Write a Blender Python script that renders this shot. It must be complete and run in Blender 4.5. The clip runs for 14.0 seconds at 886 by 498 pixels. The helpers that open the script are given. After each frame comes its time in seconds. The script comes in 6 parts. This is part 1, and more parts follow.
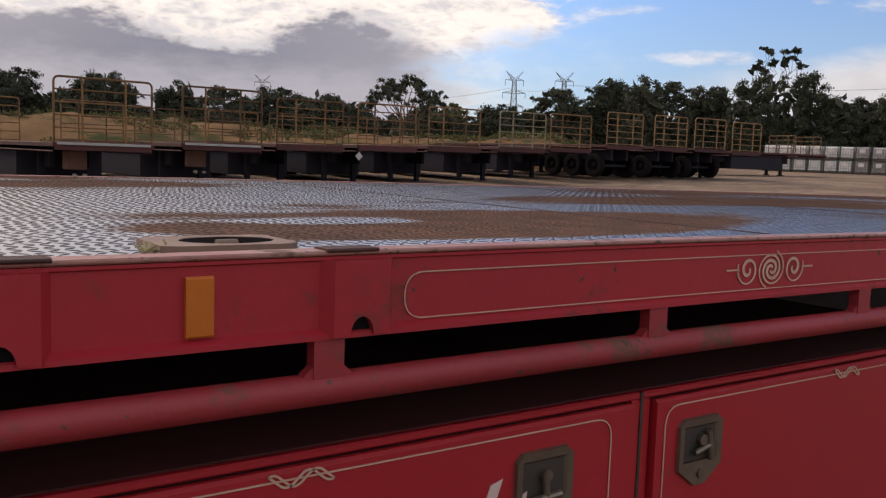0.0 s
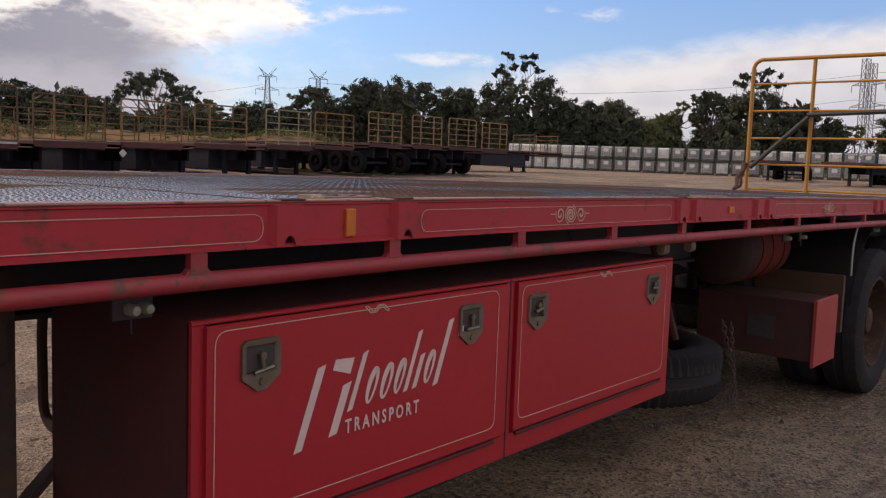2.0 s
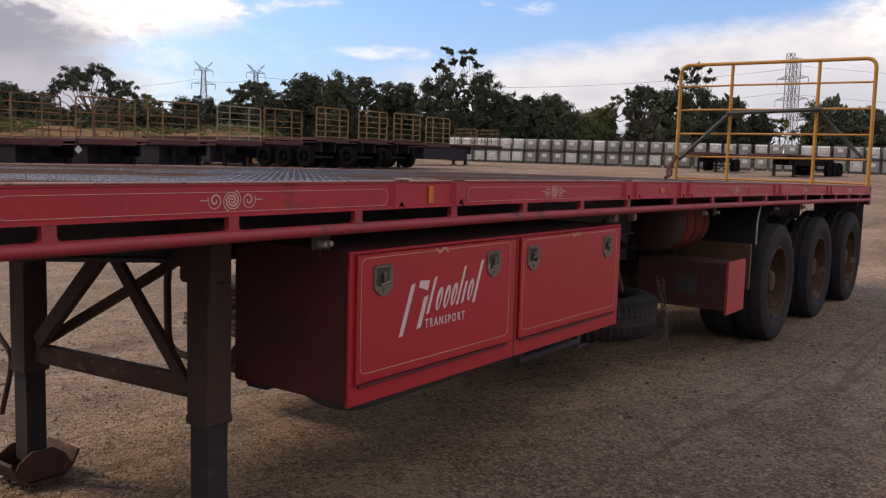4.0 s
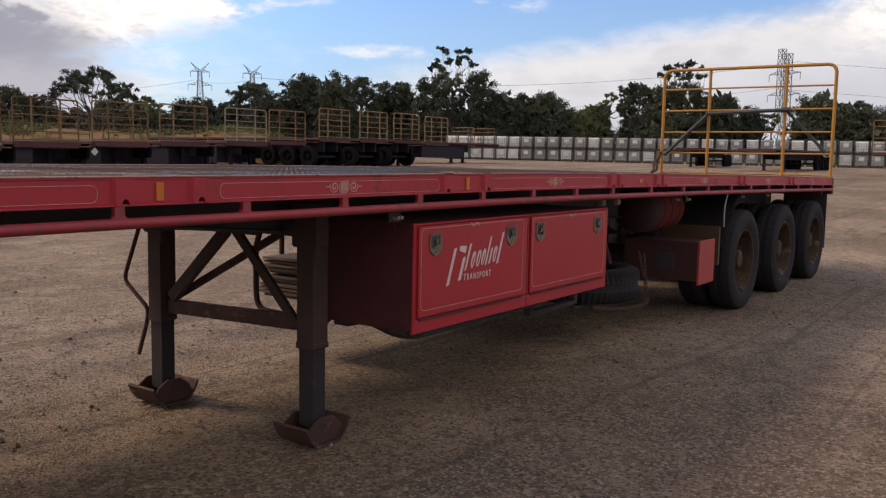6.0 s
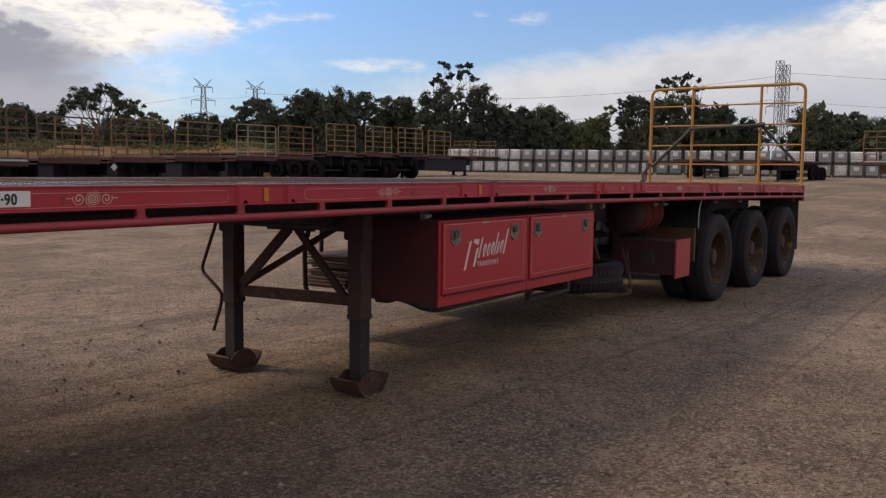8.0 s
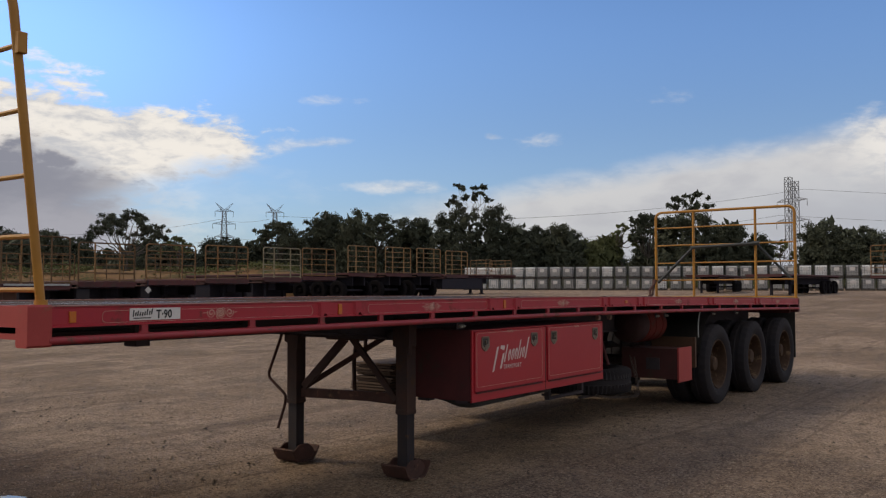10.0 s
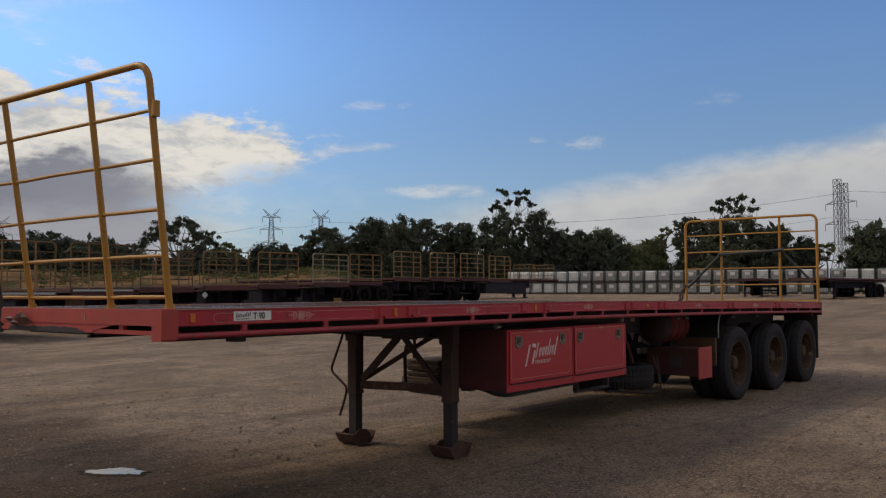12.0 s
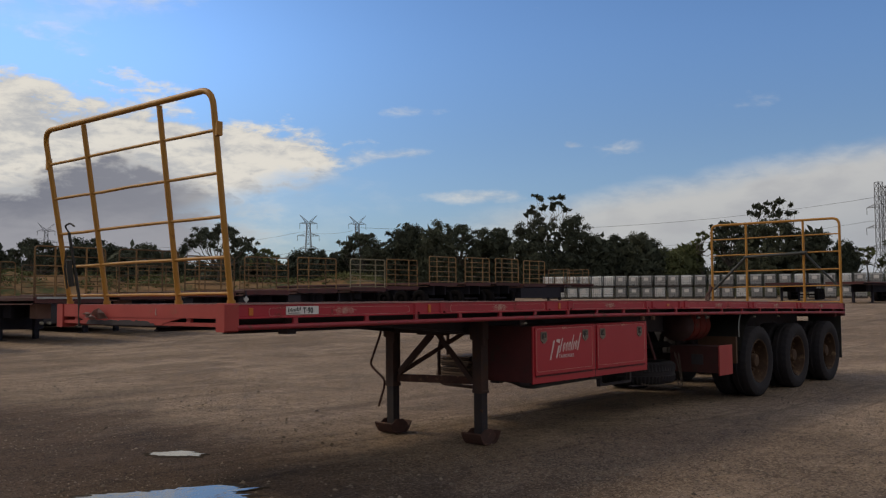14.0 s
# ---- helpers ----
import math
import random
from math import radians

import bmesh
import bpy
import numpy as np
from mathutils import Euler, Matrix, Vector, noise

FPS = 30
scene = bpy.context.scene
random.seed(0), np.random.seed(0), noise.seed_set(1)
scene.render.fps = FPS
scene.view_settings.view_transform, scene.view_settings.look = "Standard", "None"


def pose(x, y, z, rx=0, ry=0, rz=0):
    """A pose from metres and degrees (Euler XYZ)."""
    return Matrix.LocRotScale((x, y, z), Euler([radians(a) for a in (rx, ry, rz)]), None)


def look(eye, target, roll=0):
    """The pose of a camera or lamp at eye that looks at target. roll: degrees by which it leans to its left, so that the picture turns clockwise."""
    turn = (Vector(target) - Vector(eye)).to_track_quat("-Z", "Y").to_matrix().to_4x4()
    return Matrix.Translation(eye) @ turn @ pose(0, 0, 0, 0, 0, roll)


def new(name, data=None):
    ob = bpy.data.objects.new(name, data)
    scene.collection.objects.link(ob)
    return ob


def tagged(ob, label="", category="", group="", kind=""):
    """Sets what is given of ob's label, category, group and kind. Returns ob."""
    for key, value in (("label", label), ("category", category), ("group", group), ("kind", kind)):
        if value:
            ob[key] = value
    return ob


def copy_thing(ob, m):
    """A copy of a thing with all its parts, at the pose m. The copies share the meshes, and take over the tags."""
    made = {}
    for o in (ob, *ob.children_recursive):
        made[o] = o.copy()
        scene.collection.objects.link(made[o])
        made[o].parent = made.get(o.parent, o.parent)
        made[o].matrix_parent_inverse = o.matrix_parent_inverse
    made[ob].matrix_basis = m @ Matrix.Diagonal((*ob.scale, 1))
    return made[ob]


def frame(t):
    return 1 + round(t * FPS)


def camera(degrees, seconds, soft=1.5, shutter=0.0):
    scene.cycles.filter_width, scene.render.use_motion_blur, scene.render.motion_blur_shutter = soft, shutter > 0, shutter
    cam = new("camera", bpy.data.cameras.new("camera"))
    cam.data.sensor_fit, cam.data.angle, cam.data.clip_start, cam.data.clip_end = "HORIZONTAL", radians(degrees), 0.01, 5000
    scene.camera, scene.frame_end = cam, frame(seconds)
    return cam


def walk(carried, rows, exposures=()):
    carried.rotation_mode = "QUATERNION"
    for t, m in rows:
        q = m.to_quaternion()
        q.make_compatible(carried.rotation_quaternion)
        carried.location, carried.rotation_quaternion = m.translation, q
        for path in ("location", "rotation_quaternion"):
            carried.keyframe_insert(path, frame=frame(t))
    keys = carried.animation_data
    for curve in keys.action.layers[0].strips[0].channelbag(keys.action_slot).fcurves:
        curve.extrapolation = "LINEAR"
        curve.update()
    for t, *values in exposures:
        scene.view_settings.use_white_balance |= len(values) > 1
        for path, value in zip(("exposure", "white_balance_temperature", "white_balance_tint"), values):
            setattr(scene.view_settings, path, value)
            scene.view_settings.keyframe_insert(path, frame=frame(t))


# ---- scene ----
cam = camera(53.2, 14.0, soft=1.25)
PATH = [
    (0, (3.759, -0.93, 1.559), (4.894, 0.703, 1.353), 2.0),
    (0.5, (3.451, -1.037, 1.55), (4.802, 0.425, 1.351), 2.1),
    (1, (3.17, -1.188, 1.562), (4.63, 0.164, 1.367), 2.0),
    (1.5, (2.894, -1.371, 1.546), (4.396, -0.064, 1.353), 2.0),
    (2, (2.579, -1.534, 1.539), (4.116, -0.27, 1.346), 2.0),
    (2.5, (2.274, -1.687, 1.549), (3.864, -0.49, 1.356), 1.9),
    (3, (1.983, -1.845, 1.539), (3.601, -0.686, 1.344), 1.8),
    (3.5, (1.625, -1.961, 1.522), (3.245, -0.805, 1.323), 1.6),
    (4, (1.282, -2.065, 1.531), (2.903, -0.911, 1.328), 1.6),
    (6.5, (-0.228, -2.861, 1.53), (1.399, -1.715, 1.325), 0.9),
    (7, (-0.512, -3.042, 1.527), (1.115, -1.895, 1.328), 0.8),
    (7.5, (-0.796, -3.23, 1.543), (0.83, -2.081, 1.353), 0.8),
    (8, (-1.085, -3.353, 1.524), (0.541, -2.202, 1.346), 0.6),
    (8.5, (-1.361, -3.49, 1.538), (0.268, -2.33, 1.48), 0.6),
    (11, (-2.684, -4.326, 1.511), (-1.079, -3.137, 1.613), -0.1),
    (11.5, (-2.898, -4.512, 1.539), (-1.314, -3.294, 1.629), -0.2),
    (12, (-3.102, -4.713, 1.538), (-1.554, -3.451, 1.637), -0.3),
    (12.5, (-3.357, -4.844, 1.523), (-1.846, -3.539, 1.64), -0.3),
    (13, (-3.52, -5.025, 1.505), (-2.023, -3.704, 1.63), -0.4),
    (13.5, (-3.603, -5.187, 1.479), (-2.108, -3.864, 1.602), -0.4),
    (14, (-3.614, -5.205, 1.473), (-2.119, -3.882, 1.585), -0.4),
]
walk(cam, [(t, look(eye, target, roll)) for t, eye, target, roll in PATH],
     [(0, 0.03, 7300, 17), (4, 0.28, 7200, 17), (7, 0.13, 7100, 13), (9, -0.10, 7000, 12), (11, -0.36, 7050, 10), (14, -0.49, 7050, 9)])
scene.view_settings.exposure = 0.0

# ---------------------------------------------------------------- world, sun
SUN_BEARING, SUN_ELEV = 114.0, 42.0


def nmath(nt, op, a, b=None, c=None, clamp=False):
    n = nt.nodes.new("ShaderNodeMath")
    n.operation, n.use_clamp = op, clamp
    for i, v in enumerate((a, b, c)):
        if v is None:
            continue
        if isinstance(v, (int, float)):
            n.inputs[i].default_value = v
        else:
            nt.links.new(v, n.inputs[i])
    return n.outputs[0]


def nmix(nt, fac, a, b, mode="MIX"):
    n = nt.nodes.new("ShaderNodeMix")
    n.data_type, n.blend_type = "RGBA", mode
    n.clamp_factor = True
    for s, v in ((n.inputs[0], fac), (n.inputs[6], a), (n.inputs[7], b)):
        if isinstance(v, (int, float)):
            s.default_value = v
        elif isinstance(v, tuple):
            s.default_value = (*v[:3], 1)
        else:
            nt.links.new(v, s)
    return n.outputs[2]


def nnoise(nt, vec, scale, detail=4, rough=0.55, dist=0.0):
    n = nt.nodes.new("ShaderNodeTexNoise")
    n.inputs["Scale"].default_value, n.inputs["Detail"].default_value = scale, detail
    n.inputs["Roughness"].default_value, n.inputs["Distortion"].default_value = rough, dist
    if vec is not None:
        nt.links.new(vec, n.inputs["Vector"])
    return n.outputs["Fac"]


def nramp(nt, fac, lo, hi):
    n = nt.nodes.new("ShaderNodeMapRange")
    n.interpolation_type = "SMOOTHSTEP"
    n.inputs["From Min"].default_value, n.inputs["From Max"].default_value = lo, hi
    nt.links.new(fac, n.inputs["Value"])
    return n.outputs["Result"]


def make_world():
    w = bpy.data.worlds.new("sky")
    scene.world = w
    w.use_nodes = True
    nt = w.node_tree
    bg = nt.nodes["Background"]
    sky = nt.nodes.new("ShaderNodeTexSky")
    sky.sky_type, sky.sun_disc = "NISHITA", False
    sky.sun_elevation, sky.sun_rotation = radians(SUN_ELEV), radians(90 - SUN_BEARING)
    sky.air_density, sky.dust_density, sky.ozone_density = 1.0, 0.6, 2.0
    tc = nt.nodes.new("ShaderNodeTexCoord")
    sep = nt.nodes.new("ShaderNodeSeparateXYZ")
    nt.links.new(tc.outputs["Generated"], sep.inputs[0])
    az = nmath(nt, "MULTIPLY", nmath(nt, "ARCTAN2", sep.outputs[1], sep.outputs[0]), 57.2958)
    el = nmath(nt, "MULTIPLY", nmath(nt, "ARCSINE", sep.outputs[2]), 57.2958)
    comb = nt.nodes.new("ShaderNodeCombineXYZ")
    nt.links.new(nmath(nt, "MULTIPLY", az, 0.10), comb.inputs[0])
    nt.links.new(nmath(nt, "MULTIPLY", el, 0.24), comb.inputs[1])
    big = nnoise(nt, comb.outputs[0], 1.6, 8, 0.55, 0.15)
    fine = nnoise(nt, comb.outputs[0], 5.5, 8, 0.6, 0.25)
    puff = nmath(nt, "ADD", nmath(nt, "MULTIPLY", nmath(nt, "SUBTRACT", big, 0.5), 1.0), nmath(nt, "MULTIPLY", nmath(nt, "SUBTRACT", fine, 0.5), 0.55))

    def blob(a0, e0, wa, we, weight):
        u = nmath(nt, "DIVIDE", nmath(nt, "SUBTRACT", az, a0), wa)
        v = nmath(nt, "DIVIDE", nmath(nt, "SUBTRACT", el, e0), we)
        q = nmath(nt, "ADD", nmath(nt, "MULTIPLY", u, u), nmath(nt, "MULTIPLY", v, v))
        return nmath(nt, "MULTIPLY", nmath(nt, "POWER", 2.71828, nmath(nt, "MULTIPLY", q, -1.0)), weight)

    def total(items):
        s = items[0]
        for i in items[1:]:
            s = nmath(nt, "ADD", s, i)
        return s

    def below(a0, e0, slope, rough, soft):
        """1 under a cloud top that stands at e0 over bearing a0 and slopes from there, 0 above it."""
        top = nmath(nt, "ADD", e0, nmath(nt, "MULTIPLY", nmath(nt, "SUBTRACT", az, a0), slope))
        return nramp(nt, nmath(nt, "ADD", nmath(nt, "SUBTRACT", top, el), nmath(nt, "MULTIPLY", puff, rough)), -soft, soft)

    # the high white bank over the parked trailers, its grey base, the soft bank behind the tanks
    bank = nmath(nt, "MULTIPLY", below(47, 9.4, 0.19, 9.0, 0.8), nramp(nt, nmath(nt, "ADD", az, nmath(nt, "MULTIPLY", puff, 14.0)), 45.0, 50.0))
    gap = nmath(nt, "MULTIPLY", below(52, 7.3, -0.22, 3.5, 0.6), nmath(nt, "SUBTRACT", 1.0, nramp(nt, nmath(nt, "ADD", az, nmath(nt, "MULTIPLY", puff, 12.0)), 51.0, 60.0)))
    bank = nmath(nt, "MULTIPLY", bank, nmath(nt, "SUBTRACT", 1.0, nmath(nt, "MULTIPLY", gap, 0.9)))
    soft = nmath(nt, "MULTIPLY", below(13, 9.0, -0.150, 1.1, 1.0), nmath(nt, "SUBTRACT", 1.0, nramp(nt, az, 29.0, 48.0)))
    wisps = total([blob(43.8, 12.1, 2.6, 0.5, 0.60), blob(49.6, 10.7, 1.2, 0.6, 0.60), blob(43.4, 9.4, 2.6, 0.45, 0.55), blob(39.2, 6.6, 4.2, 0.6, 0.68), blob(33.2, 9.8, 0.8, 0.35, 0.75), blob(30.6, 9.2, 2.0, 0.9, 0.42),
                   blob(22.7, 11.9, 2.2, 0.6, 0.38), blob(47.0, 8.9, 3.5, 0.7, 0.7), blob(9.6, 8.3, 3.4, 1.9, 1.3), blob(56.5, 11.3, 4.0, 0.7, 0.5), blob(29.0, 9.6, 3.0, 0.5, 0.2), blob(66, 15.5, 6, 1.2, 0.5)])
    wisps = nmath(nt, "ADD", wisps, nmath(nt, "MULTIPLY", puff, 1.5))
    wisps = nmath(nt, "MULTIPLY", nramp(nt, wisps, 0.34, 1.15), 0.9)
    rest = nmath(nt, "ADD", total([blob(90, 20, 12, 8, 0.8), blob(104, 26, 18, 12, 0.6), blob(74, 27, 26, 9, 0.8), blob(120, 18, 45, 14, 0.9), nmath(nt, "MULTIPLY", nramp(nt, el, 20.0, 34.0), 0.30), blob(-80, 35, 70, 30, 0.50), blob(160, 40, 60, 35, 0.4)]),
                 nmath(nt, "ADD", nmath(nt, "MULTIPLY", big, 0.75), nmath(nt, "MULTIPLY", fine, 0.3)))
    rest = nramp(nt, rest, 0.86, 1.12)
    rest = nmath(nt, "MULTIPLY", rest, nmath(nt, "MAXIMUM", nramp(nt, el, 15.0, 21.0), nmath(nt, "MAXIMUM", nramp(nt, az, 84.0, 95.0), nmath(nt, "SUBTRACT", 1.0, nramp(nt, az, -10.0, 0.0)))))
    mask = nmath(nt, "MAXIMUM", nmath(nt, "MAXIMUM", bank, nmath(nt, "MULTIPLY", soft, 0.92)), nmath(nt, "MAXIMUM", wisps, rest))
    lit = nramp(nt, nmath(nt, "ADD", fine, nmath(nt, "MULTIPLY", nmath(nt, "SUBTRACT", big, 0.5), 0.8)), 0.30, 0.66)
    cloud = nmix(nt, lit, (6.7, 7.1, 7.9), (10.8, 10.7, 10.5))
    calm = nmix(nt, nramp(nt, nmath(nt, "SUBTRACT", el, nmath(nt, "MULTIPLY", nmath(nt, "SUBTRACT", 13.0, az), 0.15)), 3.0, 8.6), (5.7, 6.1, 7.0), (7.9, 8.1, 8.5))
    calm = nmix(nt, nmath(nt, "MULTIPLY", nramp(nt, big, 0.42, 0.62), 0.55), calm, (5.6, 5.8, 6.6))
    cloud = nmix(nt, nmath(nt, "MULTIPLY", soft, nmath(nt, "SUBTRACT", 1.0, blob(9.0, 8.4, 3.6, 2.0, 1.0))), cloud, calm)
    # grey base of the bank: bumps along its upper edge
    base_top = nmath(nt, "ADD", 6.7, total([blob(61, 0, 4.4, 400, 2.0), blob(77, 0, 4.5, 400, 1.3), blob(53, 0, 4.0, 400, -0.9), blob(88, 0, 6, 400, 1.0), nmath(nt, "MULTIPLY", puff, 4.5)]))
    dark = nramp(nt, nmath(nt, "SUBTRACT", base_top, el), -0.35, 0.55)
    dark = nmath(nt, "MULTIPLY", dark, nramp(nt, nmath(nt, "ADD", az, nmath(nt, "MULTIPLY", puff, 10.0)), 52.0, 59.0))
    shade = nmix(nt, nramp(nt, nmath(nt, "ADD", nmath(nt, "SUBTRACT", el, 4.6), nmath(nt, "MULTIPLY", puff, -5.0)), -1.6, 2.2), (4.5, 4.7, 5.6), (2.6, 2.85, 3.75))
    shade = nmix(nt, nramp(nt, az, 58.0, 72.0), nmix(nt, 0.35, shade, (5.0, 5.2, 6.1)), shade)
    cloud = nmix(nt, dark, cloud, shade)
    mask = nmath(nt, "MAXIMUM", mask, nmath(nt, "MULTIPLY", dark, 0.97))
    cloud = nmix(nt, blob(96, 21, 15, 10, 1.0), cloud, (21.0, 20.0, 18.2))     # thin cloud lit by the sun behind it
    haze = nmath(nt, "POWER", 2.71828, nmath(nt, "MULTIPLY", nmath(nt, "MAXIMUM", el, 0.0), -0.16))
    tint = nmix(nt, 1.0, sky.outputs[0], SKY_TINT, "MULTIPLY")
    glow = nmath(nt, "ADD", nmath(nt, "ADD", 1.0, nmath(nt, "MULTIPLY", nramp(nt, el, 9.0, 17.0), 0.16)), nmath(nt, "ADD", blob(92, 20, 42, 24, 0.75), blob(60, 15, 12, 6, 0.35)))
    shine = nt.nodes.new("ShaderNodeVectorMath")
    shine.operation = "SCALE"
    nt.links.new(tint, shine.inputs[0])
    nt.links.new(glow, shine.inputs["Scale"])
    base = nmix(nt, nmath(nt, "MULTIPLY", haze, 0.75), shine.outputs[0], (4.7, 5.25, 6.1))
    col = nmix(nt, mask, base, cloud)
    nt.links.new(col, bg.inputs["Color"])
    bg.inputs["Strength"].default_value = 0.092


SKY_TINT = (0.84, 1.19, 1.66)
make_world()
sun = new("sun", bpy.data.lights.new("sun", "SUN"))
sun.data.energy, sun.data.angle, sun.data.color = 1.8, radians(12), (1.0, 0.89, 0.74)
_b, _e = radians(SUN_BEARING), radians(SUN_ELEV)
sun.matrix_basis = look((20 * math.cos(_b), 20 * math.sin(_b), 20 * math.tan(_e)), (0, 0, 0))


# ---------------------------------------------------------------- materials
def material(name, base, alt=None, rough=0.6, metal=0.0, scale=6.0, amount=0.5, fine=60.0, bump=0.1, dirt=None, dirt_amount=0.0, dirt_scale=3.0,
             spread=0.15, per_object=0.0, coat=0.0, chips=None, chip_amount=0.0, spec=0.5):
    """Two scales of colour variation, a layer of dirt or rust with a ragged edge, and fine relief."""
    m = bpy.data.materials.new(name)
    m.use_nodes = True
    nt = m.node_tree
    b = nt.nodes["Principled BSDF"]
    tc = nt.nodes.new("ShaderNodeTexCoord")
    geo = nt.nodes.new("ShaderNodeNewGeometry")
    pos = geo.outputs["Position"]
    n1, n2 = nnoise(nt, pos, scale, 5, 0.6), nnoise(nt, pos, fine, 4, 0.6)
    alt = alt or tuple(c * 0.6 for c in base)
    col = nmix(nt, nmath(nt, "MULTIPLY", nramp(nt, n1, 0.5 - spread * 2, 0.5 + spread * 2), amount), base, alt)
    col = nmix(nt, nmath(nt, "MULTIPLY", n2, 0.35), col, tuple(c * 0.55 for c in base))
    rgh = nmath(nt, "ADD", rough - 0.08, nmath(nt, "MULTIPLY", n1, 0.16))
    if dirt:
        d = nramp(nt, nmath(nt, "ADD", nmath(nt, "MULTIPLY", nnoise(nt, pos, dirt_scale, 8, 0.7), 0.8), nmath(nt, "MULTIPLY", n2, 0.2)), 0.62 - dirt_amount * 0.3, 0.72 - dirt_amount * 0.25)
        col = nmix(nt, d, col, dirt)
        rgh = nmath(nt, "ADD", nmath(nt, "MULTIPLY", d, 0.85 - rough), rgh, clamp=True)
    if chips:                           # flaked spots, thicker in some stretches than in others
        c = nmath(nt, "ADD", nmath(nt, "MULTIPLY", nnoise(nt, pos, 48, 3, 0.5), 0.75), nmath(nt, "MULTIPLY", nnoise(nt, pos, 3.1, 3, 0.5), 0.35))
        c = nramp(nt, c, 0.70 - chip_amount, 0.73 - chip_amount)
        col = nmix(nt, c, col, chips)
    if per_object:
        oi = nt.nodes.new("ShaderNodeObjectInfo")
        hs = nt.nodes.new("ShaderNodeHueSaturation")
        nt.links.new(nmath(nt, "ADD", 1.0 - per_object / 2, nmath(nt, "MULTIPLY", oi.outputs["Random"], per_object)), hs.inputs["Value"])
        nt.links.new(col, hs.inputs["Color"])
        col = hs.outputs[0]
    nt.links.new(col, b.inputs["Base Color"])
    nt.links.new(rgh, b.inputs["Roughness"])
    b.inputs["Metallic"].default_value = metal
    b.inputs["Coat Weight"].default_value = coat
    b.inputs["Specular IOR Level"].default_value = spec
    if bump:
        bp = nt.nodes.new("ShaderNodeBump")
        bp.inputs["Strength"].default_value, bp.inputs["Distance"].default_value = bump, 0.01
        nt.links.new(nmath(nt, "ADD", n2, nmath(nt, "MULTIPLY", n1, 0.6)), bp.inputs["Height"])
        nt.links.new(bp.outputs[0], b.inputs["Normal"])
    return m


def deck_material(raised=False):
    """Checker plate: rusty brown steel, wet in large patches."""
    m = bpy.data.materials.new("wet tread bars darkened for shade" if raised else "wet rusty chequer plate")
    m.use_nodes = True
    nt = m.node_tree
    b = nt.nodes["Principled BSDF"]
    geo = nt.nodes.new("ShaderNodeNewGeometry")
    pos = geo.outputs["Position"]
    mp = nt.nodes.new("ShaderNodeMapping")
    mp.inputs["Scale"].default_value = (0.55, 1.2, 1)
    nt.links.new(pos, mp.inputs[0])
    wet = nmath(nt, "ADD", nmath(nt, "MULTIPLY", nnoise(nt, mp.outputs[0], 1.15, 3, 0.5, 0.4), 0.9), nmath(nt, "MULTIPLY", nnoise(nt, mp.outputs[0], 7, 6, 0.65, 0.8), 0.24))
    sep = nt.nodes.new("ShaderNodeSeparateXYZ")
    nt.links.new(pos, sep.inputs[0])
    # pools lie in the dished plates, dry crowns between them
    for x0, y0, rx, ry, k in ((3.85, 0.35, 0.45, 0.42, 0.30), (4.15, 1.15, 0.55, 0.28, 0.28), (4.95, 1.55, 0.55, 0.40, 0.28), (4.56, 0.46, 0.24, 0.10, 0.46), (4.6, 0.04, 1.4, 0.075, 0.30),
                              (5.9, 0.85, 0.9, 0.16, 0.28), (5.5, 0.10, 0.35, 0.14, 0.25), (4.85, 0.38, 0.55, 0.24, -0.35), (4.3, 1.88, 0.35, 0.12, -0.3), (5.9, 1.28, 0.6, 0.14, -0.25),
                              (6.2, 1.75, 0.5, 0.2, 0.2), (2.9, 0.5, 0.7, 0.5, 0.12)):
        u = nmath(nt, "DIVIDE", nmath(nt, "SUBTRACT", sep.outputs[0], x0), rx)
        v = nmath(nt, "DIVIDE", nmath(nt, "SUBTRACT", sep.outputs[1], y0), ry)
        q = nmath(nt, "ADD", nmath(nt, "MULTIPLY", u, u), nmath(nt, "MULTIPLY", v, v))
        wet = nmath(nt, "ADD", wet, nmath(nt, "MULTIPLY", nmath(nt, "POWER", 2.71828, nmath(nt, "MULTIPLY", q, -1.0)), k))
    wet = nramp(nt, wet, 0.55, 0.65)
    # bars are coloured darker than the plate, for their shaded sides
    rust = nmix(nt, nramp(nt, nnoise(nt, pos, 7, 6, 0.65), 0.35, 0.65), *(((0.115, 0.062, 0.042), (0.085, 0.050, 0.036)) if raised else ((0.22, 0.118, 0.076), (0.13, 0.075, 0.055))))
    rust = nmix(nt, nmath(nt, "MULTIPLY", nnoise(nt, pos, 160, 3), 0.5), rust, (0.05, 0.035, 0.03))
    col = nmix(nt, wet, rust, (0.030, 0.024, 0.024) if raised else (0.21, 0.193, 0.19))
    nt.links.new(col, b.inputs["Base Color"])
    nt.links.new(nmath(nt, "MULTIPLY", wet, 0.0 if raised else 0.75), b.inputs["Metallic"])      # metal added under the film to whiten its sky sheen
    nt.links.new(nmath(nt, "SUBTRACT", 0.90, nmath(nt, "MULTIPLY", wet, 0.25 if raised else 0.52)), b.inputs["Roughness"])
    nt.links.new(nmath(nt, "ADD", 0.06, nmath(nt, "MULTIPLY", wet, 0.44)), b.inputs["Specular IOR Level"])
    nt.links.new(nmath(nt, "MULTIPLY", wet, 0.06 if raised else 1.0), b.inputs["Coat Weight"])
    b.inputs["Coat Roughness"].default_value = 0.34 if raised else 0.42
    b.inputs["Coat IOR"].default_value = 1.5 if raised else 1.85
    bp = nt.nodes.new("ShaderNodeBump")
    bp.inputs["Strength"].default_value, bp.inputs["Distance"].default_value = 0.15, 0.004
    nt.links.new(nnoise(nt, pos, 90, 4), bp.inputs["Height"])
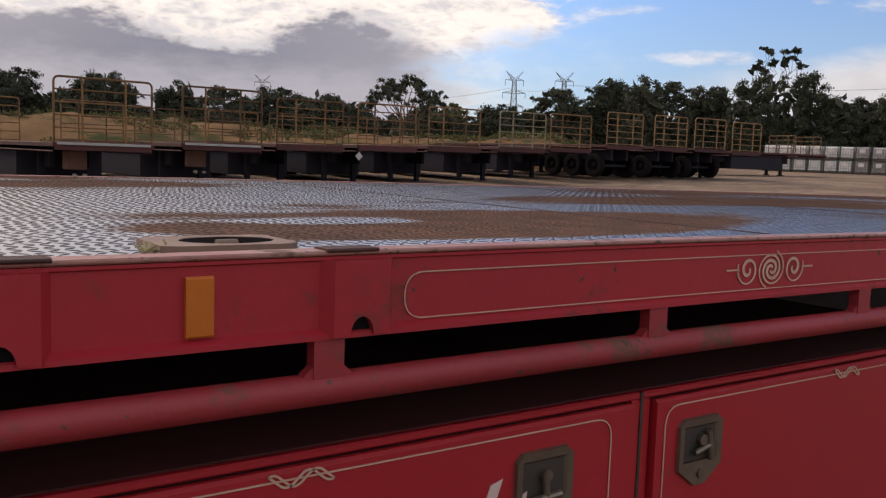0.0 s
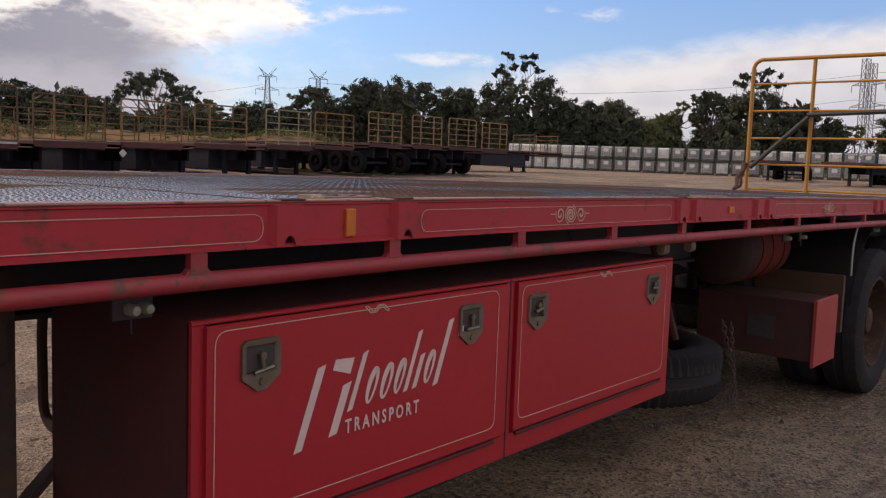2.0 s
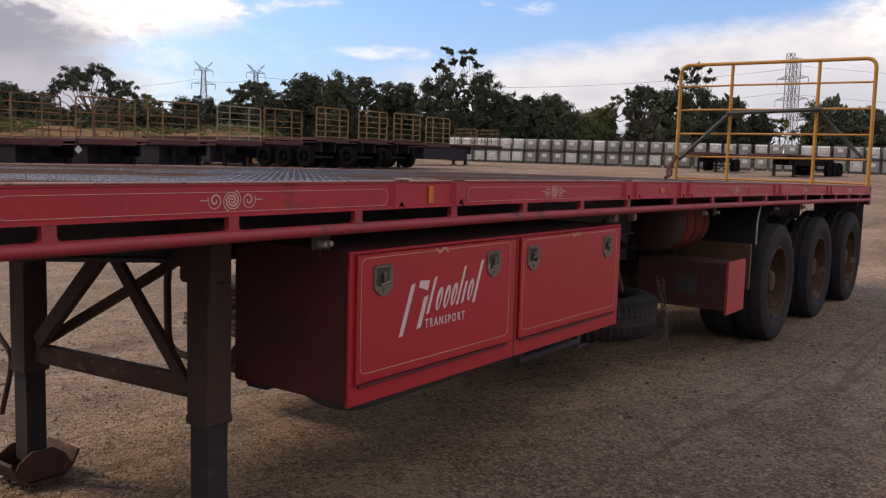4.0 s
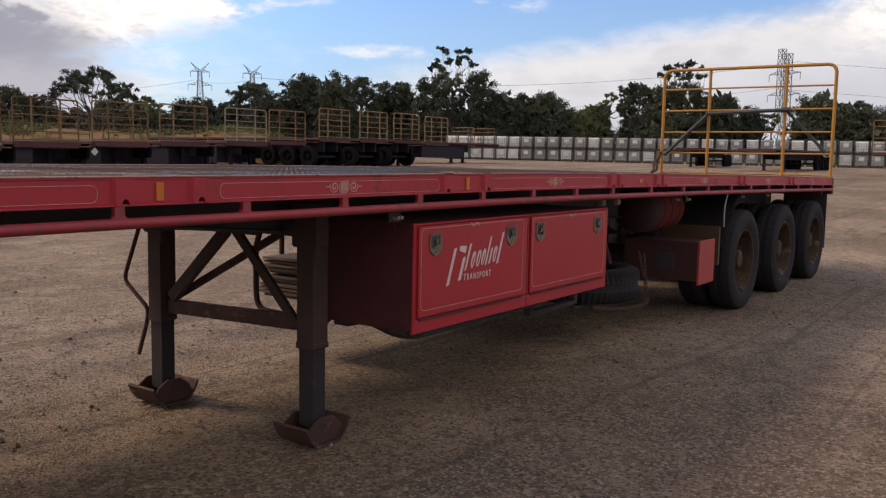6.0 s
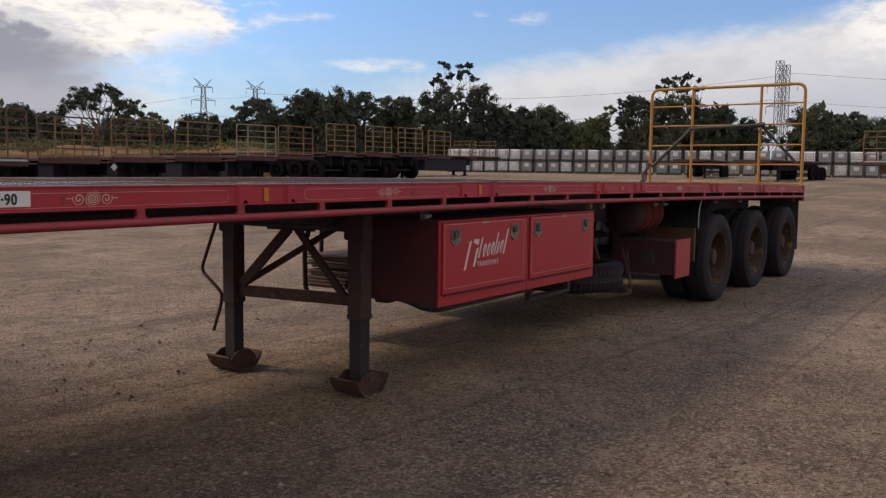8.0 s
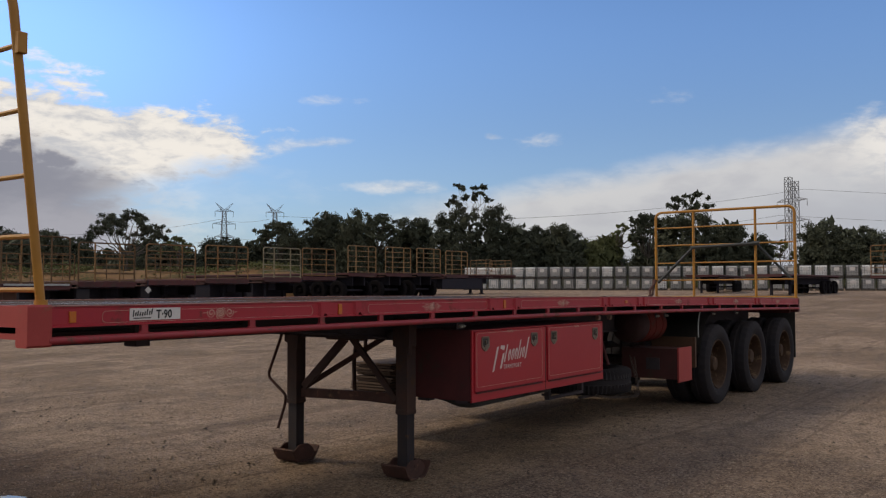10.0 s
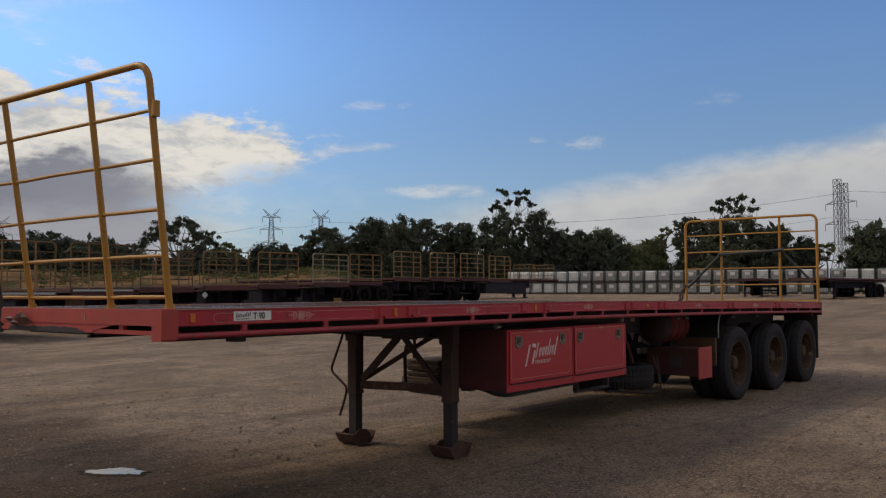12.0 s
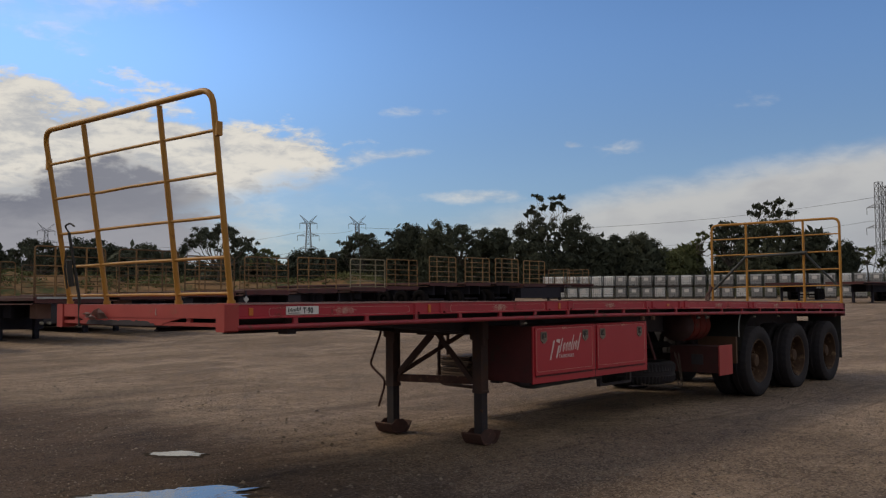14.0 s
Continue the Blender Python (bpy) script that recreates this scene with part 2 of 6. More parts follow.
    nt.links.new(bp.outputs[0], b.inputs["Normal"])
    return m


def ground_material():
    """Damp compacted gravel and clay with wheel-worn paler streaks and dark wet stains."""
    m = bpy.data.materials.new("damp gravel yard")
    m.use_nodes = True
    nt = m.node_tree
    b = nt.nodes["Principled BSDF"]
    pos = nt.nodes.new("ShaderNodeNewGeometry").outputs["Position"]
    mp = nt.nodes.new("ShaderNodeMapping")
    mp.inputs["Rotation"].default_value, mp.inputs["Scale"].default_value = (0, 0, radians(28)), (0.62, 1.0, 1)
    nt.links.new(pos, mp.inputs[0])
    broad = nnoise(nt, mp.outputs[0], 0.30, 6, 0.6, 0.5)
    mid = nnoise(nt, pos, 1.6, 7, 0.65)
    grit = nnoise(nt, pos, 38, 5, 0.7)
    vor = nt.nodes.new("ShaderNodeTexVoronoi")
    vor.inputs["Scale"].default_value = 62
    nt.links.new(pos, vor.inputs["Vector"])
    col = nmix(nt, nramp(nt, broad, 0.38, 0.60), (0.222, 0.153, 0.098), (0.45, 0.335, 0.229))
    col = nmix(nt, nmath(nt, "MULTIPLY", nramp(nt, nnoise(nt, mp.outputs[0], 0.75, 6, 0.65, 0.8), 0.50, 0.62), 0.48), col, (0.13, 0.093, 0.062))
    col = nmix(nt, nmath(nt, "MULTIPLY", nramp(nt, mid, 0.40, 0.72), 0.55), col, (0.165, 0.112, 0.070))
    col = nmix(nt, nmath(nt, "MULTIPLY", nramp(nt, grit, 0.40, 0.75), 0.6), col, (0.42, 0.315, 0.205))
    col = nmix(nt, nmath(nt, "MULTIPLY", nramp(nt, nnoise(nt, pos, 85, 3, 0.6), 0.55, 0.70), 0.85), col, (0.070, 0.049, 0.033))
    col = nmix(nt, nmath(nt, "MULTIPLY", nramp(nt, nnoise(nt, pos, 0.9, 5, 0.6), 0.54, 0.64), 0.50), col, (0.12, 0.094, 0.072))
    col = nmix(nt, nmath(nt, "MULTIPLY", nramp(nt, nnoise(nt, pos, 4.6, 5, 0.7, 0.4), 0.48, 0.62), 0.50), col, (0.115, 0.080, 0.053))
    col = nmix(nt, nmath(nt, "MULTIPLY", nramp(nt, nnoise(nt, pos, 13, 5, 0.7), 0.54, 0.68), 0.45), col, (0.50, 0.37, 0.25))
    col = nmix(nt, nmath(nt, "MULTIPLY", nramp(nt, nnoise(nt, mp.outputs[0], 0.48, 7, 0.68, 1.2), 0.50, 0.60), 0.42), col, (0.105, 0.078, 0.058))
    cells = nt.nodes.new("ShaderNodeSeparateColor")
    nt.links.new(vor.outputs["Color"], cells.inputs[0])
    col = nmix(nt, nmath(nt, "MULTIPLY", nramp(nt, cells.outputs[0], 0.55, 1.0), 0.72), col, (0.46, 0.36, 0.25))
    col = nmix(nt, nmath(nt, "MULTIPLY", nramp(nt, cells.outputs[1], 0.62, 1.0), 0.80), col, (0.075, 0.052, 0.036))
    # long wheel tracks, thin and dark
    tr = nt.nodes.new("ShaderNodeMapping")
    tr.inputs["Rotation"].default_value, tr.inputs["Scale"].default_value = (0, 0, radians(42)), (0.045, 1.5, 1)
    nt.links.new(pos, tr.inputs[0])
    track = nnoise(nt, tr.outputs[0], 0.42, 3, 0.5, 0.3)
    thin = nmath(nt, "SUBTRACT", 1.0, nramp(nt, nmath(nt, "ABSOLUTE", nmath(nt, "SUBTRACT", track, 0.5)), 0.002, 0.010))
    col = nmix(nt, nmath(nt, "MULTIPLY", thin, 0.42), col, (0.11, 0.075, 0.05))
    # the ground darkens raggedly towards and past the trailer's nose
    sep = nt.nodes.new("ShaderNodeSeparateXYZ")
    nt.links.new(pos, sep.inputs[0])
    low = nmath(nt, "SUBTRACT", 0.62, nmath(nt, "MULTIPLY", sep.outputs[0], 0.36))
    low = nmath(nt, "ADD", low, nmath(nt, "MULTIPLY", nmath(nt, "SUBTRACT", nnoise(nt, mp.outputs[0], 0.55, 6, 0.65, 0.9), 0.5), 1.5))
    col = nmix(nt, nmath(nt, "MULTIPLY", nramp(nt, low, -0.50, 0.25), 0.8), col, (0.30, 0.255, 0.25), "MULTIPLY")
    # brightening painted into the ground to lift the trailer's shadow
    lighter = nmath(nt, "ADD", nmath(nt, "MULTIPLY", sep.outputs[1], 0.15), nmath(nt, "MULTIPLY", sep.outputs[0], 0.10))
    lighter = nmath(nt, "ADD", lighter, nmath(nt, "MULTIPLY", nmath(nt, "SUBTRACT", broad, 0.5), 1.6))
    lighter = nmath(nt, "MULTIPLY", nramp(nt, lighter, 0.15, 0.9), nramp(nt, sep.outputs[0], 1.5, 4.5))
    col = nmix(nt, nmath(nt, "MULTIPLY", lighter, 0.30), col, (1.6, 1.62, 1.66), "MULTIPLY")
    col = nmix(nt, 1.0, col, (0.80, 0.762, 0.77), "MULTIPLY")
    nt.links.new(col, b.inputs["Base Color"])
    nt.links.new(nmath(nt, "SUBTRACT", 0.95, nmath(nt, "MULTIPLY", nramp(nt, mid, 0.45, 0.8), 0.25)), b.inputs["Roughness"])
    b.inputs["Specular IOR Level"].default_value = 0.15
    bp = nt.nodes.new("ShaderNodeBump")
    bp.inputs["Strength"].default_value, bp.inputs["Distance"].default_value = 0.8, 0.03
    h = nmath(nt, "ADD", nmath(nt, "MULTIPLY", grit, 0.7), nmath(nt, "MULTIPLY", vor.outputs["Distance"], 0.5))
    nt.links.new(nmath(nt, "ADD", h, nmath(nt, "MULTIPLY", mid, 1.2)), bp.inputs["Height"])
    nt.links.new(bp.outputs[0], b.inputs["Normal"])
    return m


def water_material():
    m = bpy.data.materials.new("puddle water")
    m.use_nodes = True
    b = m.node_tree.nodes["Principled BSDF"]
    nt = m.node_tree
    mp = nt.nodes.new("ShaderNodeMapping")       # mud breaks through the film of water in streaks
    mp.inputs["Rotation"].default_value, mp.inputs["Scale"].default_value = (0, 0, radians(50)), (0.55, 1.6, 1)
    nt.links.new(nt.nodes.new("ShaderNodeNewGeometry").outputs["Position"], mp.inputs[0])
    bare = nramp(nt, nnoise(nt, mp.outputs[0], 11, 6, 0.7, 0.6), 0.56, 0.70)
    nt.links.new(nmix(nt, bare, (0.06, 0.05, 0.04), (0.10, 0.075, 0.052)), b.inputs["Base Color"])
    nt.links.new(nmath(nt, "ADD", 0.03, nmath(nt, "MULTIPLY", bare, 0.85)), b.inputs["Roughness"])
    nt.links.new(nmath(nt, "SUBTRACT", 0.5, nmath(nt, "MULTIPLY", bare, 0.45)), b.inputs["Specular IOR Level"])
    bp = m.node_tree.nodes.new("ShaderNodeBump")
    bp.inputs["Strength"].default_value, bp.inputs["Distance"].default_value = 0.08, 0.01
    m.node_tree.links.new(nnoise(m.node_tree, m.node_tree.nodes.new("ShaderNodeNewGeometry").outputs["Position"], 14, 2), bp.inputs["Height"])
    m.node_tree.links.new(bp.outputs[0], b.inputs["Normal"])
    return m


def leaf_material(name, a, c):
    m = bpy.data.materials.new(name)
    m.use_nodes = True
    nt = m.node_tree
    b = nt.nodes["Principled BSDF"]
    geo = nt.nodes.new("ShaderNodeNewGeometry")
    oi = nt.nodes.new("ShaderNodeObjectInfo")
    f = nmath(nt, "ADD", nmath(nt, "MULTIPLY", geo.outputs["Random Per Island"], 0.6), nmath(nt, "MULTIPLY", oi.outputs["Random"], 0.4))
    nt.links.new(nmix(nt, f, a, c), b.inputs["Base Color"])
    b.inputs["Roughness"].default_value = 0.75
    b.inputs["Specular IOR Level"].default_value = 0.15
    return m


M = {}
M["red"] = material("red trailer paint", (0.43, 0.018, 0.031), (0.35, 0.016, 0.027), rough=0.5, scale=1.6, amount=0.7, fine=45, bump=0.06,
                    dirt=(0.17, 0.038, 0.032), dirt_amount=0.30, dirt_scale=5, chips=(0.065, 0.030, 0.024), chip_amount=0.0)
M["rail"] = material("scuffed red rail paint", (0.38, 0.030, 0.040), (0.28, 0.028, 0.034), rough=0.55, scale=3.0, amount=0.9, fine=60, bump=0.15,
                     dirt=(0.15, 0.065, 0.045), dirt_amount=0.36, dirt_scale=9, chips=(0.11, 0.045, 0.032), chip_amount=0.012)
M["box_red"] = material("clean red box paint", (0.43, 0.016, 0.026), (0.37, 0.015, 0.024), rough=0.42, scale=1.2, amount=0.6, fine=30, bump=0.03,
                        dirt=(0.22, 0.05, 0.045), dirt_amount=0.02, dirt_scale=4)
M["faded_red"] = material("sun-faded red paint", (0.44, 0.055, 0.045), (0.34, 0.040, 0.035), rough=0.65, scale=2.5, amount=0.8, dirt=(0.30, 0.09, 0.06), dirt_amount=0.15, dirt_scale=6)
M["lash"] = material("tan rusted steel", (0.30, 0.20, 0.145), (0.20, 0.12, 0.085), rough=0.75, scale=14, amount=0.8, dirt=(0.15, 0.08, 0.05), dirt_amount=0.2, dirt_scale=18)
M["edge"] = material("worn red deck edge", (0.38, 0.13, 0.11), (0.40, 0.26, 0.20), rough=0.6, scale=7, amount=0.95, fine=80, bump=0.2, dirt=(0.15, 0.075, 0.05), dirt_amount=0.30, dirt_scale=14, chips=(0.10, 0.055, 0.04), chip_amount=0.06)
# grime, and the shade below the bed put into the red
M["dark_red"] = material("grimy dark red underframe, darkened for shade", (0.105, 0.018, 0.019), (0.062, 0.015, 0.015), rough=0.8, scale=3, amount=0.8, dirt=(0.06, 0.030, 0.022), dirt_amount=0.25)
# grimy red with deep underbody shade mixed into its colour
M["shaded_red"] = material("grimy red paint blackened for shade", (0.050, 0.014, 0.014), (0.030, 0.011, 0.010), rough=0.8, scale=4, amount=0.8, dirt=(0.045, 0.026, 0.020), dirt_amount=0.3)
# dirt plus the occluded darkness beneath the bed, both in the colour
M["brown_red"] = material("dirty red box paint darkened for shade", (0.085, 0.022, 0.020), (0.055, 0.018, 0.016), rough=0.75, scale=4, amount=0.8, dirt=(0.055, 0.032, 0.024), dirt_amount=0.35)
M["chassis"] = material("black greasy chassis steel", (0.064, 0.056, 0.064), (0.076, 0.058, 0.057), rough=0.85, scale=4, amount=0.8, dirt=(0.045, 0.028, 0.018), dirt_amount=0.25, spec=0.2)
# shade under the parked beds is put into this near-black
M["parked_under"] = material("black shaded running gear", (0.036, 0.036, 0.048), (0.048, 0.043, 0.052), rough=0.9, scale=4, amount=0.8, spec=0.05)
# tyres blackened further, as if in the shadow of the bed
M["parked_tyre"] = material("black tyre rubber darkened for shade", (0.011, 0.010, 0.012), (0.018, 0.015, 0.015), rough=0.9, scale=5, amount=0.8, spec=0.05)
M["torn"] = material("bare torn sheet metal", (0.46, 0.36, 0.33), (0.30, 0.13, 0.11), rough=0.6, scale=14, amount=0.9)
M["rust"] = material("brown rusted leg steel", (0.090, 0.034, 0.024), (0.036, 0.020, 0.017), rough=0.85, scale=8, amount=0.9, bump=0.3, dirt=(0.17, 0.085, 0.05), dirt_amount=0.3, dirt_scale=9)
M["leg"] = material("worn black leg paint", (0.056, 0.041, 0.040), (0.105, 0.054, 0.040), rough=0.8, spec=0.2, scale=7, amount=0.8, bump=0.2, dirt=(0.08, 0.045, 0.028), dirt_amount=0.25, dirt_scale=6)
M["inner_leg"] = material("greasy blue-black steel", (0.030, 0.029, 0.036), (0.060, 0.038, 0.030), rough=0.7, spec=0.2, scale=9, amount=0.6, dirt=(0.085, 0.045, 0.028), dirt_amount=0.18, dirt_scale=7)
M["rubber"] = material("dusty tyre rubber", (0.028, 0.026, 0.030), (0.042, 0.036, 0.036), rough=0.9, scale=5, amount=0.8, fine=90, bump=0.2, dirt=(0.070, 0.050, 0.036), dirt_amount=0.10, dirt_scale=6, spec=0.15)
M["rim"] = material("dusty rusted wheel steel", (0.085, 0.048, 0.029), (0.042, 0.025, 0.016), rough=0.8, spec=0.2, scale=9, amount=0.9, dirt=(0.19, 0.12, 0.07), dirt_amount=0.3, dirt_scale=8)
M["yellow"] = material("safety yellow tube paint", (0.47, 0.215, 0.026), (0.36, 0.155, 0.021), rough=0.5, scale=5, amount=0.7, dirt=(0.24, 0.10, 0.03), dirt_amount=0.12, dirt_scale=11)
M["old_yellow"] = material("weathered yellow tube paint", (0.215, 0.112, 0.036), (0.12, 0.064, 0.028), rough=0.7, scale=3, amount=0.9, dirt=(0.10, 0.055, 0.03), dirt_amount=0.35, per_object=0.9)
M["worn_yellow"] = material("worn yellow gate paint", (0.27, 0.155, 0.060), (0.18, 0.10, 0.042), rough=0.65, scale=3, amount=0.8, dirt=(0.13, 0.07, 0.035), dirt_amount=0.2, per_object=0.3)
M["cream"] = material("chipped cream tube paint", (0.26, 0.22, 0.14), (0.17, 0.14, 0.09), rough=0.7, scale=4, amount=0.8, dirt=(0.12, 0.07, 0.04), dirt_amount=0.2)
M["tan_box"] = material("dusty tan paint", (0.20, 0.105, 0.080), (0.14, 0.075, 0.060), rough=0.8, scale=3, amount=0.8)
M["galv"] = material("galvanised steel", (0.42, 0.43, 0.42), (0.32, 0.33, 0.33), rough=0.5, metal=0.5, scale=9, amount=0.6)
M["handle"] = material("dull stainless latch", (0.27, 0.225, 0.18), (0.17, 0.14, 0.11), rough=0.42, metal=0.85, scale=20, amount=0.7)
M["handle_dark"] = material("dark latch recess", (0.05, 0.042, 0.036), rough=0.6, scale=20)
M["pin"] = material("cream pinstripe paint", (0.66, 0.44, 0.34), (0.50, 0.30, 0.23), rough=0.5, scale=14, amount=0.7)
M["white"] = material("white lettering vinyl", (0.76, 0.72, 0.68), (0.66, 0.62, 0.58), rough=0.5, scale=10, amount=0.5)
M["mark"] = material("faded white lettering vinyl", (0.70, 0.55, 0.51), (0.60, 0.46, 0.42), rough=0.5, scale=10, amount=0.5)
M["black"] = material("black sign vinyl", (0.03, 0.03, 0.03), rough=0.5)
M["amber"] = material("amber reflector", (0.60, 0.16, 0.015), (0.5, 0.12, 0.012), rough=0.35, scale=20, amount=0.5)
M["lens"] = material("dusty lamp lens", (0.34, 0.32, 0.26), (0.24, 0.22, 0.17), rough=0.25, scale=30)
M["tan_flap"] = material("dusty brown mudguard", (0.12, 0.06, 0.03), (0.08, 0.04, 0.024), rough=0.8, scale=4, amount=0.8, dirt=(0.07, 0.045, 0.03), dirt_amount=0.3)
M["flap"] = material("black rubber mudflap", (0.03, 0.028, 0.026), (0.055, 0.048, 0.04), rough=0.8, scale=3, amount=0.8)
M["chain"] = material("rusty chain", (0.075, 0.06, 0.05), (0.14, 0.08, 0.05), rough=0.6, metal=0.5, scale=40)
M["strap"] = material("dark webbing strap", (0.04, 0.038, 0.034), (0.07, 0.06, 0.05), rough=0.9, scale=30)
M["board"] = material("weathered dunnage board", (0.115, 0.072, 0.050), (0.070, 0.045, 0.034), rough=0.85, scale=6, amount=0.8, per_object=0.6)
M["hollow"] = material("unlit hollow", (0.016, 0.014, 0.015), rough=0.9, bump=0)
M["hollow"].node_tree.nodes["Principled BSDF"].inputs["Specular IOR Level"].default_value = 0.0
M["deck"] = deck_material()
M["tread"] = deck_material(True)
M["ground"] = ground_material()
M["tank_red"] = material("grimy red tank paint", (0.20, 0.030, 0.022), (0.12, 0.024, 0.018), rough=0.8, spec=0.2, scale=5, amount=0.9, dirt=(0.09, 0.045, 0.03), dirt_amount=0.35, dirt_scale=5)
M["stone"] = leaf_material("loose gravel stone", (0.045, 0.034, 0.027), (0.40, 0.31, 0.22))
M["water"] = water_material()
M["sand"] = material("sandy spoil earth", (0.26, 0.145, 0.070), (0.12, 0.080, 0.042), rough=0.95, scale=0.5, amount=0.9, fine=6, bump=0.5, dirt=(0.050, 0.056, 0.022), dirt_amount=0.42, dirt_scale=0.30, spec=0.05)
M["leaf"] = leaf_material("dark gum leaf", (0.042, 0.050, 0.037), (0.088, 0.096, 0.062))
M["leaf_light"] = leaf_material("pale gum leaf", (0.095, 0.108, 0.045), (0.165, 0.170, 0.080))
M["bark"] = material("grey gum bark", (0.13, 0.108, 0.088), (0.07, 0.057, 0.047), rough=0.9, scale=1.5, amount=0.8)
M["bush"] = leaf_material("dry scrub leaf", (0.06, 0.07, 0.028), (0.14, 0.14, 0.055))
M["straw"] = material("straw-coloured rope", (0.42, 0.36, 0.20), (0.3, 0.25, 0.13), rough=0.9, scale=60)
M["brace"] = material("dull dark grey steel", (0.036, 0.040, 0.038), (0.026, 0.029, 0.028), rough=0.6, scale=9, amount=0.6)
M["pylon"] = material("grey pylon steel", (0.20, 0.21, 0.23), (0.16, 0.17, 0.19), rough=0.6, metal=0.3, scale=0.3)
M["cage"] = material("dull steel cage", (0.13, 0.135, 0.135), (0.09, 0.092, 0.095), rough=0.6, metal=0.3, scale=4, amount=0.6)
M["mud"] = material("dark soaked mud", (0.060, 0.044, 0.031), (0.040, 0.030, 0.021), rough=0.85, scale=7, amount=0.8, fine=50, bump=0.3, spec=0.08)
M["tote"] = material("white plastic tank", (0.48, 0.465, 0.445), (0.30, 0.295, 0.29), rough=0.5, scale=0.9, amount=0.9, dirt=(0.33, 0.33, 0.33), dirt_amount=0.25, dirt_scale=1.2, per_object=0.35)
M["tote_new"] = material("bright white plastic tank", (0.80, 0.79, 0.76), (0.70, 0.70, 0.68), rough=0.5, scale=0.9, amount=0.6, per_object=0.2)
M["pallet"] = material("dark pallet", (0.07, 0.06, 0.055), (0.11, 0.085, 0.065), rough=0.85, scale=4)
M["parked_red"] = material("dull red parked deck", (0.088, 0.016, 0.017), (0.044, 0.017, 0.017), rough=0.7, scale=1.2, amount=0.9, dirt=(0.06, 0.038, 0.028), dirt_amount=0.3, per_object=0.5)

# ---------------------------------------------------------------- mesh helpers
ORG = {}


def thing(name, at, label, category, group="", kind="", turn=0.0):
    ob = new(name)
    ob.matrix_basis = pose(*at, 0, 0, turn)
    ob.empty_display_size = 0.2
    ORG[ob] = Vector(at)
    return tagged(ob, label, category, group, kind)


def finish(me, mats, smooth):
    for m in mats if isinstance(mats, (list, tuple)) else [mats]:
        me.materials.append(m)
    if smooth:
        me.polygons.foreach_set("use_smooth", [True] * len(me.polygons))
        me.set_sharp_from_angle(angle=radians(smooth))
    me.update()


def place(name, me, parent=None, label="", world=None):
    """An object for a mesh whose coordinates are the world's; its origin moves to the middle of its box."""
    n = len(me.vertices)
    co = np.empty(n * 3, np.float32)
    me.vertices.foreach_get("co", co)
    co = co.reshape(-1, 3)
    c = (co.min(0) + co.max(0)) / 2
    me.vertices.foreach_set("co", (co - c).ravel())
    ob = new(name, me)
    c = Vector([float(v) for v in c])
    ORG[ob] = c
    if parent is not None:
        ob.parent = parent
        ob.location = c - ORG[parent]
    else:
        ob.location = c
    return tagged(ob, label)


def part(name, bm, mat, parent, label="", smooth=40, bent=False):
    if bent:
        for v in bm.verts:
            v.co.z -= droop(v.co.x)
    me = bpy.data.meshes.new(name)
    bm.normal_update()
    bm.to_mesh(me)
    bm.free()
    finish(me, mat, smooth)
    return place(name, me, parent, label)


def box(bm, x0, x1, y0, y1, z0, z1, n=1, bevel=0.0):
    """A block, cut into n along x, with its long edges bevelled."""
    b = min(bevel, (y1 - y0) / 2.5, (z1 - z0) / 2.5)
    if b > 0:
        ring = [(y0 + b, z0), (y1 - b, z0), (y1, z0 + b), (y1, z1 - b), (y1 - b, z1), (y0 + b, z1), (y0, z1 - b), (y0, z0 + b)]
    else:
        ring = [(y0, z0), (y1, z0), (y1, z1), (y0, z1)]
    return extrude_x(bm, ring, [x0 + (x1 - x0) * i / n for i in range(n + 1)])


def extrude_x(bm, ring, xs):
    rows = [[bm.verts.new((x, y, z)) for y, z in ring] for x in xs]
    k = len(ring)
    for a, c in zip(rows, rows[1:]):
        for i in range(k):
            bm.faces.new((a[i], a[(i + 1) % k], c[(i + 1) % k], c[i]))
    bm.faces.new(rows[0][::-1])
    bm.faces.new(rows[-1])
    return rows


def tube(bm, pts, r, seg=8, r1=None, caps=True):
    """A round bar along a line of points."""
    pts = [Vector(p) for p in pts]
    rows, up = [], None
    for i, p in enumerate(pts):
        d = (pts[min(i + 1, len(pts) - 1)] - pts[max(i - 1, 0)]).normalized()
        if up is None:
            up = d.orthogonal().normalized()
        up = (up - d * up.dot(d)).normalized()
        side = d.cross(up)
        rr = r if r1 is None else r + (r1 - r) * i / (len(pts) - 1)
        rows.append([bm.verts.new(p + (up * math.cos(a) + side * math.sin(a)) * rr) for a in [2 * math.pi * k / seg for k in range(seg)]])
    for a, c in zip(rows, rows[1:]):
        for i in range(seg):
            bm.faces.new((a[i], a[(i + 1) % seg], c[(i + 1) % seg], c[i]))
    if caps:
        bm.faces.new(rows[0][::-1])
        bm.faces.new(rows[-1])


def rounded(pts, r, n=5):
    """The same line with its corners rounded."""
    pts = [Vector(p) for p in pts]
    out = [pts[0]]
    for a, b, c in zip(pts, pts[1:], pts[2:]):
        u, v = (a - b).normalized(), (c - b).normalized()
        k = min(r, (a - b).length / 2, (c - b).length / 2)
        p, q = b + u * k, b + v * k
        out += [(p * (1 - t) + b * t) * (1 - t) + (b * (1 - t) + q * t) * t for t in [i / n for i in range(n + 1)]]
    return out + [pts[-1]]


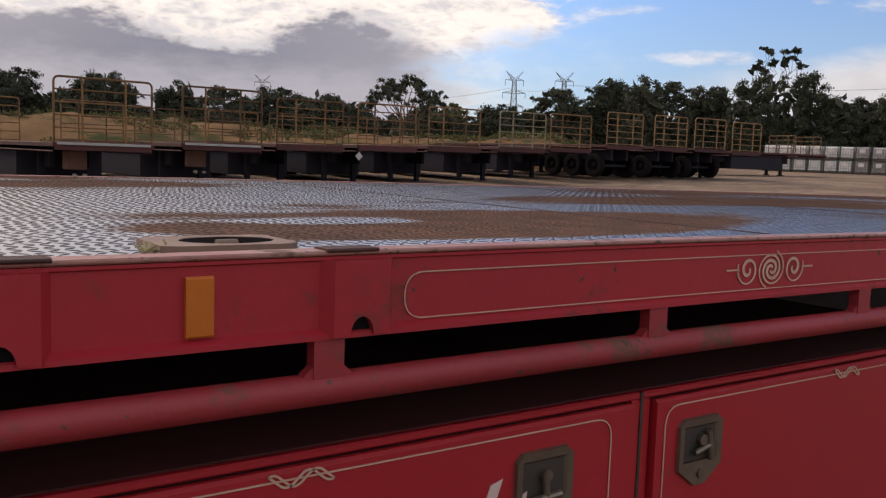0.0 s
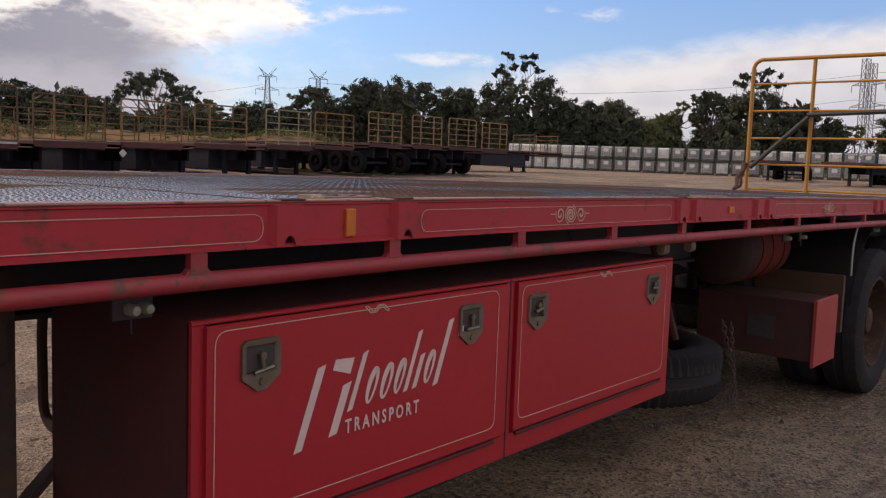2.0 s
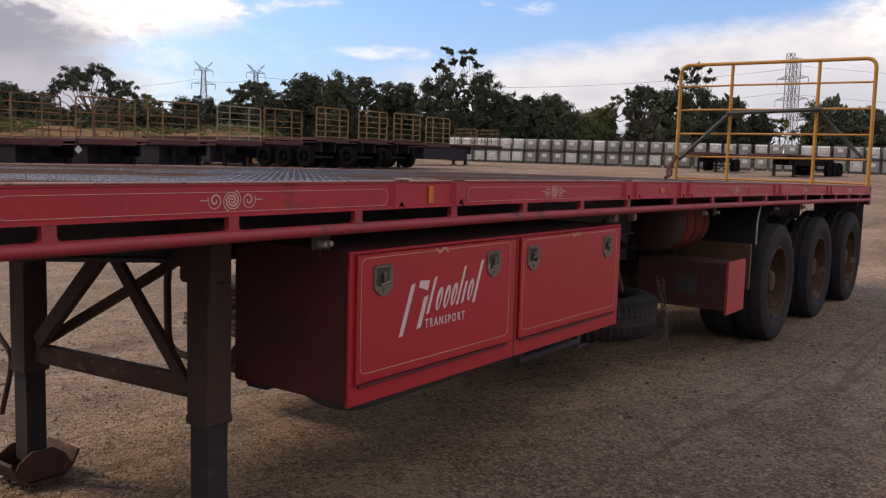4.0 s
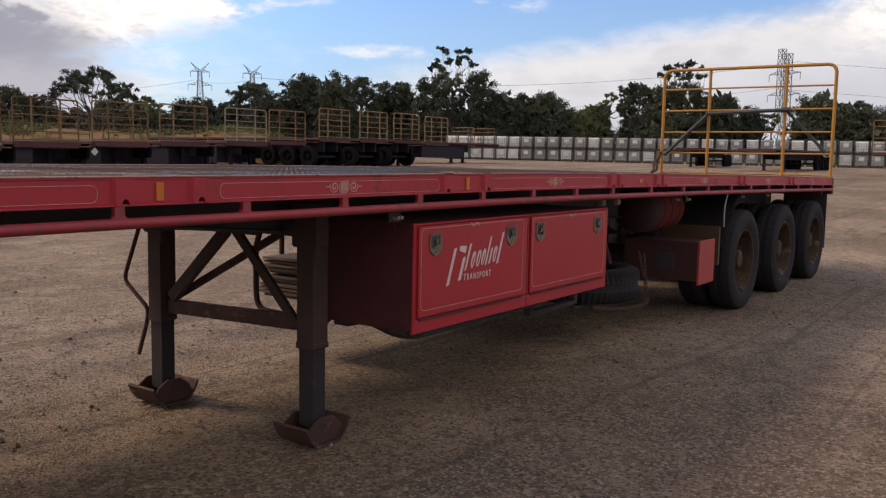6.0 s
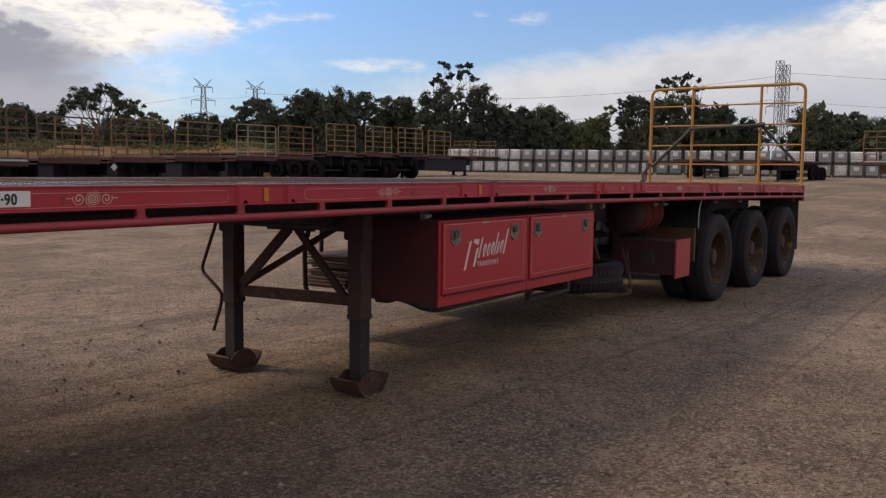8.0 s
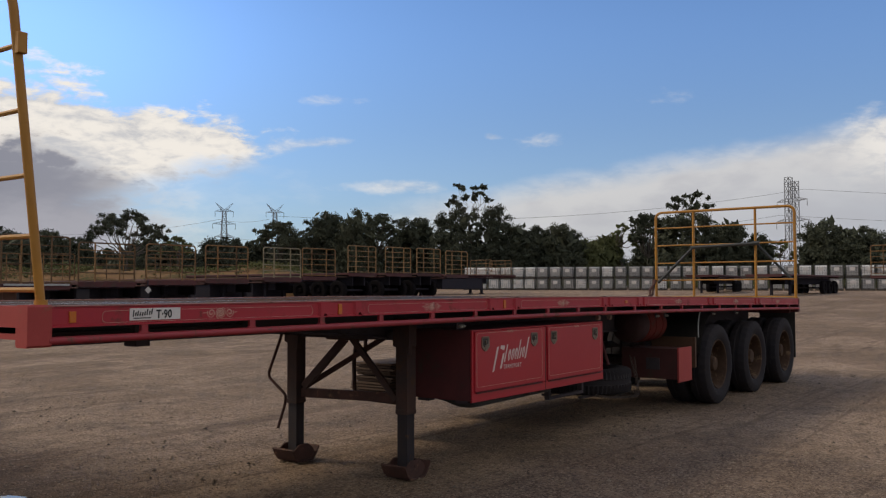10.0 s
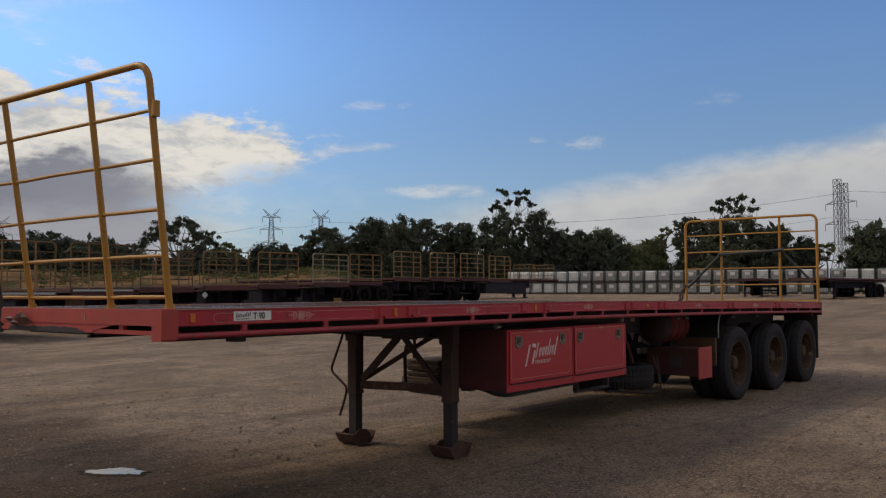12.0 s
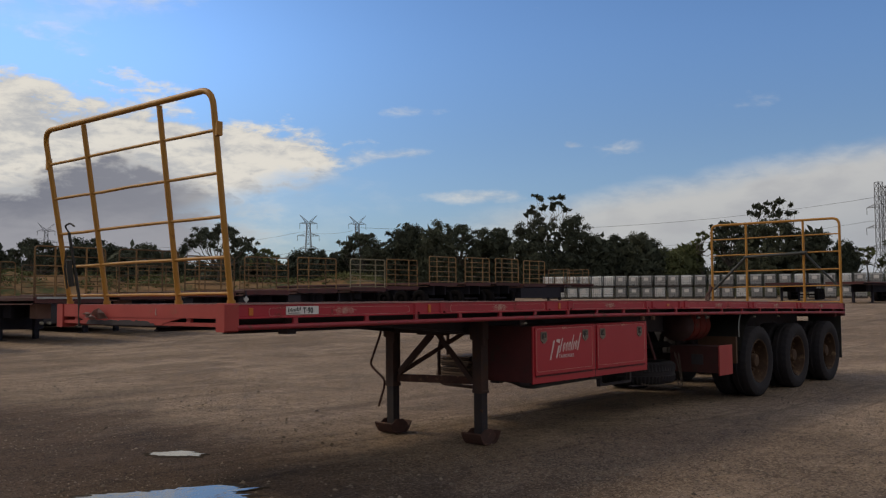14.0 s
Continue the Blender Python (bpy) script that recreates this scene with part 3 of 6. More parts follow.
def lathe(bm, prof, at, seg=32, axis="y", close=False, caps=True):
    """Spins a profile of (radius, along) round an axis through at."""
    at = Vector(at)
    rows = []
    for i in range(seg):
        a = 2 * math.pi * i / seg
        c, s = math.cos(a), math.sin(a)
        rows.append([bm.verts.new(at + (Vector((c * r, h, s * r)) if axis == "y" else Vector((h, c * r, s * r)) if axis == "x" else Vector((c * r, s * r, h)))) for r, h in prof])
    k = len(prof)
    for i in range(seg):
        a, b = rows[i], rows[(i + 1) % seg]
        for j in range(k if close else k - 1):
            bm.faces.new((a[j], a[(j + 1) % k], b[(j + 1) % k], b[j]))
    if caps and not close:
        for j in (0, k - 1):
            if prof[j][0] > 1e-4:
                bm.faces.new([r[j] for r in rows])
    bmesh.ops.recalc_face_normals(bm, faces=bm.faces)


def ribbon(bm, pts, w, y, depth=0.0015):
    """A painted line: a thin flat strip in the x-z plane along points (x, z)."""
    pts = [Vector((p[0], p[1])) for p in pts]
    L, R = [], []
    for i, p in enumerate(pts):
        d = (pts[min(i + 1, len(pts) - 1)] - pts[max(i - 1, 0)]).normalized()
        ww = w(i / (len(pts) - 1)) if callable(w) else w
        n = Vector((-d.y, d.x)) * ww / 2
        L.append(p + n)
        R.append(p - n)
    flat(bm, L + R[::-1], y, depth, strip=len(L))


def flat(bm, outline, y, depth=0.0015, strip=0):
    """A thin plate in the x-z plane with that outline, its front at y."""
    f = [bm.verts.new((p[0], y, p[1])) for p in outline]
    g = [bm.verts.new((p[0], y + depth, p[1])) for p in outline]
    n = len(f)
    if strip:
        for i in range(strip - 1):
            bm.faces.new((f[i], f[n - 1 - i], f[n - 2 - i], f[i + 1]))
    else:
        bm.faces.new(f)
    for i in range(n):
        bm.faces.new((f[i], f[(i + 1) % n], g[(i + 1) % n], g[i]))


def smoothstep(v, a, b):
    t = min(max((v - a) / (b - a), 0), 1)
    return t * t * (3 - 2 * t)


def droop(x):
    """The bed sags towards its tail."""
    return 0.105 * max(0.0, (x - 4.5) / 8.8) ** 1.4


def rise(x, y):
    """The yard climbs gently away from the trailer."""
    s = 0.8 * x + 0.6 * y - 14
    s = s if s > 30 else math.log1p(math.exp(s / 3.0)) * 3.0
    return 0.028 * s if s < 32 else 0.896 + 0.012 * (min(s, 100) - 32) + 0.001 * max(s - 100, 0)


# ---------------------------------------------------------------- ground
def make_ground():
    def axis(lo, hi):
        near = np.arange(lo, hi, 0.5)
        far = [4, 10, 20, 35, 60, 100, 170, 300, 600, 1200, 2400]
        return np.concatenate([[lo - f for f in far[::-1]], near, [hi + f for f in far]])
    xs, ys = axis(-9, 60), axis(-9, 45)
    rng = np.random.default_rng(5)
    verts = []
    for y in ys:
        for x in xs:
            bump = 0.0 if abs(x) > 70 or abs(y) > 60 else 0.012 * noise.noise((x * 0.5, y * 0.5, 0)) + 0.008 * noise.noise((x * 1.7, y * 1.7, 3))
            verts.append((x, y, rise(x, y) + bump - 0.008))
    nx = len(xs)
    faces = [(j * nx + i, j * nx + i + 1, (j + 1) * nx + i + 1, (j + 1) * nx + i) for j in range(len(ys) - 1) for i in range(nx - 1)]
    me = bpy.data.meshes.new("ground")
    me.from_pydata(verts, [], faces)
    finish(me, M["ground"], 180)
    ob = new("ground", me)
    tagged(ob, "damp brown compacted gravel yard with worn wheel tracks", "ground", "", "structure")


def scatter_stones():
    rng = np.random.default_rng(11)
    base = np.array([(1, 0, 0.0), (0.3, 0.95, 0.1), (-0.8, 0.6, 0), (-0.85, -0.55, 0.05), (0.35, -0.9, 0), (0.1, 0.05, 0.75)])
    tri = [(0, 1, 5), (1, 2, 5), (2, 3, 5), (3, 4, 5), (4, 0, 5)]
    verts, faces = [], []
    for i in range(60000):
        r = rng.uniform(0, 1) ** 0.6 * 14
        a = rng.uniform(-1.2, 2.0)
        x, y = 0.5 + r * math.cos(a), -2.5 + r * math.sin(a)
        size = rng.uniform(0.003, 0.011) if rng.uniform() < 0.955 else rng.uniform(0.013, 0.026)
        t = rng.uniform(0, 6.28)
        c, s = math.cos(t), math.sin(t)
        p = base * rng.uniform(0.6, 1.25, base.shape) * size
        z = rise(x, y) - 0.006
        k = len(verts)
        verts += [(x + c * q[0] - s * q[1], y + s * q[0] + c * q[1], z + max(q[2], -0.002)) for q in p]
        faces += [(k + a0, k + b0, k + c0) for a0, b0, c0 in tri]
    me = bpy.data.meshes.new("gravel")
    me.from_pydata(verts, [], faces)
    finish(me, M["stone"], 0)
    tagged(new("gravel", me), "loose brown gravel stones strewn over the yard", "gravel", "", "stuff")


def puddle(cx, cy, rx, ry, turn, seed):
    """A sheet of water with a ragged edge and a rim of soaked mud round it."""
    bm = bmesh.new()
    n, rings = 96, []
    c, s = math.cos(turn), math.sin(turn)
    for grow, lift in ((1.0, 0.010), (1.06, 0.0085), (1.26, -0.009)):
        ring = []
        for i in range(n):
            a = 2 * math.pi * i / n
            k = 1 + 0.55 * noise.noise((math.cos(a) * 1.3 + seed, math.sin(a) * 1.3, seed)) + 0.30 * noise.noise((math.cos(a) * 4, math.sin(a) * 4 + seed, 1)) + 0.22 * noise.noise((math.cos(a) * 13, math.sin(a) * 13 + seed, 2))
            u, v = rx * k * grow * math.cos(a), (ry * k + (grow - 1) * rx * 0.3) * grow * math.sin(a)
            x, y = cx + c * u - s * v, cy + s * u + c * v
            ring.append(bm.verts.new((x, y, rise(x, y) + lift)))
        rings.append(ring)
    bm.faces.new(rings[0])
    for p, q in zip(rings, rings[1:]):
        for i in range(n):
            f = bm.faces.new((q[i], q[(i + 1) % n], p[(i + 1) % n], p[i]))
            f.material_index = 1
    ob = part("puddle", bm, [M["water"], M["mud"]], None, "shallow rain puddle with a muddy rim on the yard", smooth=0)
    tagged(ob, "", "puddle", "puddles on the yard", "structure")


make_ground()
scatter_stones()
puddle(1.12, 2.37, 0.28, 0.12, radians(-60), 1.3)
puddle(0.10, 0.74, 0.62, 0.27, radians(-40), 4.1)

# ---------------------------------------------------------------- the flatbed trailer
L, W, ZD = 13.24, 2.5, 1.438           # length, width, height of the bed
BEAM_LOW, RAIL_Z = 1.340, 1.278
POSTS = [0.60, 1.33, 1.91, 2.49, 3.08, 3.65, 4.24, 4.81, 5.39, 5.97, 6.68, 7.40, 8.03, 8.70, 9.35, 10.0, 10.65, 11.3, 11.95, 12.6]
BLOCKS = [1.93, 2.26, 3.885, 4.28, 5.95, 6.10, 6.80, 6.95, 8.97, 9.14, 10.90, 11.06]
MARKS = [(0.20, 0.035, 0.055), (2.08, 0.032, 0.068), (4.084, 0.031, 0.068), (6.47, 0.06, 0.03)]
PANELS = [(0.36, 1.83), (2.36, 3.82), (4.348, 5.86), (7.04, 8.88), (9.22, 10.82), (11.15, 12.95)]
SCROLLS = [1.10, 3.08, 5.10, 7.93, 10.0, 12.0]

trailer = thing("flatbed_trailer", (6.62, 1.25, 0), "long red flatbed semi-trailer with yellow end gates on its landing legs", "trailer")


def side_profile(y, out):
    """Channel side beam: a web with lips above and below; out is -1 or 1, the way its outside faces."""
    o = out
    return [(y + o * 0.004, ZD), (y + o * 0.004, ZD - 0.004), (y, ZD - 0.006), (y, BEAM_LOW + 0.012), (y + o * 0.012, BEAM_LOW + 0.006), (y + o * 0.012, BEAM_LOW),
            (y - o * 0.06, BEAM_LOW), (y - o * 0.06, BEAM_LOW + 0.008), (y - o * 0.008, BEAM_LOW + 0.012), (y - o * 0.008, ZD - 0.016), (y - o * 0.045, ZD - 0.012), (y - o * 0.045, ZD)]


XS = [0.06 + (L - 0.06) * i / 40 for i in range(41)]
for y, o in ((0.0, -1), (W, 1)):
    bm = bmesh.new()
    extrude_x(bm, side_profile(y, o), XS)
    bmesh.ops.recalc_face_normals(bm, faces=bm.faces)
    part("side_beam", bm, M["red"], trailer, "red painted channel side beam with cream pinstripes", smooth=30, bent=True)
    bm = bmesh.new()
    for x0, x1, yy in ((0.06, L, y - o * 0.04),):
        box(bm, x0, x1, min(y + o * 0.0065, y - o * 0.030), max(y + o * 0.0065, y - o * 0.030), ZD + 0.001, ZD + 0.007, 40, 0.002)
    part("deck_edge", bm, M["edge"], trailer, "worn edge strip of faded red steel", bent=True)
    bm = bmesh.new()
    tube(bm, [(x, y - o * 0.002, RAIL_Z) for x in [0.08] + XS[1:-1] + [L - 0.03]], 0.020, 10)
    part("tie_rail", bm, M["rail"], trailer, "scuffed red tubular tie rail", bent=True)
    for i, x in enumerate(POSTS):
        bm = bmesh.new()
        w = 0.020
        box(bm, x - w, x + w, y - 0.010, y + 0.010, RAIL_Z + 0.012, BEAM_LOW + 0.004, 1, 0.003)
        for s in (-1, 1):
            v = [bm.verts.new(p) for p in ((x + s * w, y - 0.008, RAIL_Z + 0.030), (x + s * w * 1.9, y - 0.008, RAIL_Z + 0.014), (x + s * w, y - 0.008, RAIL_Z + 0.010),
                                           (x + s * w, y + 0.008, RAIL_Z + 0.030), (x + s * w * 1.9, y + 0.008, RAIL_Z + 0.014), (x + s * w, y + 0.008, RAIL_Z + 0.010))]
            for f in ((0, 1, 2), (5, 4, 3), (0, 3, 4, 1), (1, 4, 5, 2)):
                bm.faces.new([v[k] for k in f])
        part("rail_post", bm, M["rail"], trailer, bent=True)

for x in BLOCKS:                       # pressed stake pockets on the near beam, each with a drain hole at its foot
    bm = bmesh.new()
    w, d = 0.050, 0.017
    ring = [(x - w, 0.0), (x - w + 0.012, -d), (x + w - 0.012, -d), (x + w, 0.0)]
    n = 8
    arc = [(x + 0.016 * math.cos(math.pi * k / n), BEAM_LOW + 0.004 + 0.022 * math.sin(math.pi * k / n)) for k in range(n + 1)]
    lo = [bm.verts.new((a, b, BEAM_LOW + 0.002)) for a, b in ring]
    hi = [bm.verts.new((a, b, ZD - 0.004)) for a, b in ring]
    for i in (0, 2):
        bm.faces.new((lo[i], lo[i + 1], hi[i + 1], hi[i]))
    bm.faces.new(hi)
    v = [bm.verts.new((a, -d, c)) for a, c in arc]
    bm.faces.new([hi[1], lo[1]] + v[::-1] + [lo[2], hi[2]])
    u = [bm.verts.new((a, -0.006, c)) for a, c in arc]
    for i in range(n):
        bm.faces.new((v[i], v[i + 1], u[i + 1], u[i]))
    bmesh.ops.recalc_face_normals(bm, faces=bm.faces)
    pk = part("stake_pocket", bm, M["red"], trailer, smooth=50, bent=True)
    bm = bmesh.new()
    flat(bm, arc, -0.0075, 0.002)
    part("drain_hole", bm, M["hollow"], pk, "dark drain hole", bent=True)

for x, w, h in MARKS:
    bm = bmesh.new()
    box(bm, x - w / 2, x + w / 2, -0.007, 0.0, 1.388 - h / 2, 1.388 + h / 2, 1, 0.003)
    part("marker_reflector", bm, M["amber"], trailer, "amber stick-on side reflector", bent=True)

YP = -0.0022                           # paint lies just proud of the web
for a, b in PANELS:
    bm = bmesh.new()
    z0, z1, r = BEAM_LOW + 0.015, ZD - 0.024, 0.030
    if b - a < 1.0:
        r = 0.02
    pts = rounded([((a + b) / 2, 0, z0), (b, 0, z0), (b, 0, z1), (a, 0, z1), (a, 0, z0), ((a + b) / 2, 0, z0)], r, 7)
    line = []
    for p, q in zip(pts, pts[1:]):
        k = max(1, int((q - p).length / 0.35))
        line += [p.lerp(q, i / k) for i in range(k)]
    line.append(pts[-1])
    ribbon(bm, [(p.x, p.z) for p in line], 0.0015, YP)
    part("pinstripe", bm, M["pin"], trailer, "cream pinstripe outline with round corners", smooth=0, bent=True)


def scroll(cx, cz, k, y, parent, bent=True):
    """Hand-painted flourish: a double spiral with a curl on each side."""
    bm = bmesh.new()

    def spiral(ox, oz, r0, r1, turns, a0, s, w):
        ribbon(bm, [(cx + k * (ox + s * (r0 + (r1 - r0) * t) * math.cos(a0 + turns * 6.283 * t)), cz + k * (oz + (r0 + (r1 - r0) * t) * math.sin(a0 + turns * 6.283 * t)))
                    for t in [i / 36 for i in range(37)]], lambda t: k * w * (0.5 + 0.5 * math.sin(math.pi * min(t * 1.15 + 0.1, 1))), y)
    spiral(0, 0, 0.003, 0.034, 1.6, 0.6, 1.12, 0.0058)
    spiral(0, 0, 0.003, 0.034, 1.6, 0.6 + math.pi, 1.12, 0.0058)
    for s in (-1, 1):
        spiral(s * 0.066, 0.001, 0.004, 0.029, 1.65, 2.6, s * 1.0, 0.0058)
        ribbon(bm, [(cx + s * k * (0.090 + 0.034 * t), cz + k * 0.002) for t in [i / 6 for i in range(7)]], k * 0.003, y)
    part("scroll_flourish", bm, M["pin"], parent, "cream hand-painted scroll flourish", smooth=0, bent=bent)


for x in SCROLLS:
    scroll(x, 1.388, 0.98, YP, trailer)

# fleet sign on the first panel
bm = bmesh.new()
box(bm, 0.515, 0.825, -0.004, 0.0, 1.362, 1.424, 1, 0.001)
sign = part("fleet_sign", bm, M["white"], trailer, "white stick-on fleet sign with black writing")
bm = bmesh.new()
for i, (x, z, h) in enumerate([(0.530, 1.381, 0.034), (0.543, 1.384, 0.020), (0.556, 1.385, 0.026), (0.570, 1.384, 0.020), (0.584, 1.384, 0.020), (0.598, 1.386, 0.022),
                               (0.612, 1.389, 0.030), (0.626, 1.388, 0.022), (0.640, 1.391, 0.030)]):
    flat(bm, [(x, z), (x + 0.007, z), (x + 0.012, z + h), (x + 0.005, z + h)], -0.0058)
flat(bm, [(0.535, 1.371), (0.640, 1.371), (0.640, 1.376), (0.535, 1.376)], -0.0058)
part("name_bars", bm, M["black"], sign, "slanted black bars of a company mark", smooth=0)


def words(text, x, z, size, y, parent, mat, name, spacing=1.0, squeeze=1.0, shear=0.0, rise_=0.0, bold=0.0):
    cu = bpy.data.curves.new(name, "FONT")
    cu.body, cu.size, cu.space_character, cu.shear, cu.extrude = text, size, spacing, shear, 0.0006
    cu.resolution_u, cu.offset = 3, bold
    tmp = bpy.data.objects.new(name, cu)
    me = bpy.data.meshes.new_from_object(tmp)
    me.transform(Matrix.Translation((x, y, z)) @ pose(0, 0, 0, 90, 0, 0) @ Matrix.Rotation(rise_, 4, "Z") @ Matrix.Diagonal((squeeze, 1, 1, 1)))
    me.materials.clear()
    finish(me, mat, 0)
    bpy.data.objects.remove(tmp)
    return place(name, me, parent)


words("T·90", 0.672, 1.372, 0.060, -0.0056, sign, M["black"], "fleet_number", 1.05, 0.84, bold=0.0016)

# chequer plate deck: sheet, raised bars, weld seams, lashing plates
bm = bmesh.new()
box(bm, 0.07, L - 0.01, 0.0305, W - 0.0305, ZD - 0.010, ZD + 0.002, 44)
part("deck_plate", bm, M["deck"], trailer, "wet rusty brown chequer plate deck", smooth=0, bent=True)


def tread_bars():
    """Low flat-topped bars that slant left and right by turns."""
    h = 0.0009
    pts = []
    shape = np.array([(-1, 0, 0), (0, -1, 0), (1, 0, 0), (0, 1, 0), (-0.75, 0, 1), (0, -0.5, 1), (0.75, 0, 1), (0, 0.5, 1)], float)
    for x0, x1, p in ((0.10, 2.4, 0.034), (2.4, 7.6, 0.0195), (7.6, L - 0.05, 0.034)):
        xs, ys = np.arange(x0, x1, p), np.arange(0.044, W - 0.04, p)
        gi, gj = np.meshgrid(np.arange(len(xs)), np.arange(len(ys)), indexing="ij")
        shift = np.random.default_rng(17).uniform(0, 0.5 * p, len(ys))
        c = np.stack([xs[gi].ravel() + shift[gj].ravel(), ys[gj].ravel()], 1)
        ang = np.where((gi + gj).ravel() % 2 == 0, radians(42), radians(-42))
        ca, sa = np.cos(ang)[:, None], np.sin(ang)[:, None]
        u, v = shape[None, :, 0] * 0.57 * p, shape[None, :, 1] * 0.22 * p
        zz = ZD + 0.0018 - 0.105 * np.maximum(0, (c[:, 0] - 4.5) / 8.8) ** 1.4
        pts.append(np.stack([c[:, :1] + ca * u - sa * v, c[:, 1:] + sa * u + ca * v, zz[:, None] + shape[None, :, 2] * h + 0 * u], 2).reshape(-1, 3))
    pts = np.concatenate(pts)
    faces = []
    for q in ((0, 1, 5, 4), (1, 2, 6, 5), (2, 3, 7, 6), (3, 0, 4, 7), (4, 5, 6, 7)):
        faces += (np.arange(len(pts) // 8)[:, None] * 8 + np.array(q)[None, :]).tolist()
    me = bpy.data.meshes.new("chequer_tread")
    me.from_pydata(pts.tolist(), [], faces)
    finish(me, M["tread"], 0)
    ob = place("chequer_tread", me, trailer, "small raised diamond bars of the chequer plate")
    tagged(ob, kind="stuff")


tread_bars()
for x in (1.3, 2.6, 3.9, 5.2, 6.5, 7.8, 9.1, 10.4, 11.7):
    bm = bmesh.new()
    box(bm, x - 0.005, x + 0.005, 0.08, W - 0.08, ZD, ZD + 0.0035, 1, 0.001)
    part("weld_seam", bm, M["rust"], trailer, bent=True)


def lash_plate(x, y):
    """Raised steel plate with an oval pocket."""
    bm = bmesh.new()
    n, z = 28, ZD + 0.010
    out, mid, inn = [], [], []
    for i in range(n):
        a = 2 * math.pi * i / n
        c, s = math.cos(a), math.sin(a)
        k = 1 / max(abs(c), abs(s))
        out.append((x + 0.085 * c * min(k, 1.3), y + 0.060 * s * min(k, 1.3)))
        mid.append((x + 0.012 + 0.060 * c, y + 0.043 * s))
    rows = [[bm.verts.new((a, b, zz)) for a, b in ring] for ring, zz in ((out, ZD - 0.004), (out, z), (mid, z), (mid, ZD - 0.016))]
    for a, b in zip(rows, rows[1:]):
        for i in range(n):
            bm.faces.new((a[i], a[(i + 1) % n], b[(i + 1) % n], b[i]))
    pl = part("lashing_plate", bm, M["lash"], trailer, "worn steel lashing plate with an oval pocket", smooth=30, bent=True)
    bm = bmesh.new()
    bm.faces.new([bm.verts.new((a, b, ZD + 0.0092)) for a, b in mid])
    r = bmesh.ops.extrude_face_region(bm, geom=bm.faces[:])
    for v in [g for g in r["geom"] if isinstance(g, bmesh.types.BMVert)]:
        v.co.z -= 0.004
    part("pocket", bm, M["hollow"], pl, "dark oval pocket", bent=True)
    bm = bmesh.new()
    box(bm, x - 0.012, x + 0.014, y - 0.034, y - 0.022, ZD + 0.005, ZD + 0.0135, 1, 0.004)
    part("lug", bm, M["lash"], pl, bent=True)


for x in (2.13, 4.15, 6.50):
    lash_plate(x, 0.120)
for x, w in ((3.90, 0.07), (4.27, 0.07), (5.95, 0.07), (6.95, 0.07)):
    bm = bmesh.new()
    box(bm, x - w / 2, x + w / 2, -0.010, 0.026, ZD + 0.005, ZD + 0.0095, 1, 0.002)
    part("pocket_cap", bm, M["rust"], trailer, "rusty stake pocket cap", bent=True)

random.seed(31)
bm = bmesh.new()                        # frayed end of old rope beside the lashing plate
for i in range(26):
    x, y = 4.045 + 0.04 * random.random(), 0.070 + 0.035 * random.random()
    tube(bm, [(x, y, ZD + 0.003), (x + random.uniform(-0.012, 0.012), y + random.uniform(-0.012, 0.012), ZD + random.uniform(0.006, 0.014))], 0.0016, 4)
part("frayed_rope", bm, M["straw"], trailer, "frayed straw-coloured rope end")

# front cross beam with its corner posts, and the tail beam
bm = bmesh.new()
box(bm, -0.02, 0.06, 0.05, W - 0.05, 1.343, ZD + 0.006, 2, 0.008)
part("front_beam", bm, M["faded_red"], trailer, "faded scraped red front beam")
for y in (0.0, W - 0.09):
    bm = bmesh.new()
    box(bm, -0.03, 0.09, y - 0.014, y + 0.090, 1.250, ZD + 0.012, 2, 0.010)
    part("corner_post", bm, M["faded_red"], trailer, "boxed red corner post")
bm = bmesh.new()
box(bm, -0.012, 0.03, 0.06, W - 0.06, 1.285, 1.312, 2, 0.006)
part("front_rail", bm, M["faded_red"], trailer)
for y in (0.47, 2.19):
    bm = bmesh.new()
    box(bm, -0.006, 0.02, y - 0.026, y + 0.026, 1.305, 1.350, 1, 0.004)
    part("front_rail_post", bm, M["faded_red"], trailer)

def front_sheet(name, outline, x0, x1, mat, label):
    """An upright plate across the nose, cut to an outline of (y, z)."""
    bm = bmesh.new()
    a = [bm.verts.new((x0, y, z)) for y, z in outline]
    b = [bm.verts.new((x1, y, z)) for y, z in outline]
    bm.faces.new(a)
    bm.faces.new(b[::-1])
    for k in range(len(a)):
        n = (k + 1) % len(a)
        bm.faces.new((a[k], b[k], b[n], a[n]))
    bmesh.ops.recalc_face_normals(bm, faces=bm.faces)
    part(name, bm, mat, trailer, label, smooth=0)


front_sheet("front_plate", [(0.52, 1.347), (0.80, 1.300), (0.80, 1.286), (1.98, 1.286), (1.98, 1.300), (2.17, 1.347)], -0.016, 0.004, M["faded_red"], "red plate closing the middle of the nose")
ragged = [(0.93 + 0.035 * i, 1.318 + 0.016 * noise.noise((i * 0.7, 3.1, 0)) + 0.008 * noise.noise((i * 2.3, 1.7, 0)) - (0.018 if i in (0, 1) else 0)) for i in range(30)]
front_sheet("coupling_scrape", [(0.90, 1.281)] + ragged + [(1.99, 1.281)], -0.022, -0.004, M["chassis"], "greasy black scraped lower edge")
bm = bmesh.new()                        # torn sheet metal where the beam was struck
random.seed(4)
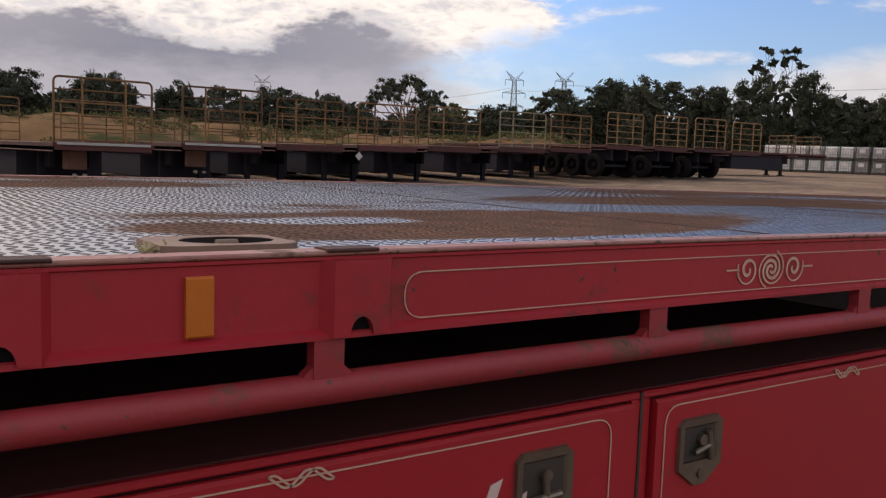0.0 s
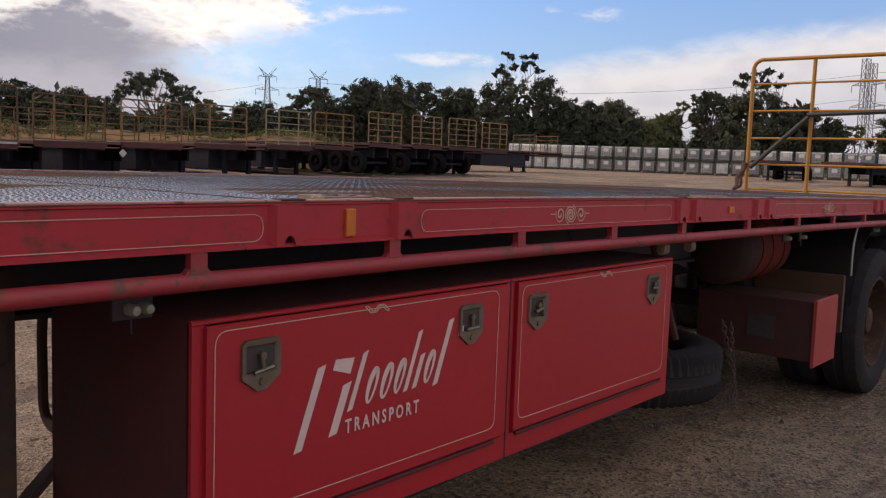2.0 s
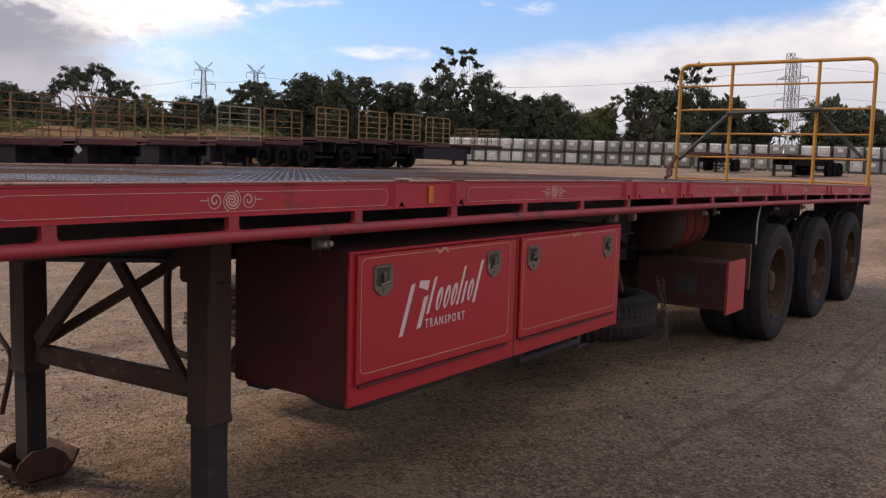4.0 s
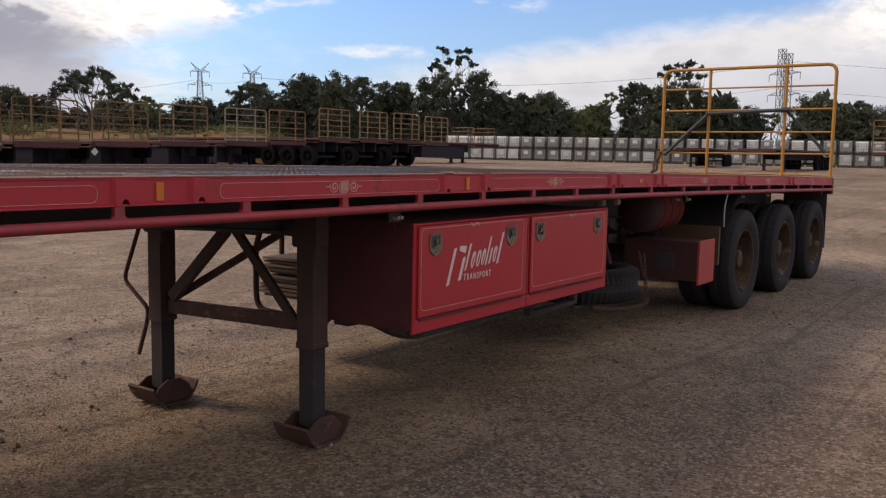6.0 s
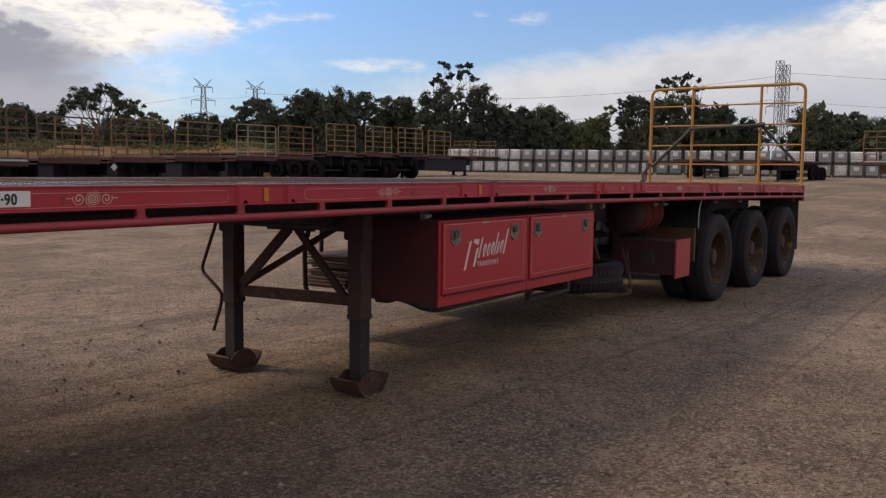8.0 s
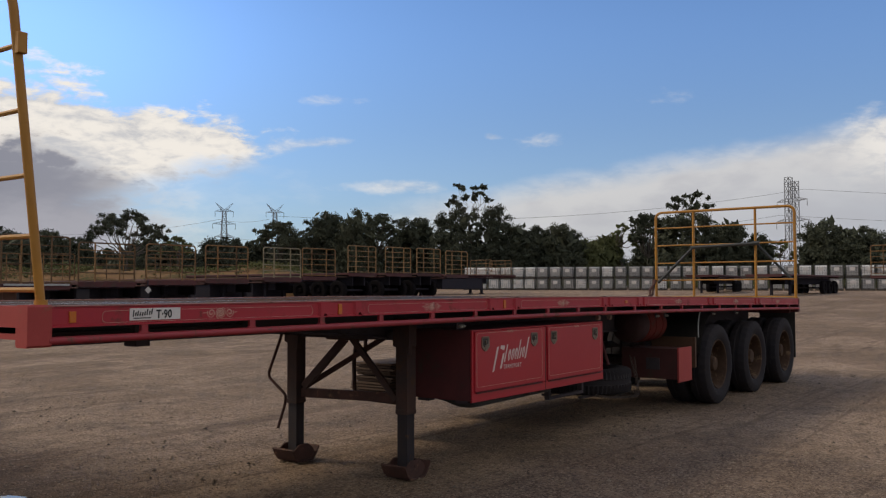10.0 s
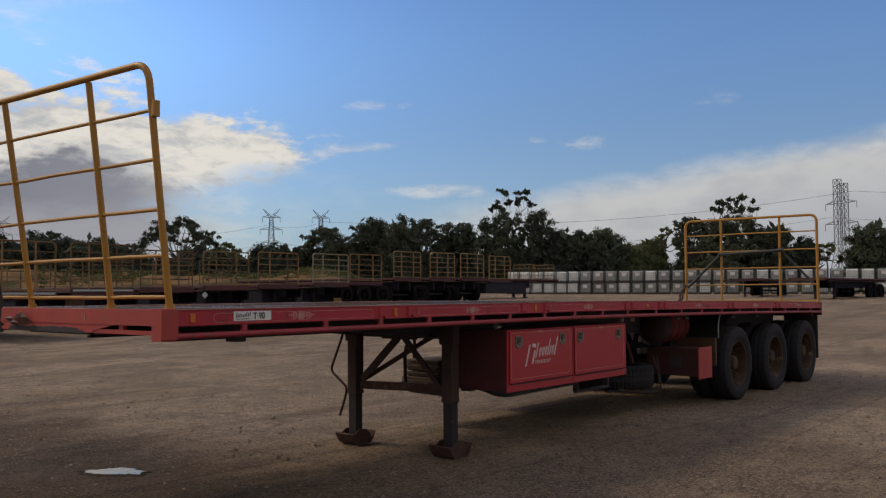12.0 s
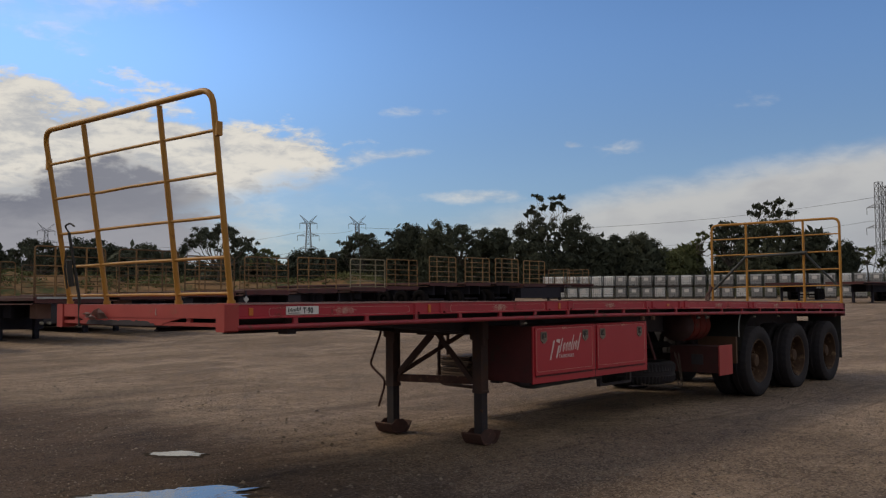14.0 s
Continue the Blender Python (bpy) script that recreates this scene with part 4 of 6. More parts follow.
for y0, y1, z0, z1, n in ((1.63, 1.80, 1.335, 1.432, 4), (1.74, 1.90, 1.320, 1.372, 4), (1.86, 1.98, 1.352, 1.388, 3)):
    prev = None
    for i in range(n + 1):
        f = i / n
        y, bow = y0 + (y1 - y0) * f, math.sin(math.pi * (0.12 + 0.8 * f))
        a = bm.verts.new((-0.035 - 0.05 * random.random(), y, z0 + (z1 - z0) * bow * random.uniform(0.8, 1.1)))
        m = bm.verts.new((-0.030 - 0.07 * random.random(), y + random.uniform(-0.02, 0.02), z0 + (z1 - z0) * 0.45))
        b = bm.verts.new((-0.024, y + random.uniform(-0.02, 0.02), z0 - 0.012 * random.random()))
        if prev:
            bm.faces.new((prev[0], prev[1], m, a))
            bm.faces.new((prev[1], prev[2], b, m))
        prev = (a, m, b)
bmesh.ops.solidify(bm, geom=bm.faces[:], thickness=0.005)
part("torn_flange", bm, M["torn"], trailer, "crumpled bare strip of torn flange", smooth=0)
front_sheet("scar", [(0.880, 1.366), (0.893, 1.362), (0.899, 1.384), (0.890, 1.412), (0.884, 1.410), (0.888, 1.386)], -0.0235, -0.018, M["torn"], "bare scar in the paint")
bm = bmesh.new()
box(bm, 0.02, 0.06, 0.75, 1.75, 1.27, 1.37, 2, 0.01)
part("coupler_edge", bm, M["chassis"], trailer, "greasy black coupler plate edge")
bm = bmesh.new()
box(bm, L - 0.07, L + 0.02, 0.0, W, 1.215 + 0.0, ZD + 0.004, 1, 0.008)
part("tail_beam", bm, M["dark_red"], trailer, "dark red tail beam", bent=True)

# underframe
for y in (0.70, 1.72):
    bm = bmesh.new()
    for x0, x1, za, zb in ((0.5, 2.3, 1.205, 1.205), (2.3, 3.4, 1.205, 1.11), (3.4, 6.2, 1.11, 1.02), (6.2, 12.9, 1.02, 1.02)):
        n = 12
        rows = []
        for i in range(n + 1):
            x = x0 + (x1 - x0) * i / n
            zl = za + (zb - za) * i / n
            zt = BEAM_LOW + 0.03
            rows.append([bm.verts.new((x, y + dy, z)) for dy, z in ((0, zl), (0.08, zl), (0.08, zl + 0.015), (0.046, zl + 0.02), (0.046, zt - 0.02), (0.08, zt - 0.015), (0.08, zt), (0, zt), (0, zt - 0.015), (0.034, zt - 0.02), (0.034, zl + 0.02), (0, zl + 0.015))])
        for a, b in zip(rows, rows[1:]):
            for k in range(12):
                bm.faces.new((a[k], a[(k + 1) % 12], b[(k + 1) % 12], b[k]))
        bm.faces.new(rows[0])
        bm.faces.new(rows[-1][::-1])
    bmesh.ops.recalc_face_normals(bm, faces=bm.faces)
    part("chassis_rail", bm, M["chassis"], trailer, "black steel chassis rail", bent=True)
for i in range(22):
    x = 0.45 + 0.58 * i
    bm = bmesh.new()
    box(bm, x - 0.03, x + 0.03, 0.03, W - 0.03, 1.34, 1.43, 1, 0.006)
    part("cross_member", bm, M["chassis"], trailer, bent=True)
bm = bmesh.new()
lathe(bm, [(0.0, 1.24), (0.06, 1.24), (0.06, 1.215), (0.045, 1.21), (0.045, 1.19), (0.055, 1.185), (0.055, 1.17), (0.0, 1.17)], (1.0, 1.25, 0.045), 16, "z")
part("kingpin", bm, M["chassis"], trailer, "greasy steel kingpin")
bm = bmesh.new()
box(bm, 0.3, 1.9, 0.72, 1.80, 1.268, 1.285, 2, 0.01)
part("skid_plate", bm, M["chassis"], trailer, "greasy black skid plate")
for i, x in enumerate((0.80,)):
    bm = bmesh.new()
    box(bm, x - 0.045, x + 0.045, 0.29, 0.40, 1.205, 1.245, 1, 0.005)
    box(bm, x - 0.022, x + 0.022, 0.335, 0.365, 1.245, 1.35, 1, 0.004)
    part("lamp_bracket", bm, M["chassis"], trailer)


# end gates of bent yellow tube
def gate(name, x, lean, z0, top, posts, rails, r, label, twist=0.0):
    bm = bmesh.new()
    y0, y1 = posts[0], posts[-1]
    px = lambda z, y: x - (lean + twist * max(0, (y - 0.4) / 2.0)) * (z - z0) / (top - z0)
    pts = rounded([(px(z0, y0), y0, z0), (px(top, y0), y0, top), (px(top, y1), y1, top), (px(z0, y1), y1, z0)], 0.13, 8)
    tube(bm, pts, r, 12)
    ob = part(name, bm, M["yellow"], trailer, label)
    for y in posts[1:-1]:
        bm = bmesh.new()
        tube(bm, [(px(z0, y), y, z0), (px(top, y), y, top - r)], r * 0.95, 10)
        part("upright", bm, M["yellow"], ob)
    for z in rails:
        bm = bmesh.new()
        sag = 0.004
        tube(bm, [(px(z, y0), y0 + r * 0.6, z)] + [(px(z, y0 + (y1 - y0) * k / 6), y0 + (y1 - y0) * k / 6, z - sag * random.uniform(-1, 1)) for k in range(1, 6)] + [(px(z, y1), y1 - r * 0.6, z)], 0.0125, 8)
        part("rung", bm, M["yellow"], ob)
    for y in (y0, *posts[1:-1], y1):
        bm = bmesh.new()
        lathe(bm, [(0.0, 0.0), (r * 1.35, 0.0), (r * 1.35, 0.03), (0.0, 0.03)], (x, y, z0 - 0.005), 12, "z")
        part("socket", bm, M["yellow"], ob)
    return ob


front_gate = gate("headboard", 0.066, 0.170, ZD + 0.010, 2.95, [0.045, 0.712, 1.80, 2.45], [1.52, 1.775, 2.06, 2.365, 2.663], 0.0225, "yellow tubular headboard leaning slightly forward", 0.085)
for y in (0.015, 2.47):
    bm = bmesh.new()
    o = 0.088 if y > 1 else 0.0
    box(bm, -0.09 - o * 0.8, -0.045 - o * 0.8, y - 0.014, y + 0.014, 2.62, 2.72, 1, 0.003)
    part("gate_hook", bm, M["yellow"], front_gate)
rz = ZD - droop(13.2)
rear_gate = gate("rear_gate", 13.17, -0.01, rz + 0.008, rz + 1.555, [0.030, 0.68, 1.77, 2.475], [rz + 0.03, rz + 0.325, rz + 0.63, rz + 0.95, rz + 1.27], 0.0235, "yellow tubular rear gate")
bm = bmesh.new()
tube(bm, [(13.12, 2.42, rz + 0.28), (13.12, 1.78, rz + 0.88)], 0.026, 8)
part("gate_brace", bm, M["brace"], rear_gate, "dull grey steel brace")
bm = bmesh.new()
tube(bm, [(13.12, 1.80, rz + 0.90), (13.12, 0.66, rz + 0.94)], 0.026, 8)
tube(bm, [(13.12, 0.72, rz + 0.94), (13.12, 0.60, rz + 0.945)], 0.036, 8)
part("gate_brace", bm, M["brace"], rear_gate, "dull grey steel brace")
bm = bmesh.new()
tube(bm, [(13.22, 0.66, rz + 0.92), (13.22, 0.08, rz + 0.30)], 0.022, 8)
part("gate_brace", bm, M["brace"], rear_gate, "dull grey steel brace")
bm = bmesh.new()                        # bundle of chain and strap at the foot of the gate
tube(bm, [(13.08 - 0.30 * t + 0.015 * math.sin(9 * t), 2.47 + 0.012 * math.cos(11 * t), rz + 0.33 - 0.31 * t) for t in [k / 8 for k in range(9)]], 0.030, 7, 0.022)
tube(bm, rounded([(13.10, 2.45, rz + 0.33), (13.03, 2.49, rz + 0.18), (12.90, 2.43, rz + 0.06), (12.80, 2.46, rz + 0.03)], 0.05), 0.017, 6)
part("load_chain", bm, M["rust"], rear_gate, "rusty bunched load chain")
bm = bmesh.new()                        # strap with a hook hung on the headboard
tube(bm, [(-0.005, 2.13, 1.26), (-0.02, 2.115, 1.50), (-0.075, 2.11, 1.80), (-0.125, 2.10, 2.05)], 0.013, 6)
tube(bm, [(-0.075, 2.14, 1.60), (-0.10, 2.13, 1.72), (-0.115, 2.12, 1.82)], 0.026, 7)
tube(bm, rounded([(-0.125, 2.10, 2.05), (-0.14, 2.15, 2.11), (-0.135, 2.06, 2.13), (-0.125, 2.01, 2.10)], 0.03), 0.008, 6)
tube(bm, [(-0.12, 2.16, 1.9), (-0.12, 2.18, 1.75), (-0.10, 2.17, 1.58)], 0.008, 6)
part("ratchet_strap", bm, M["strap"], front_gate, "dark ratchet strap hooked over a rung")

# ---- toolbox unit with two doors
YB = 0.05
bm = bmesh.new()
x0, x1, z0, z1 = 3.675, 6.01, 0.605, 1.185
# body darker than its doors: shade carried by the colour
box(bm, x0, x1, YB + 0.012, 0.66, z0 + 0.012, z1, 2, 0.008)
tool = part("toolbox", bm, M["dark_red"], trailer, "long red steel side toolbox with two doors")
for a, b, c, d in ((x0, x1, z0, z0 + 0.078), (x0, x1, z1 - 0.012, z1), (x0, x0 + 0.035, z0 + 0.078, z1 - 0.012), (4.828, 4.870, z0 + 0.078, z1 - 0.012), (x1 - 0.02, x1, z0 + 0.078, z1 - 0.012)):
    bm = bmesh.new()
    box(bm, a, b, YB, YB + 0.016, c, d, 1, 0.003)
    part("front_frame", bm, M["box_red"], tool)
bm = bmesh.new()
box(bm, 4.846, 4.852, YB - 0.002, YB + 0.004, z0, z1, 1, 0.001)
part("joint", bm, M["handle_dark"], tool)
DOORS = [(3.705, 4.824), (4.876, 5.985)]
for a, b in DOORS:
    bm = bmesh.new()
    box(bm, a, b, YB - 0.012, YB + 0.006, z0 + 0.082, z1 - 0.014, 1, 0.005)
    door = part("door", bm, M["box_red"], tool, "glossy red toolbox door with a cream pinstripe")
    bm = bmesh.new()
    r = rounded([((a + b) / 2, 0, 1.158), (b - 0.055, 0, 1.158), (b - 0.055, 0, 0.725), (a + 0.02, 0, 0.725), (a + 0.02, 0, 1.158), ((a + b) / 2, 0, 1.158)], 0.035, 7)
    ribbon(bm, [(p.x, p.z) for p in r], 0.0022, YB - 0.0142)
    cx = (a + b) / 2 - (0.035 if a < 4 else 0.0)
    for s in (-1, 1):
        ribbon(bm, [(cx - 0.045 + 0.09 * t, 1.158 + s * 0.009 * math.sin(9.42 * t + s)) for t in [i / 24 for i in range(25)]], 0.003, YB - 0.0150)
    part("pinstripe", bm, M["pin"], tool, "cream pinstripe with a small plait", smooth=0)
    bm = bmesh.new()
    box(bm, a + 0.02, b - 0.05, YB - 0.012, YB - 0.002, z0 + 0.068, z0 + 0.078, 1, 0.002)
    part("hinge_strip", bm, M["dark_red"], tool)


def latch(cx, cz, swing):
    """Recessed paddle latch: a five-cornered rim, a sunk dish, a folding T-bar and a lock below."""
    y = YB - 0.012
    w, t, s, p = 0.057, 0.060, -0.030, -0.062
    shape = [(-w, t - 0.012), (-w + 0.012, t), (w - 0.012, t), (w, t - 0.012), (w, s), (0.014, p), (-0.014, p), (-w, s)]
    dish = [(-w + 0.013, t - 0.014), (w - 0.013, t - 0.014), (w - 0.013, s + 0.012), (-w + 0.013, s + 0.012)]
    bm = bmesh.new()
    out0 = [bm.verts.new((cx + a, y, cz + b)) for a, b in shape]
    out1 = [bm.verts.new((cx + a * 0.97, y - 0.007, cz + b * 0.97)) for a, b in shape]
    for i in range(8):
        bm.faces.new((out0[i], out0[(i + 1) % 8], out1[(i + 1) % 8], out1[i]))
    inn = [bm.verts.new((cx + a, y - 0.006, cz + b)) for a, b in dish]
    low = [bm.verts.new((cx + a * 0.9, y - 0.0012, cz + b * 0.9 - 0.001)) for a, b in dish]
    bm.faces.new((out1[0], out1[1], inn[0]))
    bm.faces.new((out1[1], out1[2], inn[1], inn[0]))
    bm.faces.new((out1[2], out1[3], inn[1]))
    bm.faces.new((out1[3], out1[4], inn[2], inn[1]))
    bm.faces.new((out1[4], out1[5], out1[6], out1[7], inn[3], inn[2]))
    bm.faces.new((out1[7], out1[0], inn[0], inn[3]))
    for i in range(4):
        bm.faces.new((inn[i], inn[(i + 1) % 4], low[(i + 1) % 4], low[i]))
    bmesh.ops.recalc_face_normals(bm, faces=bm.faces)
    ob = part("latch", bm, M["handle"], tool, "dull stainless recessed paddle latch", smooth=20)
    bm = bmesh.new()
    flat(bm, [(cx + a * 0.9, cz + b * 0.9) for a, b in dish], y - 0.0018, 0.001)
    part("dish", bm, M["handle_dark"], tool, "dark latch dish")
    bm = bmesh.new()
    c, s_ = math.cos(swing), math.sin(swing)
    def tb(u, v):
        return (cx + c * u - s_ * v, y - 0.010, cz + 0.006 + s_ * u + c * v)
    tube(bm, [tb(-0.028, -0.020), tb(0.028, -0.018)], 0.006, 8)
    tube(bm, [tb(0, -0.018), tb(-0.003, 0.022)], 0.0055, 8)
    tube(bm, [(cx, y + 0.001, cz + 0.020), (cx, y - 0.012, cz + 0.020)], 0.010, 10)
    tube(bm, [(cx + 0.002, y, cz - 0.040), (cx + 0.002, y - 0.0105, cz - 0.040)], 0.010, 12)
    part("latch_handle", bm, M["handle"], tool, "folding steel T-handle")


for cx, sw in ((3.850, 0.12), (4.630, 0.0), (4.986, 1.75), (5.815, 1.55)):
    latch(cx, 1.070, sw)

# company mark on the first door: plain slanted white brush strokes over a line of small capitals
YL = YB - 0.0142
STROKES = [(3.952, 0.832, 0.034, 0.205), (4.066, 0.850, 0.036, 0.130), (4.128, 0.902, 0.024, 0.150), (4.182, 0.905, 0.036, 0.100), (4.236, 0.908, 0.038, 0.100), (4.290, 0.912, 0.034, 0.100),
           (4.338, 0.915, 0.022, 0.165), (4.374, 0.918, 0.024, 0.095), (4.412, 0.920, 0.036, 0.098), (4.462, 0.912, 0.028, 0.185)]
for i, (sx_, sz_, sw_, sh_) in enumerate(STROKES):
    bm = bmesh.new()
    sl = sh_ * 0.36
    if i in (3, 4, 5, 8):                # slanted oval rings of brush-like thickness
        ribbon(bm, [(sx_ + sw_ * 0.5 + sl * 0.5 + (sw_ * 0.36) * math.cos(a) + 0.36 * (sh_ * 0.42) * math.sin(a), sz_ + sh_ * 0.5 + (sh_ * 0.42) * math.sin(a)) for a in [math.tau * (k / 28 + 0.1) for k in range(29)]],
               lambda t: 0.011 + 0.005 * math.sin(math.tau * t), YL)
    else:
        flat(bm, [(sx_, sz_), (sx_ + sw_ * 0.75, sz_ + 0.004), (sx_ + sw_ * 0.80 + sl, sz_ + sh_), (sx_ + sl, sz_ + sh_ - 0.006)], YL)
    part("mark_stroke", bm, M["mark"], tool, "slanted white brush stroke", smooth=0)
for pts in ([(4.076, 1.018), (4.136, 1.000), (4.150, 1.040), (4.085, 1.044)], [(4.572, 1.040), (4.596, 1.050), (4.598, 1.070), (4.576, 1.060)]):
    bm = bmesh.new()
    flat(bm, pts, YL)
    part("mark_stroke", bm, M["mark"], tool, "slanted white brush stroke", smooth=0)
words("TRANSPORT", 4.122, 0.848, 0.050, YL, tool, M["mark"], "mark_lettering", 1.50, 0.74, bold=0.0010)

# pipes and brackets under and beside the toolbox
bm = bmesh.new()
tube(bm, rounded([(3.79, 0.64, 0.63), (3.785, 0.42, 0.620), (3.785, 0.26, 0.572), (3.81, 0.14, 0.570), (4.10, 0.125, 0.578), (5.05, 0.13, 0.590)], 0.10), 0.025, 8)
part("conduit", bm, M["flap"], trailer, "black sagging rubber conduit")
for x, y in ((3.74, 0.52), (3.74, 0.13), (4.32, 0.09), (4.62, 0.08), (4.82, 0.09)):
    bm = bmesh.new()
    box(bm, x - 0.04, x + 0.04, y - 0.02, y + 0.10, 0.590, 0.616, 1, 0.008)
    part("box_foot", bm, M["chassis"], trailer)
bm = bmesh.new()
box(bm, 5.40, 6.12, 0.33, 0.38, 0.432, 0.462, 1, 0.004)
box(bm, 6.08, 6.12, 0.328, 0.382, 0.463, 0.62, 1, 0.004)
box(bm, 5.40, 5.44, 0.328, 0.382, 0.463, 0.62, 1, 0.004)
part("carrier_bar", bm, M["chassis"], trailer, "flat steel bar frame under the toolbox")
for x in (5.96, 6.22):
    bm = bmesh.new()
    box(bm, x - 0.024, x + 0.024, 0.055, 0.09, 1.205, 1.255, 1, 0.01)
    part("hanger", bm, M["lash"], trailer, bent=True)
for x, y in ((3.545, 0.06), (7.44, 0.05), (7.70, 0.05), (9.28, 0.05), (10.22, 0.05)):
    bm = bmesh.new()
    r = 0.013
    lathe(bm, [(0.0, -0.014), (r * 0.7, -0.012), (r, -0.004), (r, 0.02), (0, 0.02)], (x, y, 1.222), 14, "y")
    if x < 4:
        lathe(bm, [(0.0, -0.014), (r * 0.7, -0.012), (r, -0.004), (r, 0.02), (0, 0.02)], (x + 0.031, y, 1.223), 14, "y")
    lamp = part("side_lamp", bm, M["lens"], trailer, "small clear round side lamps", bent=True)
    bm = bmesh.new()
    box(bm, x - 0.035, x + (0.055 if x < 4 else 0.02), y + 0.02, y + 0.028, 1.20, 1.26, 1, 0.002)
    tube(bm, [(x + 0.006, y + 0.022, 1.21), (x + 0.008, y + 0.022, 1.17)], 0.002, 5)
    part("lamp_plate", bm, M["chassis"], lamp, bent=True)

# ---- landing legs
XL = 3.447


def landing_leg(yc, crank):
    bm = bmesh.new()
    box(bm, XL - 0.056, XL + 0.056, yc - 0.058, yc + 0.058, 0.52, 1.28, 1, 0.012)
    box(bm, XL - 0.060, XL + 0.060, yc - 0.062, yc + 0.062, 0.508, 0.545, 1, 0.008)
    box(bm, XL - 0.075, XL + 0.02, yc - 0.095, yc + 0.075, 1.05, 1.28, 1, 0.012)
    tube(bm, [(XL - 0.05, yc - 0.075, 0.99), (XL - 0.05, yc - 0.075, 1.10)], 0.022, 8)
    leg = part("landing_leg", bm, M["leg"], trailer, "worn black telescopic landing leg")
    bm = bmesh.new()
    box(bm, XL - 0.047, XL + 0.047, yc - 0.050, yc + 0.050, 0.09, 0.53, 1, 0.010)
    part("inner_leg", bm, M["inner_leg"], leg, "greasy blue-black inner leg tube")
    bm = bmesh.new()
    w = 0.125                           # folded sand shoe: flat sole, flared lips fore and aft
    prof = [(-0.168, 0.112), (-0.135, 0.050), (-0.100, 0.012), (-0.080, 0.002), (0.080, 0.002), (0.100, 0.012), (0.135, 0.050), (0.168, 0.112)]
    rows = [[bm.verts.new((XL + dx * f, yc + a, z + g)) for dx, z in prof] for a, f, g in ((-w, 1, 0), (w, 1, 0))]
    inner = [[bm.verts.new((XL + dx * 0.95, yc + a, z + 0.012)) for dx, z in prof] for a in (-w, w)]
    for k in range(7):
        bm.faces.new((rows[0][k], rows[0][k + 1], rows[1][k + 1], rows[1][k]))
        bm.faces.new((inner[0][k], inner[1][k], inner[1][k + 1], inner[0][k + 1]))
        for e in (0, 1):
            bm.faces.new((rows[e][k], inner[e][k], inner[e][k + 1], rows[e][k + 1]))
    for k in (0, 7):
        bm.faces.new((rows[0][k], rows[1][k], inner[1][k], inner[0][k]))
    for s in (-1, 1):                   # rounded end plates that hold the pivot
        pts = [(-0.075, 0.010), (0.075, 0.010), (0.130, 0.072), (0.112, 0.108), (0.050, 0.150), (-0.050, 0.150), (-0.112, 0.108), (-0.130, 0.072)]
        v = [bm.verts.new((XL + a, yc + s * 0.098, z)) for a, z in pts]
        u = [bm.verts.new((XL + a, yc + s * 0.088, z)) for a, z in pts]
        bm.faces.new(v)
        bm.faces.new(u[::-1])
        for k in range(8):
            bm.faces.new((v[k], v[(k + 1) % 8], u[(k + 1) % 8], u[k]))
    tube(bm, [(XL, yc - 0.104, 0.100), (XL, yc + 0.104, 0.100)], 0.015, 10)
    bmesh.ops.recalc_face_normals(bm, faces=bm.faces)
    part("sand_shoe", bm, M["rust"], leg, "rusty folded sand shoe with flared lips")
    return leg


landing_leg(0.545, False)
landing_leg(1.80, True)
bm = bmesh.new()
tube(bm, rounded([(XL - 0.03, 1.95, 1.22), (XL - 0.03, 1.96, 1.10), (XL - 0.03, 2.14, 0.73), (XL - 0.03, 1.90, 0.57), (XL - 0.03, 1.91, 0.49), (XL - 0.03, 2.00, 0.27)], 0.06), 0.013, 8)
part("crank_handle", bm, M["rust"], trailer, "bent rusty winding crank")


def strut(p, q, w, name, mat):
    bm = bmesh.new()
    p, q = Vector(p), Vector(q)
    d = (q - p).normalized()
    u = Vector((1, 0, 0))
    v = d.cross(u).normalized()
    ring = [(-1, -1), (1, -1), (1, 1), (-1, 1)]
    a = [bm.verts.new(p + u * w * 0.5 * i + v * w * j) for i, j in ring]
    b = [bm.verts.new(q + u * w * 0.5 * i + v * w * j) for i, j in ring]
    for k in range(4):
        bm.faces.new((a[k], a[(k + 1) % 4], b[(k + 1) % 4], b[k]))
    bm.faces.new(a[::-1])
    bm.faces.new(b)
    bmesh.ops.recalc_face_normals(bm, faces=bm.faces)
    part(name, bm, mat, trailer)


strut((XL, 1.72, 0.603), (XL, 0.62, 0.633), 0.040, "leg_crossbar", M["rust"])
strut((XL - 0.02, 1.68, 0.66), (XL - 0.02, 1.19, 1.10), 0.034, "leg_brace", M["leg"])
strut((XL - 0.02, 0.63, 0.62), (XL - 0.02, 1.11, 1.10), 0.026, "leg_brace", M["leg"])
strut((XL + 0.03, 1.70, 0.66), (XL + 0.25, 0.98, 1.10), 0.022, "leg_brace", M["rust"])
strut((XL - 0.02, 0.95, 1.115), (XL - 0.02, 1.40, 1.115), 0.03, "leg_gusset", M["leg"])
strut((XL + 0.05, 0.66, 0.545), (XL + 0.80, 0.78, 1.14), 0.030, "leg_brace", M["leg"])
bm = bmesh.new()
box(bm, XL - 0.045, XL + 0.045, 0.49, 1.90, 1.10, 1.17, 1, 0.01)
part("leg_shaft", bm, M["chassis"], trailer)

